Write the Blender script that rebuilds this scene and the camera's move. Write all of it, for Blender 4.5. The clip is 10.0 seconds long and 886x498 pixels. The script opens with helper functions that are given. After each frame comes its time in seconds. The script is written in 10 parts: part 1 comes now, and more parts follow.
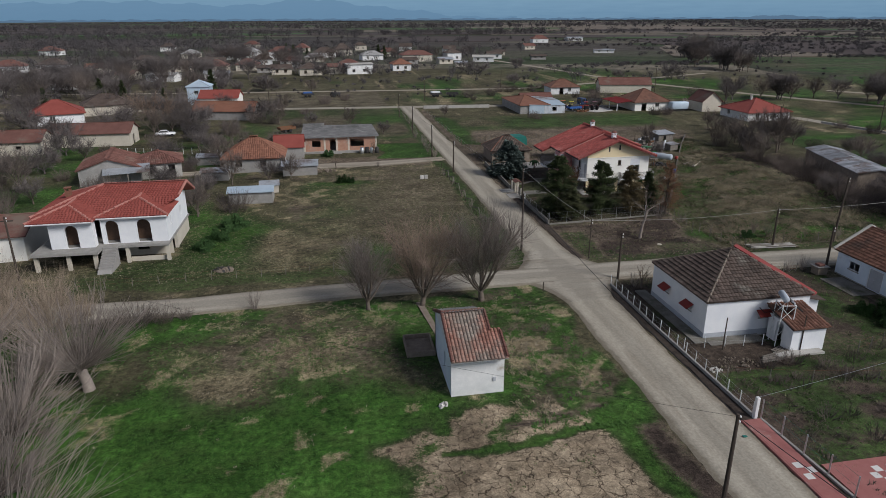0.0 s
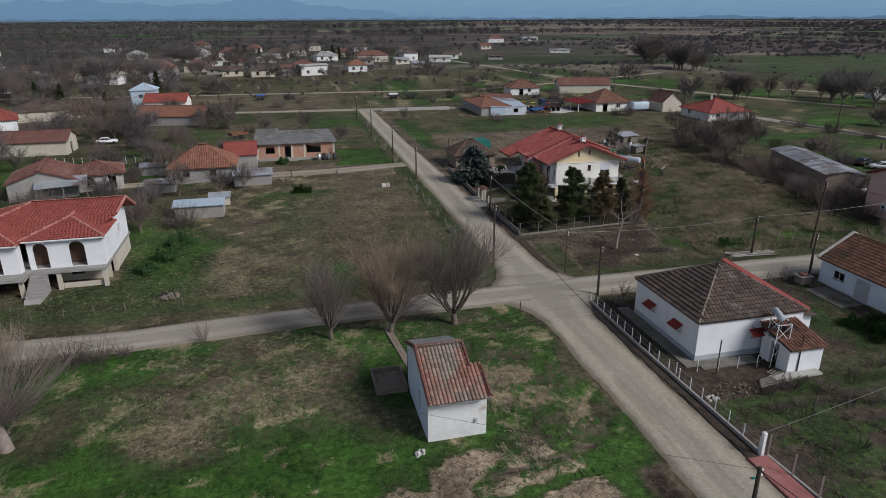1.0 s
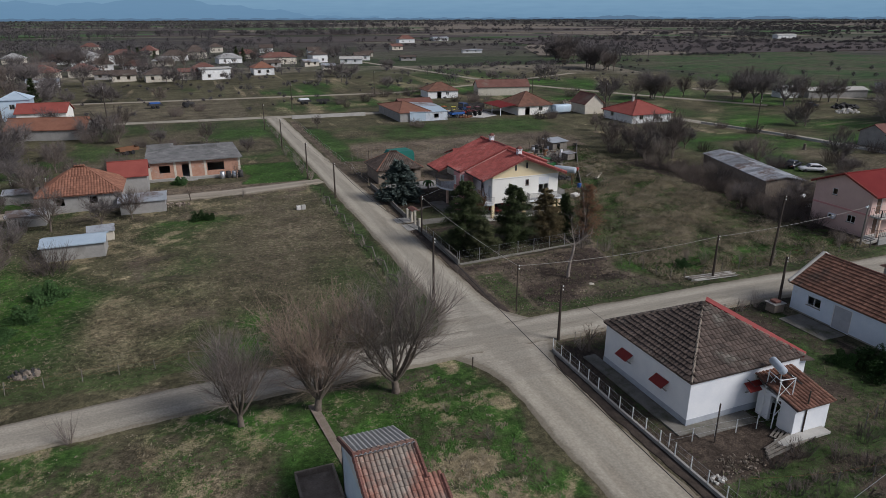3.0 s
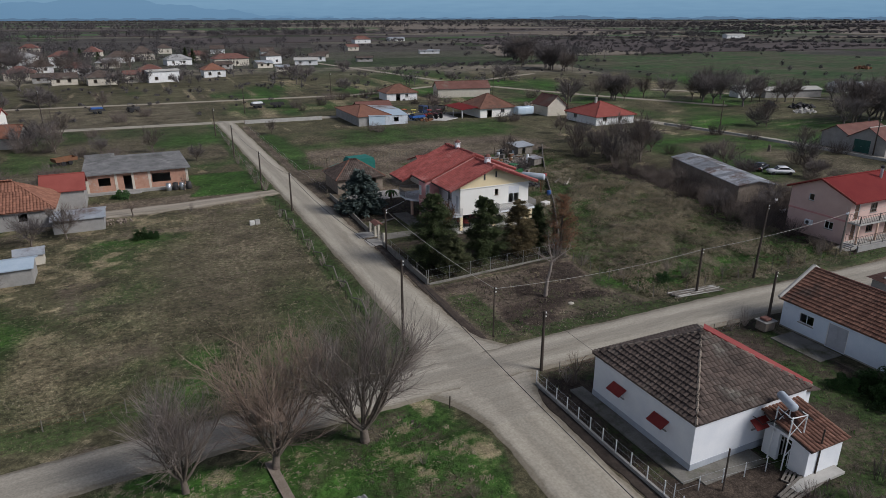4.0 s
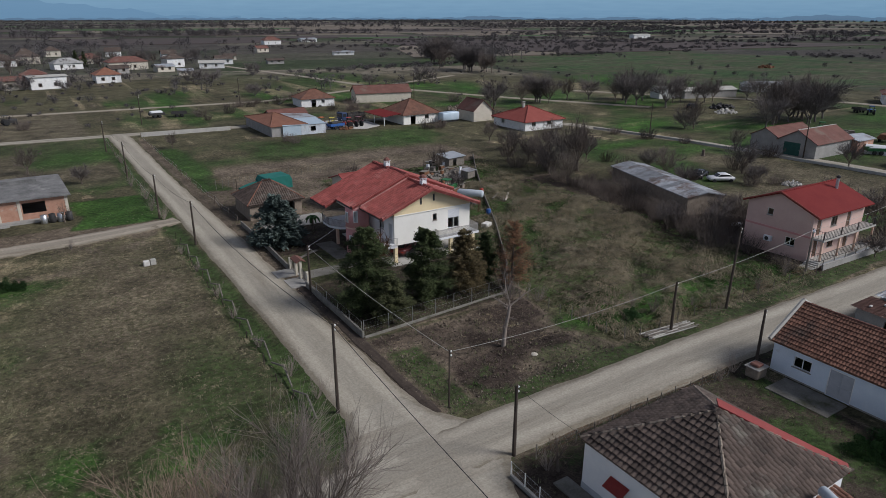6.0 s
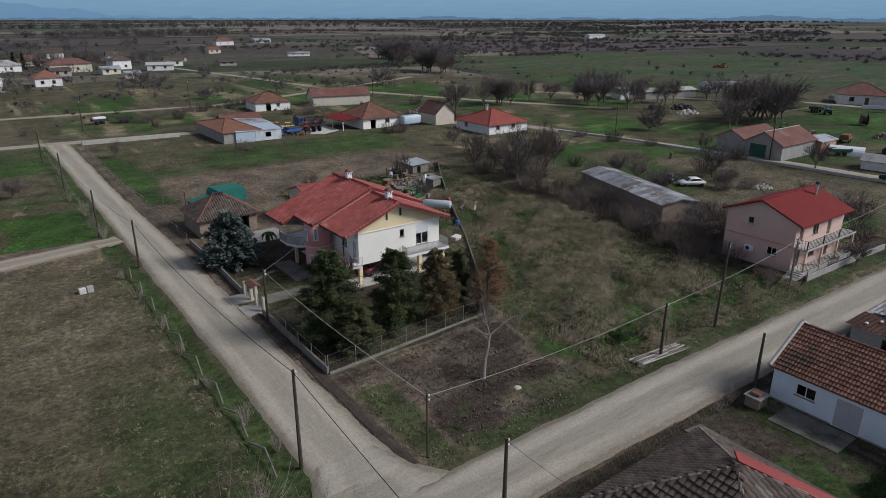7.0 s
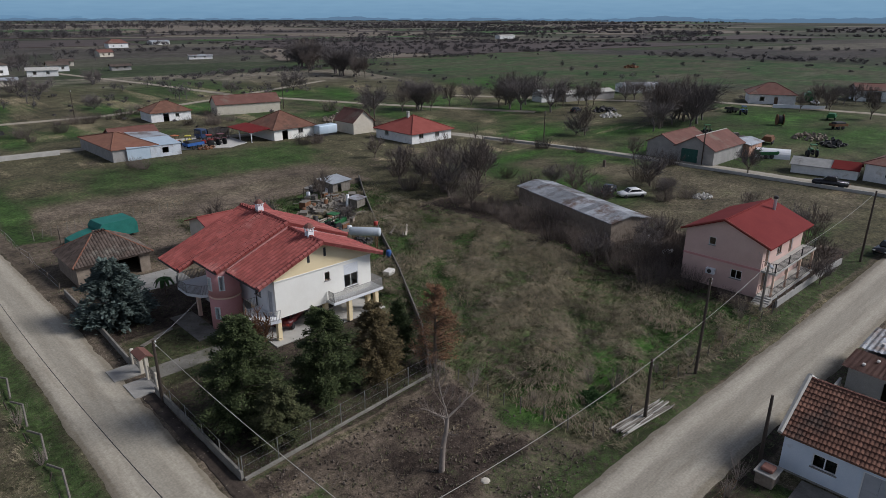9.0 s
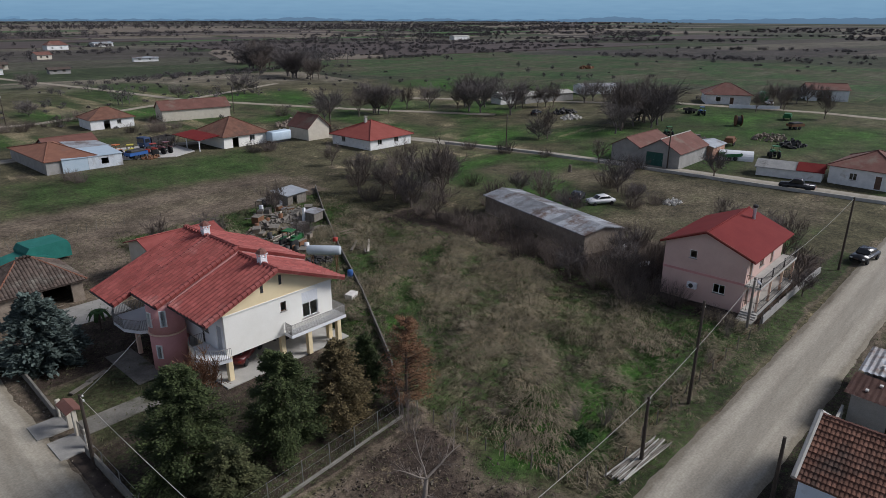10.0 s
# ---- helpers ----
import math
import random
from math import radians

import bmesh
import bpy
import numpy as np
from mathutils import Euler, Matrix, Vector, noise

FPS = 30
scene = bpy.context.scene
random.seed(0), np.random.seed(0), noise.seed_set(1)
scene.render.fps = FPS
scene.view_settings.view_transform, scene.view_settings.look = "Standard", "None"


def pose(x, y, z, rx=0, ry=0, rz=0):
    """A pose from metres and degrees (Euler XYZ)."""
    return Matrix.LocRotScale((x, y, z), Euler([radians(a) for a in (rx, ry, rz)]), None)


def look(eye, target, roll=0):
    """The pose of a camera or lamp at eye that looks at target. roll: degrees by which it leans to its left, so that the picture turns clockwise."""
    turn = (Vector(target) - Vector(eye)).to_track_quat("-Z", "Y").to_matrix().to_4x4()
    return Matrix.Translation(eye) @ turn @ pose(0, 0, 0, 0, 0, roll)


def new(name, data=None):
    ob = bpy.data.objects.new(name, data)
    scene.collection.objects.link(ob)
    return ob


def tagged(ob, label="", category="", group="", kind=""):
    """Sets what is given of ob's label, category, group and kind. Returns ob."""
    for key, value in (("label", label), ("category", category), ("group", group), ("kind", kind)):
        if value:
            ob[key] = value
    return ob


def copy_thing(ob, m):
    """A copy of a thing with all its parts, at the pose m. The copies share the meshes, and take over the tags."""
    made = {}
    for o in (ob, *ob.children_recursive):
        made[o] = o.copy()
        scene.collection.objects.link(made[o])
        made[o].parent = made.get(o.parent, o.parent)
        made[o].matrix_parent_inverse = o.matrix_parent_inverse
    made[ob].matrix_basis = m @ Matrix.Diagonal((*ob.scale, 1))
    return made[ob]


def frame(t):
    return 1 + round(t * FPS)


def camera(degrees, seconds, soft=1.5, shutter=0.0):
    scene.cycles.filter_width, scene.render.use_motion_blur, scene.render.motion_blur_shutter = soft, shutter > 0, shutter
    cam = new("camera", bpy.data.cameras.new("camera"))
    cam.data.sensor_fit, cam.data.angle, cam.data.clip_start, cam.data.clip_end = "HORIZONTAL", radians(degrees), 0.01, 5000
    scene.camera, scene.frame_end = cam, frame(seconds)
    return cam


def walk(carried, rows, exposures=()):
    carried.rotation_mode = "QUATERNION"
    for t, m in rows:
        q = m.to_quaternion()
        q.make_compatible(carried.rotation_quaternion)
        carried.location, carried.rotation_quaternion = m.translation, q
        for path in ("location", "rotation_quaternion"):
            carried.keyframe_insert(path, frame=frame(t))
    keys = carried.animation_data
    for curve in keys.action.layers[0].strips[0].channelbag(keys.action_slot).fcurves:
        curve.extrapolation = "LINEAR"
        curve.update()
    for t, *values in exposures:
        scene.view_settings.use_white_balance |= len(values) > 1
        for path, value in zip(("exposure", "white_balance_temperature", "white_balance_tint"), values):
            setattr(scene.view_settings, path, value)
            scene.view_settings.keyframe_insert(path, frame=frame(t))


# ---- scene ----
cam = camera(68.7, 10.0, 0.55)
# seconds, x, y, z, yaw, pitch, roll
PATH = [
    (0, 0.002, 0.006, 24.883, -9.884, -19.741, -0.222),
    (0.5, 0.008, 2.606, 24.869, -11.786, -19.758, -0.218),
    (1, 0.133, 5.231, 24.860, -13.713, -19.770, -0.209),
    (1.5, 0.370, 7.873, 24.857, -15.647, -19.778, -0.197),
    (2, 0.710, 10.521, 24.859, -17.576, -19.784, -0.180),
    (2.5, 1.146, 13.168, 24.865, -19.494, -19.788, -0.161),
    (4, 2.970, 21.018, 24.909, -25.140, -19.791, -0.090),
    (4.5, 3.733, 23.583, 24.931, -26.989, -19.790, -0.064),
    (5, 4.568, 26.114, 24.956, -28.827, -19.789, -0.038),
    (5.5, 5.473, 28.606, 24.984, -30.660, -19.786, -0.012),
    (7, 8.586, 35.818, 25.080, -36.186, -19.773, 0.057),
    (7.5, 9.757, 38.127, 25.115, -38.055, -19.765, 0.075),
    (8, 10.996, 40.387, 25.152, -39.943, -19.754, 0.091),
    (8.5, 12.306, 42.599, 25.189, -41.853, -19.739, 0.102),
    (9, 13.689, 44.762, 25.227, -43.784, -19.721, 0.109),
    (9.5, 15.149, 46.879, 25.265, -45.731, -19.697, 0.111),
    (10, 16.691, 48.953, 25.303, -47.687, -19.666, 0.108),
]
walk(cam, [(t, pose(x, y, z, 90 + pitch, 0, yaw) @ pose(0, 0, 0, 0, 0, roll)) for t, x, y, z, yaw, pitch, roll in PATH], [(0.0, -0.07, 6330, 10.5), (2.0, -0.03, 6290, 11.5), (5.0, 0.03, 6250, 11), (8.0, 0.04, 6230, 11), (10.0, 0.12, 6220, 11)])

# ---- light: hazy sun from the south-east, cool sky ----
SUN_AZIMUTH, SUN_HEIGHT = 132.0, 38.0
world = bpy.data.worlds.new("sky")
scene.world = world
world.use_nodes = True
wn = world.node_tree.nodes
wl = world.node_tree.links
sky = wn.new("ShaderNodeTexSky")
sky.sky_type = "NISHITA"
sky.sun_disc = False
sky.sun_elevation = radians(SUN_HEIGHT)
sky.sun_rotation = radians(SUN_AZIMUTH)
sky.air_density, sky.dust_density, sky.ozone_density = 1.0, 0.3, 1.0
back = wn["Background"]
back.inputs["Strength"].default_value = 0.097
# thin cloud evens out the sky's colour
grey = wn.new("ShaderNodeRGBToBW")
veil = wn.new("ShaderNodeMix")
veil.data_type = "RGBA"
veil.inputs[0].default_value = 0.82
wl.new(sky.outputs[0], grey.inputs[0])
wl.new(sky.outputs[0], veil.inputs[6])
cool = wn.new("ShaderNodeVectorMath")
cool.operation = "SCALE"
cool.inputs[0].default_value = (0.92, 1.0, 1.26)
wl.new(grey.outputs[0], cool.inputs["Scale"])
wl.new(cool.outputs[0], veil.inputs[7])
wl.new(veil.outputs[2], back.inputs["Color"])
sun_data = bpy.data.lights.new("sun", "SUN")
sun_data.energy, sun_data.angle, sun_data.color = 2.95, radians(20.0), (1.0, 0.965, 0.935)
sun = new("sun", sun_data)
sa, sh = radians(SUN_AZIMUTH), radians(SUN_HEIGHT)
sun_dir = Vector((math.sin(sa) * math.cos(sh), math.cos(sa) * math.cos(sh), math.sin(sh)))
sun.matrix_world = look(sun_dir * 200, (0, 0, 0))

# ---- materials ----
def lin(r, g, b):
    return (r, g, b, 1.0)


def surface(name, c1, c2, scale=2.0, rough=0.9, bump=0.3, fine=18.0, metal=0.0, vary=0.0, stain=None, stain_at=0.62, spec=0.3, by_piece=False, stretch=None):
    """Two colours mixed by broad and fine noise, with relief, stains and a shade of its own for each island or piece."""
    m = bpy.data.materials.new(name)
    m.use_nodes = True
    n, k = m.node_tree.nodes, m.node_tree.links
    p = n["Principled BSDF"]
    p.inputs["Roughness"].default_value = rough
    p.inputs["Metallic"].default_value = metal
    p.inputs["Specular IOR Level"].default_value = spec
    g = n.new("ShaderNodeNewGeometry")
    at = g.outputs["Position"]
    if stretch:
        mp = n.new("ShaderNodeMapping")
        mp.inputs["Scale"].default_value = stretch
        k.new(at, mp.inputs["Vector"])
        at = mp.outputs[0]
    a = n.new("ShaderNodeTexNoise")
    a.inputs["Scale"].default_value, a.inputs["Detail"].default_value, a.inputs["Roughness"].default_value = scale, 5, 0.65
    f = n.new("ShaderNodeTexNoise")
    f.inputs["Scale"].default_value, f.inputs["Detail"].default_value = fine, 3
    k.new(at, a.inputs["Vector"])
    k.new(at, f.inputs["Vector"])
    mx = n.new("ShaderNodeMath")
    mx.operation = "MULTIPLY_ADD"
    mx.inputs[1].default_value = 0.45
    k.new(f.outputs[0], mx.inputs[0])
    k.new(a.outputs[0], mx.inputs[2])
    ramp = n.new("ShaderNodeMapRange")
    ramp.inputs[1].default_value, ramp.inputs[2].default_value = 0.5, 0.95
    k.new(mx.outputs[0], ramp.inputs[0])
    mix = n.new("ShaderNodeMix")
    mix.data_type = "RGBA"
    mix.inputs[6].default_value, mix.inputs[7].default_value = lin(*c1), lin(*c2)
    k.new(ramp.outputs[0], mix.inputs[0])
    col = mix.outputs[2]
    if stain:
        s = n.new("ShaderNodeTexNoise")
        s.inputs["Scale"].default_value, s.inputs["Detail"].default_value, s.inputs["Roughness"].default_value = scale * 0.37, 8, 0.7
        k.new(at, s.inputs["Vector"])
        r = n.new("ShaderNodeMapRange")
        r.inputs[1].default_value, r.inputs[2].default_value = stain_at, stain_at + 0.12
        k.new(s.outputs[0], r.inputs[0])
        m2 = n.new("ShaderNodeMix")
        m2.data_type = "RGBA"
        m2.inputs[7].default_value = lin(*stain)
        k.new(r.outputs[0], m2.inputs[0])
        k.new(col, m2.inputs[6])
        col = m2.outputs[2]
    if vary:
        if by_piece:
            o = n.new("ShaderNodeObjectInfo")
            src = o.outputs["Random"]
        else:
            src = g.outputs["Random Per Island"]
        r = n.new("ShaderNodeMapRange")
        r.inputs[3].default_value, r.inputs[4].default_value = 1.0 - vary, 1.0 + vary
        k.new(src, r.inputs[0])
        m3 = n.new("ShaderNodeVectorMath")
        m3.operation = "SCALE"
        k.new(col, m3.inputs[0])
        k.new(r.outputs[0], m3.inputs["Scale"])
        col = m3.outputs[0]
    k.new(col, p.inputs["Base Color"])
    if bump:
        b = n.new("ShaderNodeBump")
        b.inputs["Strength"].default_value = bump
        b.inputs["Distance"].default_value = 0.05
        k.new(mx.outputs[0], b.inputs["Height"])
        k.new(b.outputs[0], p.inputs["Normal"])
    return m


def glass_material():
    m = bpy.data.materials.new("window_glass")
    m.use_nodes = True
    p = m.node_tree.nodes["Principled BSDF"]
    p.inputs["Base Color"].default_value = lin(0.75, 0.82, 0.85)
    p.inputs["Roughness"].default_value = 0.03
    p.inputs["Transmission Weight"].default_value = 1.0
    p.inputs["IOR"].default_value = 1.45
    return m


white_wall = surface("white_plaster", (0.72, 0.73, 0.74), (0.82, 0.82, 0.81), 0.8, 0.9, 0.15, 14, stain=(0.55, 0.53, 0.49), stain_at=0.66)
worn_white = surface("worn_limewash", (0.62, 0.62, 0.60), (0.80, 0.79, 0.76), 1.1, 0.92, 0.25, 16, stain=(0.45, 0.40, 0.33), stain_at=0.6)
blue_white = surface("bluish_white_limewash", (0.60, 0.68, 0.76), (0.72, 0.78, 0.84), 0.9, 0.9, 0.2, 14, stain=(0.5, 0.52, 0.54))
grey_plinth = surface("grey_plinth", (0.36, 0.38, 0.41), (0.46, 0.48, 0.50), 1.5, 0.9, 0.2)
cream_wall = surface("cream_plaster", (0.78, 0.755, 0.68), (0.85, 0.83, 0.76), 0.7, 0.9, 0.12, 14)
yellow_wall = surface("yellow_plaster", (0.74, 0.60, 0.36), (0.80, 0.67, 0.43), 0.7, 0.9, 0.12, 14)
pink_wall = surface("dull_pink_plaster", (0.57, 0.39, 0.335), (0.65, 0.465, 0.40), 0.6, 0.9, 0.15, 14, stain=(0.42, 0.28, 0.23), stain_at=0.64)
peach_wall = surface("peach_plaster", (0.70, 0.48, 0.36), (0.76, 0.55, 0.42), 0.7, 0.9, 0.12)
rose_wall = surface("rose_plaster", (0.54, 0.25, 0.24), (0.62, 0.32, 0.30), 0.8, 0.9, 0.12)
block_wall = surface("grey_render", (0.25, 0.24, 0.225), (0.36, 0.345, 0.32), 0.8, 0.95, 0.3, 14, stain=(0.24, 0.22, 0.20), stain_at=0.58)
brick_wall = surface("bare_brick", (0.36, 0.19, 0.13), (0.46, 0.27, 0.19), 2.5, 0.95, 0.4, 12, stain=(0.40, 0.37, 0.33), stain_at=0.55)
beige_wall = surface("beige_render", (0.50, 0.45, 0.36), (0.60, 0.55, 0.46), 0.9, 0.95, 0.2, 14, stain=(0.36, 0.33, 0.28), stain_at=0.6)
stone_wall = surface("brown_rubble_render", (0.17, 0.135, 0.105), (0.29, 0.24, 0.19), 1.4, 0.95, 0.4, 9, stain=(0.35, 0.30, 0.24), stain_at=0.6)
concrete = surface("concrete", (0.25, 0.24, 0.22), (0.36, 0.345, 0.315), 1.2, 0.92, 0.3, 20, stain=(0.22, 0.21, 0.19), stain_at=0.58)
light_concrete = surface("light_concrete", (0.36, 0.345, 0.31), (0.48, 0.46, 0.42), 1.2, 0.92, 0.2, 20, stain=(0.36, 0.34, 0.30), stain_at=0.6)
red_tile = surface("red_roof_tile", (0.235, 0.052, 0.044), (0.345, 0.095, 0.080), 0.6, 0.7, 0.2, 12, vary=0.2, stain=(0.42, 0.175, 0.15), stain_at=0.58)
bright_tile = surface("new_red_roof_tile", (0.23, 0.054, 0.042), (0.29, 0.078, 0.06), 0.6, 0.8, 0.15, 12, vary=0.1)
sheet_red = surface("red_roof_sheet", (0.15, 0.016, 0.015), (0.19, 0.026, 0.022), 0.4, 0.75, 0.1, 8, spec=0.15)
orange_tile = surface("orange_roof_tile", (0.19, 0.085, 0.055), (0.27, 0.125, 0.08), 0.8, 0.85, 0.3, 10, vary=0.2, stain=(0.20, 0.11, 0.08), stain_at=0.56)
brown_tile = surface("weathered_brown_tile", (0.062, 0.046, 0.038), (0.13, 0.096, 0.078), 0.7, 0.9, 0.3, 12, vary=0.3, stain=(0.165, 0.15, 0.125), stain_at=0.56)
brown_tile_piece = surface("weathered_brown_tile_piece", (0.062, 0.046, 0.038), (0.13, 0.096, 0.078), 0.7, 0.9, 0.3, 12, vary=0.3, stain=(0.165, 0.15, 0.125), stain_at=0.56, by_piece=True)
farm_tile = surface("sunburnt_brown_tile", (0.125, 0.058, 0.040), (0.225, 0.115, 0.078), 0.7, 0.9, 0.3, 12, vary=0.3, stain=(0.10, 0.065, 0.05), stain_at=0.56)
old_tile = surface("old_clay_tile", (0.25, 0.115, 0.085), (0.34, 0.175, 0.13), 0.5, 0.9, 0.3, 14, vary=0.3, stain=(0.24, 0.20, 0.165), stain_at=0.48, by_piece=True)
old_tile_mass = surface("old_clay_tile_rest", (0.135, 0.062, 0.049), (0.205, 0.098, 0.077), 0.5, 0.9, 0.3, 14, vary=0.25, stain=(0.19, 0.14, 0.11), stain_at=0.54)
tin = surface("galvanised_sheet", (0.36, 0.39, 0.42), (0.56, 0.58, 0.60), 0.5, 0.55, 0.15, 8, metal=0.35, vary=0.35, stain=(0.20, 0.15, 0.125), stain_at=0.5)
blue_tin = surface("blue_grey_sheet", (0.40, 0.50, 0.58), (0.52, 0.60, 0.66), 0.5, 0.55, 0.1, 8, metal=0.2, vary=0.15)
old_tin = surface("dull_rusting_sheet", (0.20, 0.205, 0.215), (0.42, 0.435, 0.455), 0.8, 0.6, 0.15, 9, metal=0.2, vary=0.4, stain=(0.13, 0.092, 0.075), stain_at=0.49)
grey_roof = surface("lichen_grey_slab", (0.26, 0.26, 0.25), (0.38, 0.37, 0.35), 0.7, 0.95, 0.4, 10, stain=(0.16, 0.15, 0.14), stain_at=0.55)
glass = glass_material()
frame_white = surface("white_frame_paint", (0.74, 0.74, 0.72), (0.80, 0.80, 0.78), 3, 0.5, 0.05)
frame_brown = surface("brown_frame_paint", (0.10, 0.06, 0.04), (0.15, 0.09, 0.06), 3, 0.6, 0.1)
grey_door = surface("grey_door_paint", (0.38, 0.39, 0.41), (0.46, 0.47, 0.49), 2, 0.6, 0.1)
green_door = surface("green_door_paint", (0.02, 0.075, 0.06), (0.03, 0.10, 0.08), 2, 0.7, 0.2)
red_shutter = surface("dark_red_awning", (0.20, 0.025, 0.02), (0.26, 0.035, 0.028), 2, 0.65, 0.1)
shutter_white = surface("roller_shutter", (0.62, 0.63, 0.64), (0.70, 0.71, 0.72), 2, 0.6, 0.1)
steel = surface("galvanised_steel", (0.50, 0.51, 0.52), (0.60, 0.61, 0.62), 3, 0.4, 0.05, metal=0.8)
dark_metal = surface("dark_metal", (0.03, 0.03, 0.032), (0.06, 0.055, 0.05), 3, 0.6, 0.1)
rust = surface("rusty_iron", (0.13, 0.06, 0.03), (0.22, 0.11, 0.06), 3, 0.85, 0.2)
pole_wood = surface("tarred_pole_wood", (0.045, 0.035, 0.028), (0.09, 0.07, 0.055), 4, 0.9, 0.3, stretch=(1, 1, 0.15))
grey_wood = surface("grey_weathered_wood", (0.13, 0.115, 0.098), (0.25, 0.225, 0.19), 3, 0.95, 0.3)
bark = surface("grey_brown_bark", (0.11, 0.085, 0.068), (0.19, 0.155, 0.125), 3, 0.95, 0.4, vary=0.15)
pale_bark = surface("pale_grey_bark", (0.20, 0.165, 0.14), (0.30, 0.255, 0.215), 3, 0.95, 0.3, vary=0.15)
twig_grey = surface("grey_twigs", (0.20, 0.165, 0.14), (0.30, 0.25, 0.215), 1, 0.95, 0, vary=0.25)
grove_twig = surface("grove_twigs", (0.095, 0.081, 0.076), (0.165, 0.142, 0.133), 1, 0.95, 0, vary=0.3)
twig_tan = surface("tan_twigs", (0.25, 0.195, 0.145), (0.37, 0.295, 0.22), 1, 0.95, 0, vary=0.25)
twig_brown = surface("brown_twigs", (0.17, 0.12, 0.09), (0.26, 0.19, 0.145), 1, 0.95, 0, vary=0.25)
twig_dark = surface("dark_brown_twigs", (0.098, 0.078, 0.067), (0.165, 0.134, 0.115), 1, 0.95, 0, vary=0.3)
twig_red = surface("russet_needles", (0.155, 0.080, 0.044), (0.235, 0.128, 0.070), 1, 0.95, 0, vary=0.3)
needle_dark = surface("dark_green_needles", (0.032, 0.048, 0.017), (0.080, 0.100, 0.036), 1.5, 0.9, 0, vary=0.35)
needle_mix = surface("bronzed_green_needles", (0.045, 0.060, 0.024), (0.115, 0.115, 0.052), 0.8, 0.9, 0, vary=0.35)
needle_brown = surface("browned_needles", (0.085, 0.068, 0.032), (0.175, 0.132, 0.064), 0.8, 0.9, 0, vary=0.35)
needle_blue = surface("blue_green_needles", (0.058, 0.080, 0.070), (0.122, 0.156, 0.138), 1.2, 0.9, 0, vary=0.35)
# greyer than the near twigs: distance haze is put into this colour
far_twig = surface("far_hazed_twigs", (0.066, 0.060, 0.060), (0.118, 0.106, 0.104), 0.05, 0.95, 0, vary=0.25)
green_leaf = surface("green_leaves", (0.025, 0.06, 0.015), (0.05, 0.10, 0.03), 1, 0.85, 0, vary=0.35)
grass_green = surface("green_grass_blades", (0.040, 0.100, 0.017), (0.080, 0.160, 0.034), 0.4, 0.85, 0, vary=0.22)
grass_olive = surface("olive_grass_blades", (0.085, 0.092, 0.044), (0.175, 0.170, 0.095), 0.4, 0.9, 0, vary=0.45)
grass_dry = surface("dry_grass_blades", (0.26, 0.22, 0.15), (0.42, 0.37, 0.27), 0.4, 0.9, 0, vary=0.4)
plaster_bits = surface("pale_rubble", (0.45, 0.42, 0.38), (0.62, 0.60, 0.56), 3, 0.95, 0.3, vary=0.3)
red_paving = surface("red_paving", (0.30, 0.11, 0.10), (0.38, 0.16, 0.14), 1.2, 0.85, 0.15, stain=(0.40, 0.30, 0.26), stain_at=0.6)
white_paving = surface("white_paving", (0.62, 0.60, 0.56), (0.72, 0.70, 0.66), 2, 0.85, 0.15)
rubber = surface("black_rubber", (0.015, 0.015, 0.016), (0.03, 0.03, 0.03), 3, 0.8, 0.1)
black_paint = surface("black_car_paint", (0.012, 0.012, 0.014), (0.016, 0.016, 0.018), 1, 0.25, 0, spec=0.5)
white_paint = surface("white_car_paint", (0.70, 0.70, 0.70), (0.76, 0.76, 0.76), 1, 0.3, 0, spec=0.5)
blue_paint = surface("blue_paint", (0.03, 0.09, 0.28), (0.04, 0.12, 0.34), 2, 0.5, 0.05)
maroon_paint = surface("maroon_car_paint", (0.10, 0.012, 0.014), (0.14, 0.02, 0.02), 2, 0.35, 0, spec=0.5)
red_paint = surface("red_machine_paint", (0.30, 0.03, 0.02), (0.38, 0.05, 0.03), 2, 0.5, 0.1)
orange_paint = surface("orange_machine_paint", (0.45, 0.12, 0.03), (0.52, 0.16, 0.05), 2, 0.5, 0.1)
green_paint = surface("green_machine_paint", (0.02, 0.10, 0.03), (0.03, 0.14, 0.05), 2, 0.5, 0.1)
yellow_paint = surface("yellow_machine_paint", (0.50, 0.42, 0.04), (0.58, 0.50, 0.07), 2, 0.5, 0.1)
teal_net = surface("teal_shade_net", (0.015, 0.12, 0.10), (0.025, 0.17, 0.14), 1.2, 0.8, 0.2)
plastic_white = surface("white_plastic", (0.70, 0.71, 0.72), (0.78, 0.78, 0.78), 2, 0.45, 0.05)

# ---- building helpers ----
def finish(bm, name, material, smooth=False):
    me = bpy.data.meshes.new(name)
    bm.to_mesh(me)
    bm.free()
    me.materials.append(material)
    if smooth:
        me.polygons.foreach_set("use_smooth", [True] * len(me.polygons))
    return me


def part(name, bm, material, parent=None, label="", smooth=False):
    """Links a bmesh as one mesh object under a thing or under a part."""
    ob = new(name, finish(bm, name, material, smooth) if isinstance(bm, bmesh.types.BMesh) else bm)
    if not isinstance(bm, bmesh.types.BMesh) and not bm.materials:
        bm.materials.append(material)
    if parent is not None:
        ob.parent = parent
    return tagged(ob, label)


def thing(name, label, category, x=0, y=0, z=0, turn=0, group="", kind=""):
    ob = new(name)
    ob.empty_display_size = 0.2
    ob.matrix_basis = pose(x, y, z, 0, 0, turn)
    return tagged(ob, label, category, group, kind)


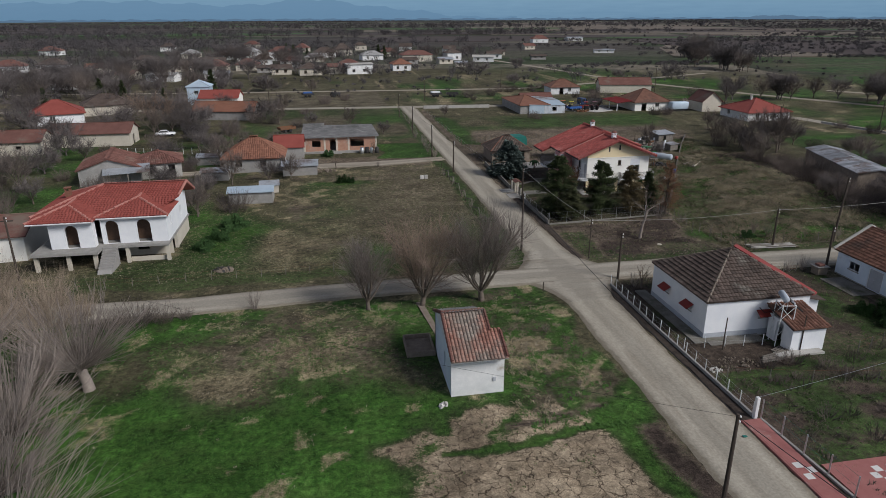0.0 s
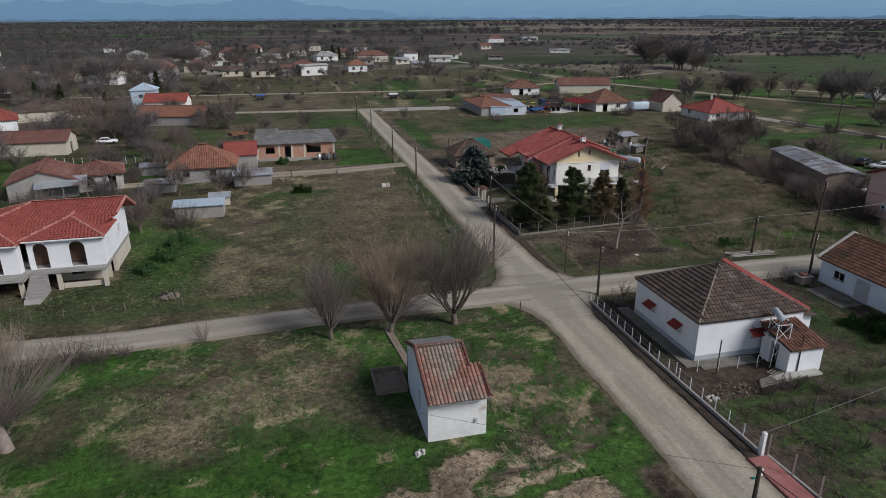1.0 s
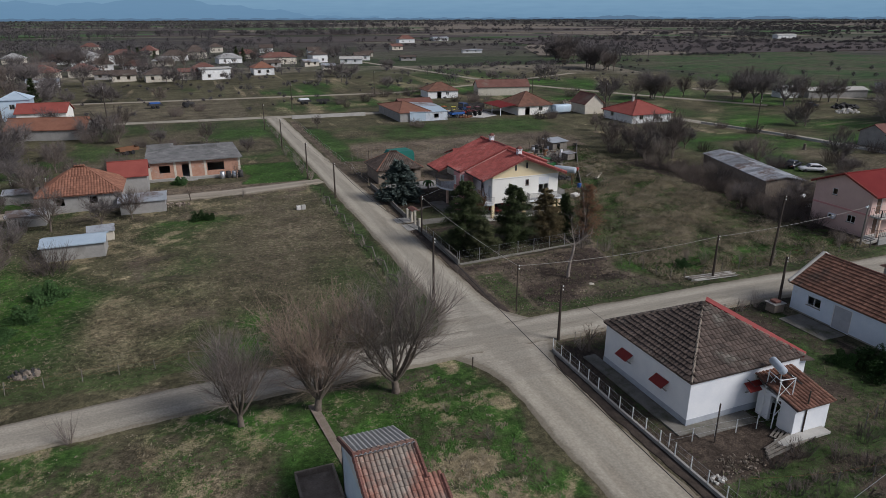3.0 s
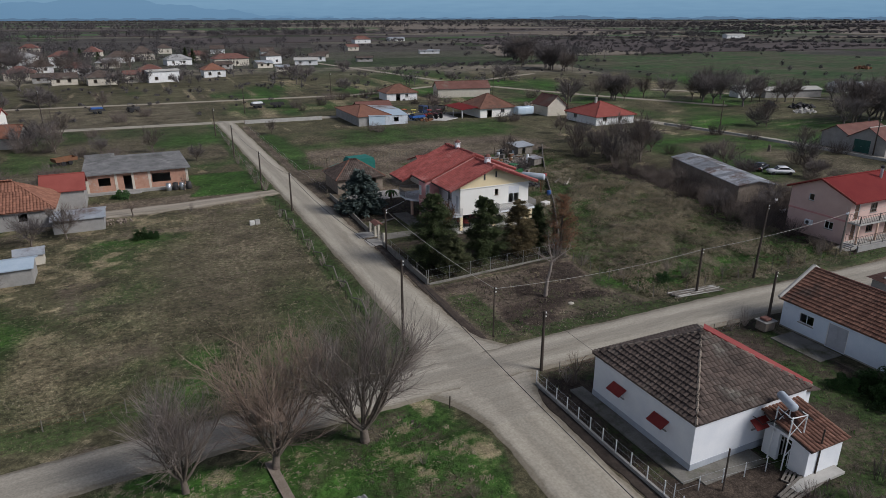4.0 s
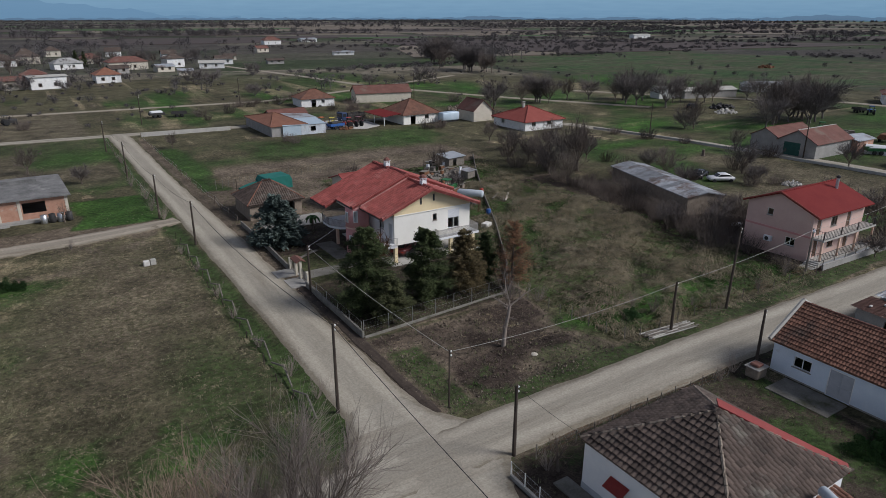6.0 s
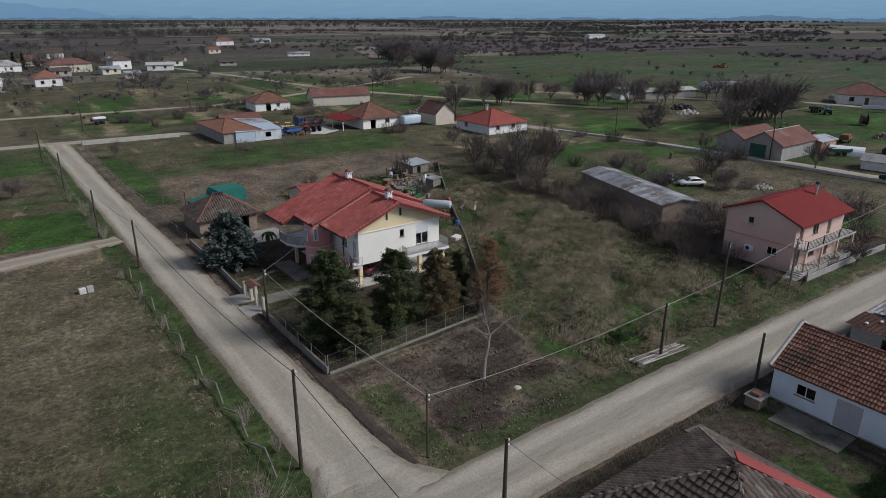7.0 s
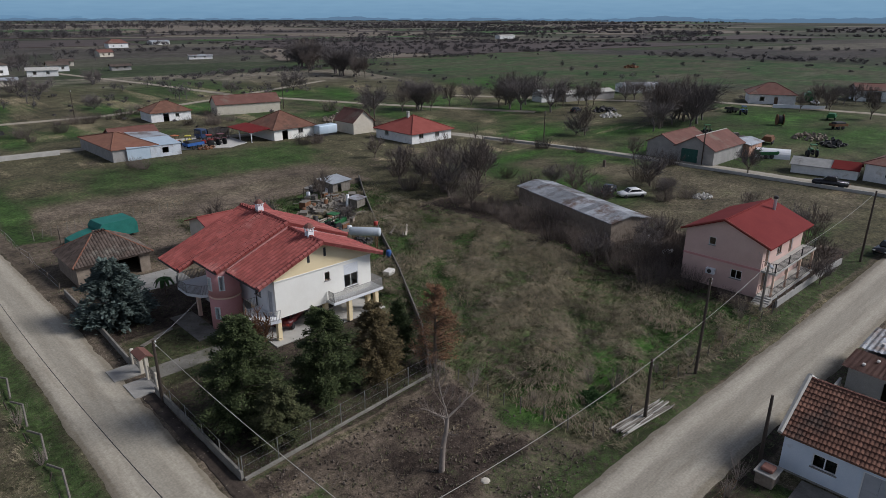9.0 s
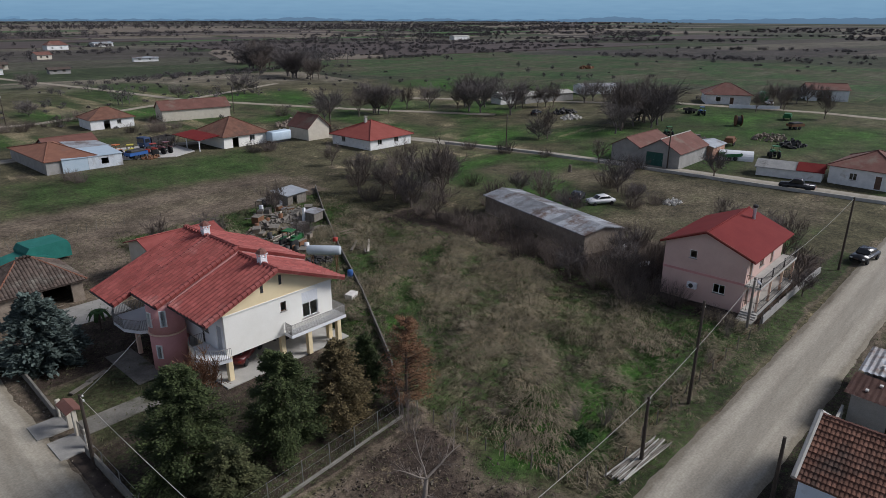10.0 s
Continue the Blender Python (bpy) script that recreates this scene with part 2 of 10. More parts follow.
def box(bm, x0, x1, y0, y1, z0, z1, m=None):
    v = [bm.verts.new(c) for c in ((x0, y0, z0), (x1, y0, z0), (x1, y1, z0), (x0, y1, z0), (x0, y0, z1), (x1, y0, z1), (x1, y1, z1), (x0, y1, z1))]
    if m is not None:
        for w in v:
            w.co = m @ w.co
    for f in ((3, 2, 1, 0), (4, 5, 6, 7), (0, 1, 5, 4), (1, 2, 6, 5), (2, 3, 7, 6), (3, 0, 4, 7)):
        bm.faces.new([v[i] for i in f])
    return bm


def boxes(*rows):
    bm = bmesh.new()
    for r in rows:
        box(bm, *r)
    return bm


def rounded(x0, x1, y0, y1, z0, z1, r=0.02, seg=1):
    bm = boxes((x0, x1, y0, y1, z0, z1))
    bmesh.ops.bevel(bm, geom=bm.edges[:], offset=r, segments=seg, affect="EDGES", profile=0.5)
    return bm


def tube(bm, points, radii, sides=6, close=True):
    """A tapered tube along points."""
    rings = []
    pts = [Vector(p) for p in points]
    for i, p in enumerate(pts):
        d = (pts[min(i + 1, len(pts) - 1)] - pts[max(i - 1, 0)]).normalized()
        a = d.orthogonal().normalized()
        b = d.cross(a)
        r = radii[i] if isinstance(radii, (list, tuple)) else radii
        rings.append([bm.verts.new(p + (a * math.cos(2 * math.pi * j / sides) + b * math.sin(2 * math.pi * j / sides)) * r) for j in range(sides)])
    for u, v in zip(rings, rings[1:]):
        for j in range(sides):
            bm.faces.new((u[j], u[(j + 1) % sides], v[(j + 1) % sides], v[j]))
    if close:
        bm.faces.new(rings[0][::-1])
        bm.faces.new(rings[-1])
    return bm


def rod(points, radius, sides=6):
    return tube(bmesh.new(), points, radius, sides)


def lathe(profile, sides=16):
    """A turned shape from (radius, z) pairs, closed at both ends."""
    bm = bmesh.new()
    rings = [[bm.verts.new((r * math.cos(2 * math.pi * j / sides), r * math.sin(2 * math.pi * j / sides), z)) for j in range(sides)] for r, z in profile]
    for u, v in zip(rings, rings[1:]):
        for j in range(sides):
            bm.faces.new((u[j], u[(j + 1) % sides], v[(j + 1) % sides], v[j]))
    bm.faces.new(rings[0][::-1])
    bm.faces.new(rings[-1])
    return bm


def slab(corners, thick):
    """A plate under a flat polygon (counter-clockwise from above), thickened straight down."""
    bm = bmesh.new()
    top = [bm.verts.new(c) for c in corners]
    low = [bm.verts.new((c[0], c[1], c[2] - thick)) for c in corners]
    bm.faces.new(top)
    bm.faces.new(low[::-1])
    n = len(corners)
    for i in range(n):
        bm.faces.new((low[i], low[(i + 1) % n], top[(i + 1) % n], top[i]))
    return bm


def value_noise(x, y, seed=0):
    """Smooth noise from 0 to 1 over numpy arrays."""
    xi, yi = np.floor(x).astype(np.int64), np.floor(y).astype(np.int64)
    fx, fy = x - xi, y - yi
    fx, fy = fx * fx * (3 - 2 * fx), fy * fy * (3 - 2 * fy)

    def cell(a, b):
        h = (a * 374761393 + b * 668265263 + seed * 974634777) & 0xFFFFFFFF
        h = ((h ^ (h >> 13)) * 1274126177) & 0xFFFFFFFF
        return ((h ^ (h >> 16)) & 0xFFFF) / 65535.0
    a, b, c, d = cell(xi, yi), cell(xi + 1, yi), cell(xi, yi + 1), cell(xi + 1, yi + 1)
    return (a * (1 - fx) + b * fx) * (1 - fy) + (c * (1 - fx) + d * fx) * fy


def fractal(x, y, scale, seed=0, octaves=4):
    total, amp, norm = 0, 1.0, 0
    for o in range(octaves):
        total = total + amp * value_noise(x / scale * 2 ** o, y / scale * 2 ** o, seed + o)
        norm += amp
        amp *= 0.55
    return total / norm

# ---- ground: one sheet to the horizon ----
def spread(lo, a, b, hi, step, grow=1.16):
    core = list(np.arange(a, b + step / 2, step))
    s, v, up = step, core[-1], []
    while v < hi:
        s *= grow
        v += s
        up.append(min(v, hi))
    s, v, down = step, core[0], []
    while v > lo:
        s *= grow
        v -= s
        down.append(max(v, lo))
    return np.array(down[::-1] + core + up)


gx, gy = np.meshgrid(spread(-3500, -40, 92, 3500, 0.55), spread(-300, 14, 134, 4700, 0.55))
wob_x = (fractal(gx, gy, 5.0, 11) - 0.5) * 4.0
wob_y = (fractal(gx, gy, 5.0, 23) - 0.5) * 4.0


def soft_box(x0, x1, y0, y1, soft=0.8, wob=1.0):
    u, v = gx + wob_x * wob, gy + wob_y * wob
    d = np.minimum(np.minimum(u - x0, x1 - u), np.minimum(v - y0, y1 - v))
    return np.clip(d / soft + 0.5, 0, 1)


def soft_oval(cx, cy, rx, ry, soft=0.85, wob=1.0, turn=0.0):
    u, v = gx + wob_x * wob - cx, gy + wob_y * wob - cy
    c, s = math.cos(radians(turn)), math.sin(radians(turn))
    d = 1.0 - np.sqrt(((u * c + v * s) / rx) ** 2 + ((v * c - u * s) / ry) ** 2)
    return np.clip(d / soft + 0.5, 0, 1)


big, mid, small = fractal(gx, gy, 14.0, 3), fractal(gx, gy, 4.0, 7), fractal(gx, gy, 1.5, 9, 3)
green = np.clip((big - 0.52) * 3, 0, 0.5)
soil = np.clip((mid - 0.55) * 3, 0, 0.5)
straw = np.clip((mid * 0.6 + small * 0.4 - 0.52) * 4, 0, 0.7)
clay = np.zeros_like(gx)


def lay(mask, g=None, s=None, d=None, c=None):
    global green, soil, straw, clay
    green = green if g is None else green * (1 - mask) + mask * g
    soil = soil if s is None else soil * (1 - mask) + mask * s
    straw = straw if d is None else straw * (1 - mask) + mask * d
    clay = clay if c is None else clay * (1 - mask) + mask * c


# the meadow with the little tiled hut
lay(soft_box(-40, 20, 14, 55.2), g=np.clip(0.84 + (mid - 0.5) * 2.2, 0.4, 1), s=0.15, d=np.clip((small - 0.5) * 3.5, 0, 0.55))
lay(soft_oval(-4, 28, 14, 14.5), g=1.0, s=0.0, d=np.clip((small - 0.64) * 6, 0, 0.6))
lay(soft_oval(-1.5, 45.0, 11.0, 5.4, 1.3), g=np.clip(0.52 + (small - 0.5) * 2.0 + (mid - 0.5) * 1.2, 0.1, 0.85), s=0.35, d=np.clip(0.32 + (small - 0.5) * 2.6, 0, 0.8))
lay(soft_oval(-4.0, 47.4, 9.0, 3.0, 1.3), g=np.clip(0.24 + (small - 0.5) * 2.6, 0, 0.65), s=0.5, d=np.clip(0.42 + (mid - 0.5) * 1.2, 0.15, 0.6))
lay(soft_oval(4.5, 43.0, 2.2, 3.4, 1.0), g=0.42, s=0.5, d=0.40)
lay(soft_oval(-9, 42.5, 3.2, 2.2), g=0.3, s=0.3, d=0.5)
lay(soft_box(-16, 13, 50.4, 55.2, 1.0, 0.6), g=np.clip(0.6 + (mid - 0.5) * 2.0 + (small - 0.5) * 1.2, 0.2, 0.95), s=0.4, d=np.clip(0.22 + (small - 0.5) * 2, 0, 0.6))
lay(soft_oval(6.0, 47.5, 1.6, 4), g=0.8, s=0.6, d=0.0)
lay(soft_box(11.6, 19.8, 32, 57, 1.6), g=np.clip(0.72 + (small - 0.5) * 2, 0.3, 0.95), s=0.5, d=np.clip(0.14 + (small - 0.5) * 2.4, 0, 0.7))
lay(soft_oval(14, 45.4, 1.8, 1.6), g=0.1, s=0.2, d=0.9)
lay(soft_oval(14.4, 42.2, 2.0, 1.2), g=0.25, s=0.2, d=0.75)
lay(soft_oval(17.0, 39.6, 1.2, 1.0), g=0.1, s=0.2, d=0.8)
lay(soft_oval(12.0, 27.2, 8.4, 7.2, 0.5), g=np.clip((small - 0.6) * 5, 0, 0.7), s=0.2, d=0.0, c=1.0)
lay(soft_oval(10.0, 34.2, 7.4, 2.4, 0.8, turn=8), g=np.clip(0.25 + (small - 0.5) * 4, 0, 0.8), s=0.2, d=0.15, c=np.clip(0.75 + (0.5 - small) * 2, 0, 1))
lay(soft_oval(14.5, 25, 3.0, 2.4, 0.5), g=0.0, s=0.75, c=1.0)
lay(soft_box(16.8, 20.4, 14, 36, 1.2, 0.5), g=0.85, s=0.5, d=0.1, c=0.0)
lay(soft_box(18.4, 20.4, 14, 33, 0.8, 0.5), g=0.15, s=0.95, d=0.1, c=0.0)


def band(points, width, soft=0.25):
    best = np.full_like(gx, 1e9)
    for (ax_, ay_), (bx_, by_) in zip(points, points[1:]):
        dx_, dy_ = bx_ - ax_, by_ - ay_
        t_ = np.clip(((gx - ax_) * dx_ + (gy - ay_) * dy_) / (dx_ * dx_ + dy_ * dy_), 0, 1)
        best = np.minimum(best, np.hypot(gx + wob_x * 0.12 - ax_ - t_ * dx_, gy + wob_y * 0.12 - ay_ - t_ * dy_))
    return np.clip((width - best) / soft + 0.5, 0, 1)


# curved wheel ruts across the clay
RUT_A, RUT_B = ((6.1, 32.2), (7.8, 32.0), (10.3, 32.1), (13.6, 33.0), (16.0, 33.5), (18.1, 33.6)), ((10.2, 34.1), (12.6, 34.6), (15.2, 35.2), (17.2, 35.4))
lay(band(RUT_A, 0.42), g=0.85, s=0.2, d=0.0, c=0.0)
lay(band(RUT_B, 0.3), g=0.2, s=0.95, d=0.0, c=0.0)
# field north-west of the crossing
lay(soft_box(-60, 19.5, 62, 114), g=np.clip(0.34 + (big - 0.5) * 1.6 + (small - 0.5) * 0.8, 0, 0.6), s=np.clip(0.3 + (mid - 0.5) * 1.4, 0, 0.7), d=np.clip(0.36 + (small - 0.5) * 1.8, 0, 0.7))
lay(soft_oval(9, 82, 9, 11, 1.4), g=np.clip(0.28 + (mid - 0.5) * 1.6, 0, 0.6), s=0.42, d=0.24)
lay(soft_oval(13, 98, 8, 12, 1.4), g=0.15, s=0.45, d=0.28)
lay(soft_oval(-7, 70, 4.5, 9), g=0.3, s=0.2, d=0.5)
lay(soft_oval(-13, 78, 4.5, 10), g=0.85, s=0.0, d=0.1)
lay(soft_oval(-17, 67, 9, 3), g=0.6, s=0.1, d=0.2)
lay(soft_box(-60, 19, 61.4, 65.5, 1.0), g=0.5, s=0.1, d=0.2)
lay(soft_oval(1, 102, 4, 1.6), g=0.75, s=0.0, d=0.1)
lay(soft_oval(9, 67.5, 9.5, 4.5, 1.2), g=np.clip(0.52 + (small - 0.5) * 2, 0.1, 0.9), s=0.3, d=0.2)
lay(soft_oval(14.5, 74, 3.5, 7, 1.2), g=0.5, s=0.4, d=0.2)
# yards in the west
lay(soft_box(-70, -16, 84, 150), g=np.clip(0.6 + (big - 0.5) * 2, 0.2, 0.9), s=0.25, d=0.2)
lay(soft_box(-12, 18, 114, 121.5), g=0.1, s=0.7, d=0.3)
lay(soft_box(9, 20, 119, 135), g=0.8, s=0.05, d=0.15)
lay(soft_box(-60, -14, 104, 128, 3, 1), g=np.clip(0.75 + (big - 0.5) * 2, 0.3, 1.0), s=0.2, d=0.1)
lay(soft_box(-20, 20, 140, 189), g=np.clip(0.4 + (big - 0.5) * 1.6, 0, 0.9), s=0.4, d=0.25)
# corner plot of bare earth
lay(soft_box(26.5, 43.0, 62.0, 74.4, 0.8, 0.4), g=np.clip((mid - 0.55) * 3, 0.03, 0.5), s=np.clip(0.99 + (mid - 0.5) * 0.9, 0.78, 1.1), d=np.clip(0.03 + (small - 0.5) * 1.3, 0, 0.4))
lay(soft_box(26.2, 29.5, 61.6, 72, 1.0, 0.7), g=0.5, s=0.5, d=0.2)
lay(soft_oval(39, 63.6, 5, 1.5), g=0.45, s=0.7, d=0.3)
# garden of the yellow house
lay(soft_box(26.8, 49.5, 75, 112, 0.6, 0.2), g=0.25, s=1.0, d=0.02)
lay(soft_box(26.8, 44.5, 75, 86.5, 0.8, 0.3), g=0.36, s=1.15, d=0.0)
lay(soft_box(27.3, 34, 87.5, 97, 0.8, 0.3), g=0.4, s=0.3, d=0.05)
lay(soft_box(44, 62, 92, 118, 1.5, 0.5), g=0.12, s=0.9, d=0.18)
lay(soft_box(26.5, 60, 108, 130, 1.5, 0.5), g=0.15, s=0.65, d=0.2)
# rough pasture in the middle
lean_u, lean_v = gx * 0.8 + gy * 0.6, gy * 0.8 - gx * 0.6
comb = fractal(lean_u / 3.2 + wob_x * 0.5, lean_v + wob_y * 0.8, 2.6, 61, 4)
lay(soft_box(44, 74, 63, 128, 1.2, 0.5), g=np.clip(0.40 + (0.5 - comb) * 1.6 + (big - 0.5) * 2.0, 0, 0.72), s=np.clip(0.3 + (mid - 0.5) * 1.6, 0, 0.6), d=np.clip(0.16 + (comb - 0.5) * 2.4, 0, 0.6))
lay(soft_oval(47.6, 67.6, 4.8, 3.6), g=0.95, s=0.0, d=0.0)
lay(soft_box(49.6, 52.2, 86, 114, 1.2, 0.6), g=1.0, s=0.0, d=0.05)
lay(soft_oval(57, 66.8, 10, 2.4, turn=-4), g=0.9, s=0.0, d=0.12)
lay(soft_oval(65, 69, 5, 2.8, turn=25), g=0.8, s=0.0, d=0.12)
lay(soft_oval(66.5, 114, 13, 2.0, turn=59), g=0.75, s=0.0, d=0.05)
lay(soft_oval(66, 78, 7, 8), g=0.35, s=0.1, d=0.5)
lay(soft_box(71, 96, 61.5, 84, 1.2, 0.6), g=0.2, s=0.95, d=0.12)
lay(soft_box(88, 122, 66, 125, 3, 1), g=np.clip(0.48 + (big - 0.5) * 1.8, 0.1, 0.85), s=0.4, d=0.2)
lay(soft_box(71, 80, 74, 112, 2, 0.8), g=0.12, s=0.95, d=0.15)
# ploughed strip and green strip beyond the garden
lay(soft_box(26.8, 78, 128, 150, 1.5, 0.6), g=0.1, s=0.75, d=0.2)
lay(soft_box(26.8, 86, 146, 168, 9, 0.9), g=np.clip(0.58 + (mid - 0.5) * 1.0, 0.3, 0.66), s=0.1, d=0.1)
lay(soft_oval(36, 158, 7, 5), g=0.25, s=0.3, d=0.4)
lay(soft_box(26.5, 31, 130, 168, 1.5, 0.6), g=0.7, s=0.2, d=0.1)
lay(soft_box(30, 82, 133, 141, 4, 1.2), g=0.12, s=0.5, d=0.3)
lay(soft_box(26, 190, 194, 300, 3, 1), g=np.clip(0.42 + (big - 0.5) * 2.4, 0.1, 0.85), s=0.2, d=np.clip(0.28 + (mid - 0.5) * 1.6, 0, 0.6))
lay(soft_box(-150, 18, 194, 236, 3, 1), g=0.3, s=0.5, d=0.15)
lay(soft_box(122, 210, 124, 190, 3, 1), g=np.clip(0.56 + (big - 0.5) * 2.2, 0.1, 0.9), s=0.1, d=np.clip(0.25 + (mid - 0.5) * 1.5, 0, 0.6))
lay(soft_box(130, 260, 60, 124, 3, 1), g=np.clip(0.58 + (big - 0.5) * 1.6, 0.2, 0.9), s=0.25, d=0.2)
# yards south-east of the crossing
lay(soft_box(26.3, 49, 24, 55, 0.5, 0.2), g=np.clip(0.36 + (mid - 0.5) * 1.8, 0, 0.62), s=0.9, d=0.08)
lay(soft_box(37.5, 49, 24, 41, 1.5, 0.8), g=0.46, s=0.75, d=0.1)
for row_y in (25.5, 27.8, 30.2, 32.6, 35.0, 37.2):
    lay(soft_box(28, 47, row_y, row_y + 1.0, 0.5, 0.35), g=0.6, s=0.9, d=0.05)
lay(soft_box(26.4, 34, 38, 43, 0.6, 0.3), g=0.05, s=0.9, d=0.15)
# dark verges and ditches beside the roads
lay(soft_box(25.3, 26.4, 20, 54.6, 0.5, 0.15), g=0.05, s=1.0, d=0.05)
lay(soft_box(25.3, 26.8, 62, 180, 0.6, 0.2), g=0.25, s=0.8, d=0.15)
lay(soft_box(18.2, 20.8, 62, 190, 0.8, 0.3), g=0.58, s=0.5, d=0.18)
lay(soft_box(27, 100, 54.4, 56.4, 0.6, 0.3), g=0.35, s=0.95, d=0.1)
lay(soft_box(30, 100, 60.4, 62.8, 0.6, 0.3), g=0.5, s=0.9, d=0.14)

wide = fractal(gx, gy, 60.0, 5, 3)
plain = np.clip((430 - gy + gx * 0.25) / 130, 0, 1) * np.clip((470 - gx) / 70, 0, 1) * np.clip((gx - 20) / 60, 0.1, 1)
plain *= np.clip(np.maximum(0.62 + (wide - 0.5) * 2.4, (gx - 240) / 60), 0.1, 1)
green = np.where(np.hypot(gx - 20, gy - 90) > 190, plain, green)
rut_low = band(RUT_A, 0.35) + band(RUT_B, 0.3)
far = np.clip((np.hypot(gx - 20, gy - 90) - 190) / 120, 0, 1)
rise = (fractal(gx, gy, 6.0, 31) - 0.5) * 0.16 + (fractal(gx, gy, 1.2, 37, 2) - 0.5) * 0.07
flat = np.maximum(soft_box(19.4, 26.6, -300, 200, 1.5, 0), np.maximum(soft_box(-400, 400, 54.5, 62.5, 1.5, 0), np.clip((np.hypot(gx - 20, gy - 90) - 110) / 30, 0, 1)))
rise += soft_box(45, 73, 63.5, 127, 3, 0.5) * (comb - 0.5) * 1.3
rise += soft_box(27.4, 43, 63, 74.2, 1.2, 0.3) * (fractal(gx, gy, 1.6, 71, 3) - 0.5) * 0.42
rise = rise * (1 - flat)
rise -= 0.22 * soft_box(25.7, 26.25, 18, 54, 0.4, 0.08) + 0.15 * soft_box(19.2, 20.1, 62, 160, 0.6, 0.1)
rise -= 0.1 * rut_low
rows_n, cols_n = gx.shape
verts = np.stack([gx, gy, rise], -1).reshape(-1, 3)
idx = np.arange(rows_n * cols_n).reshape(rows_n, cols_n)
quads = np.stack([idx[:-1, :-1], idx[:-1, 1:], idx[1:, 1:], idx[1:, :-1]], -1).reshape(-1, 4)
gm = bpy.data.meshes.new("ground")
gm.from_pydata(verts.tolist(), [], quads.tolist())
zone = gm.color_attributes.new("zone", "FLOAT_COLOR", "POINT")
zone.data.foreach_set("color", np.stack([green, soil, straw, clay], -1).astype(np.float32).ravel())
fa = gm.attributes.new("far", "FLOAT", "POINT")
fa.data.foreach_set("value", far.astype(np.float32).ravel())
gm.polygons.foreach_set("use_smooth", [True] * len(gm.polygons))


def ground_material():
    m = bpy.data.materials.new("meadow_and_earth")
    m.use_nodes = True
    n, k = m.node_tree.nodes, m.node_tree.links
    p = n["Principled BSDF"]
    p.inputs["Roughness"].default_value = 0.97
    p.inputs["Specular IOR Level"].default_value = 0.15
    pos = n.new("ShaderNodeNewGeometry").outputs["Position"]

    def tex(scale, detail=5, rough=0.65, dist=0.0, vec=None):
        t = n.new("ShaderNodeTexNoise")
        t.inputs["Scale"].default_value, t.inputs["Detail"].default_value = scale, detail
        t.inputs["Roughness"].default_value, t.inputs["Distortion"].default_value = rough, dist
        k.new(vec or pos, t.inputs["Vector"])
        return t.outputs[0]

    def span(src, a, b, lo=0.0, hi=1.0):
        r = n.new("ShaderNodeMapRange")
        for i, v in zip((1, 2, 3, 4), (a, b, lo, hi)):
            r.inputs[i].default_value = v
        k.new(src, r.inputs[0])
        return r.outputs[0]

    def math_node(op, a, b):
        t = n.new("ShaderNodeMath")
        t.operation = op
        for i, v in enumerate((a, b)):
            if isinstance(v, (int, float)):
                t.inputs[i].default_value = v
            else:
                k.new(v, t.inputs[i])
        return t.outputs[0]

    def mix(f, a, b):
        t = n.new("ShaderNodeMix")
        t.data_type = "RGBA"
        for i, v in ((0, f), (6, a), (7, b)):
            if isinstance(v, tuple):
                t.inputs[i].default_value = (*v, 1.0)
            elif isinstance(v, (int, float)):
                t.inputs[i].default_value = v
            else:
                k.new(v, t.inputs[i])
        return t.outputs[2]

    at = n.new("ShaderNodeAttribute")
    at.attribute_name = "zone"
    sep = n.new("ShaderNodeSeparateColor")
    k.new(at.outputs["Color"], sep.inputs[0])
    g, s, d, c = sep.outputs[0], sep.outputs[1], sep.outputs[2], at.outputs["Alpha"]
    fine, tuft, patch = tex(9, 4), tex(2.2, 6, 0.7), tex(0.45, 5)
    grit = tex(26, 3)
    base = mix(span(tuft, 0.35, 0.65), (0.066, 0.061, 0.034), (0.135, 0.118, 0.070))
    base = mix(span(grit, 0.4, 0.75, 0, 0.6), base, (0.055, 0.055, 0.026))
    grass = mix(span(tuft, 0.35, 0.7), (0.026, 0.078, 0.012), (0.082, 0.182, 0.032))
    dull = mix(span(tuft, 0.35, 0.7), (0.030, 0.056, 0.016), (0.070, 0.106, 0.034))
    grass = mix(span(g, 0.62, 0.92), dull, grass)
    grass = mix(span(patch, 0.48, 0.78, 0, 0.45), grass, (0.085, 0.108, 0.036))
    grass = mix(span(grit, 0.45, 0.75, 0, 0.5), grass, (0.03, 0.055, 0.012))
    earth = mix(span(fine, 0.35, 0.7), (0.120, 0.093, 0.066), (0.225, 0.177, 0.132))
    earth = mix(span(patch, 0.4, 0.7, 0, 0.6), earth, (0.130, 0.102, 0.076))
    earth = mix(span(s, 0.75, 0.94), earth, mix(span(fine, 0.35, 0.7), (0.040, 0.029, 0.023), (0.098, 0.073, 0.058)))
    earth = mix(span(grit, 0.5, 0.75, 0, 0.5), earth, (0.035, 0.028, 0.02))
    hay = mix(span(fine, 0.3, 0.7), (0.19, 0.150, 0.088), (0.36, 0.295, 0.185))
    jitter = math_node("ADD", math_node("ADD", math_node("MULTIPLY", tuft, 0.9), math_node("MULTIPLY", fine, 0.7)), math_node("MULTIPLY", grit, 0.6))

    def edged(mask, lo=0.40, hi=0.66):
        return span(math_node("ADD", mask, math_node("SUBTRACT", jitter, 1.1)), lo, hi)

    col = mix(edged(s, 0.3, 0.6), base, earth)
    col = mix(edged(g, 0.32, 0.58), col, grass)
    col = mix(edged(d, 0.36, 0.68), col, hay)
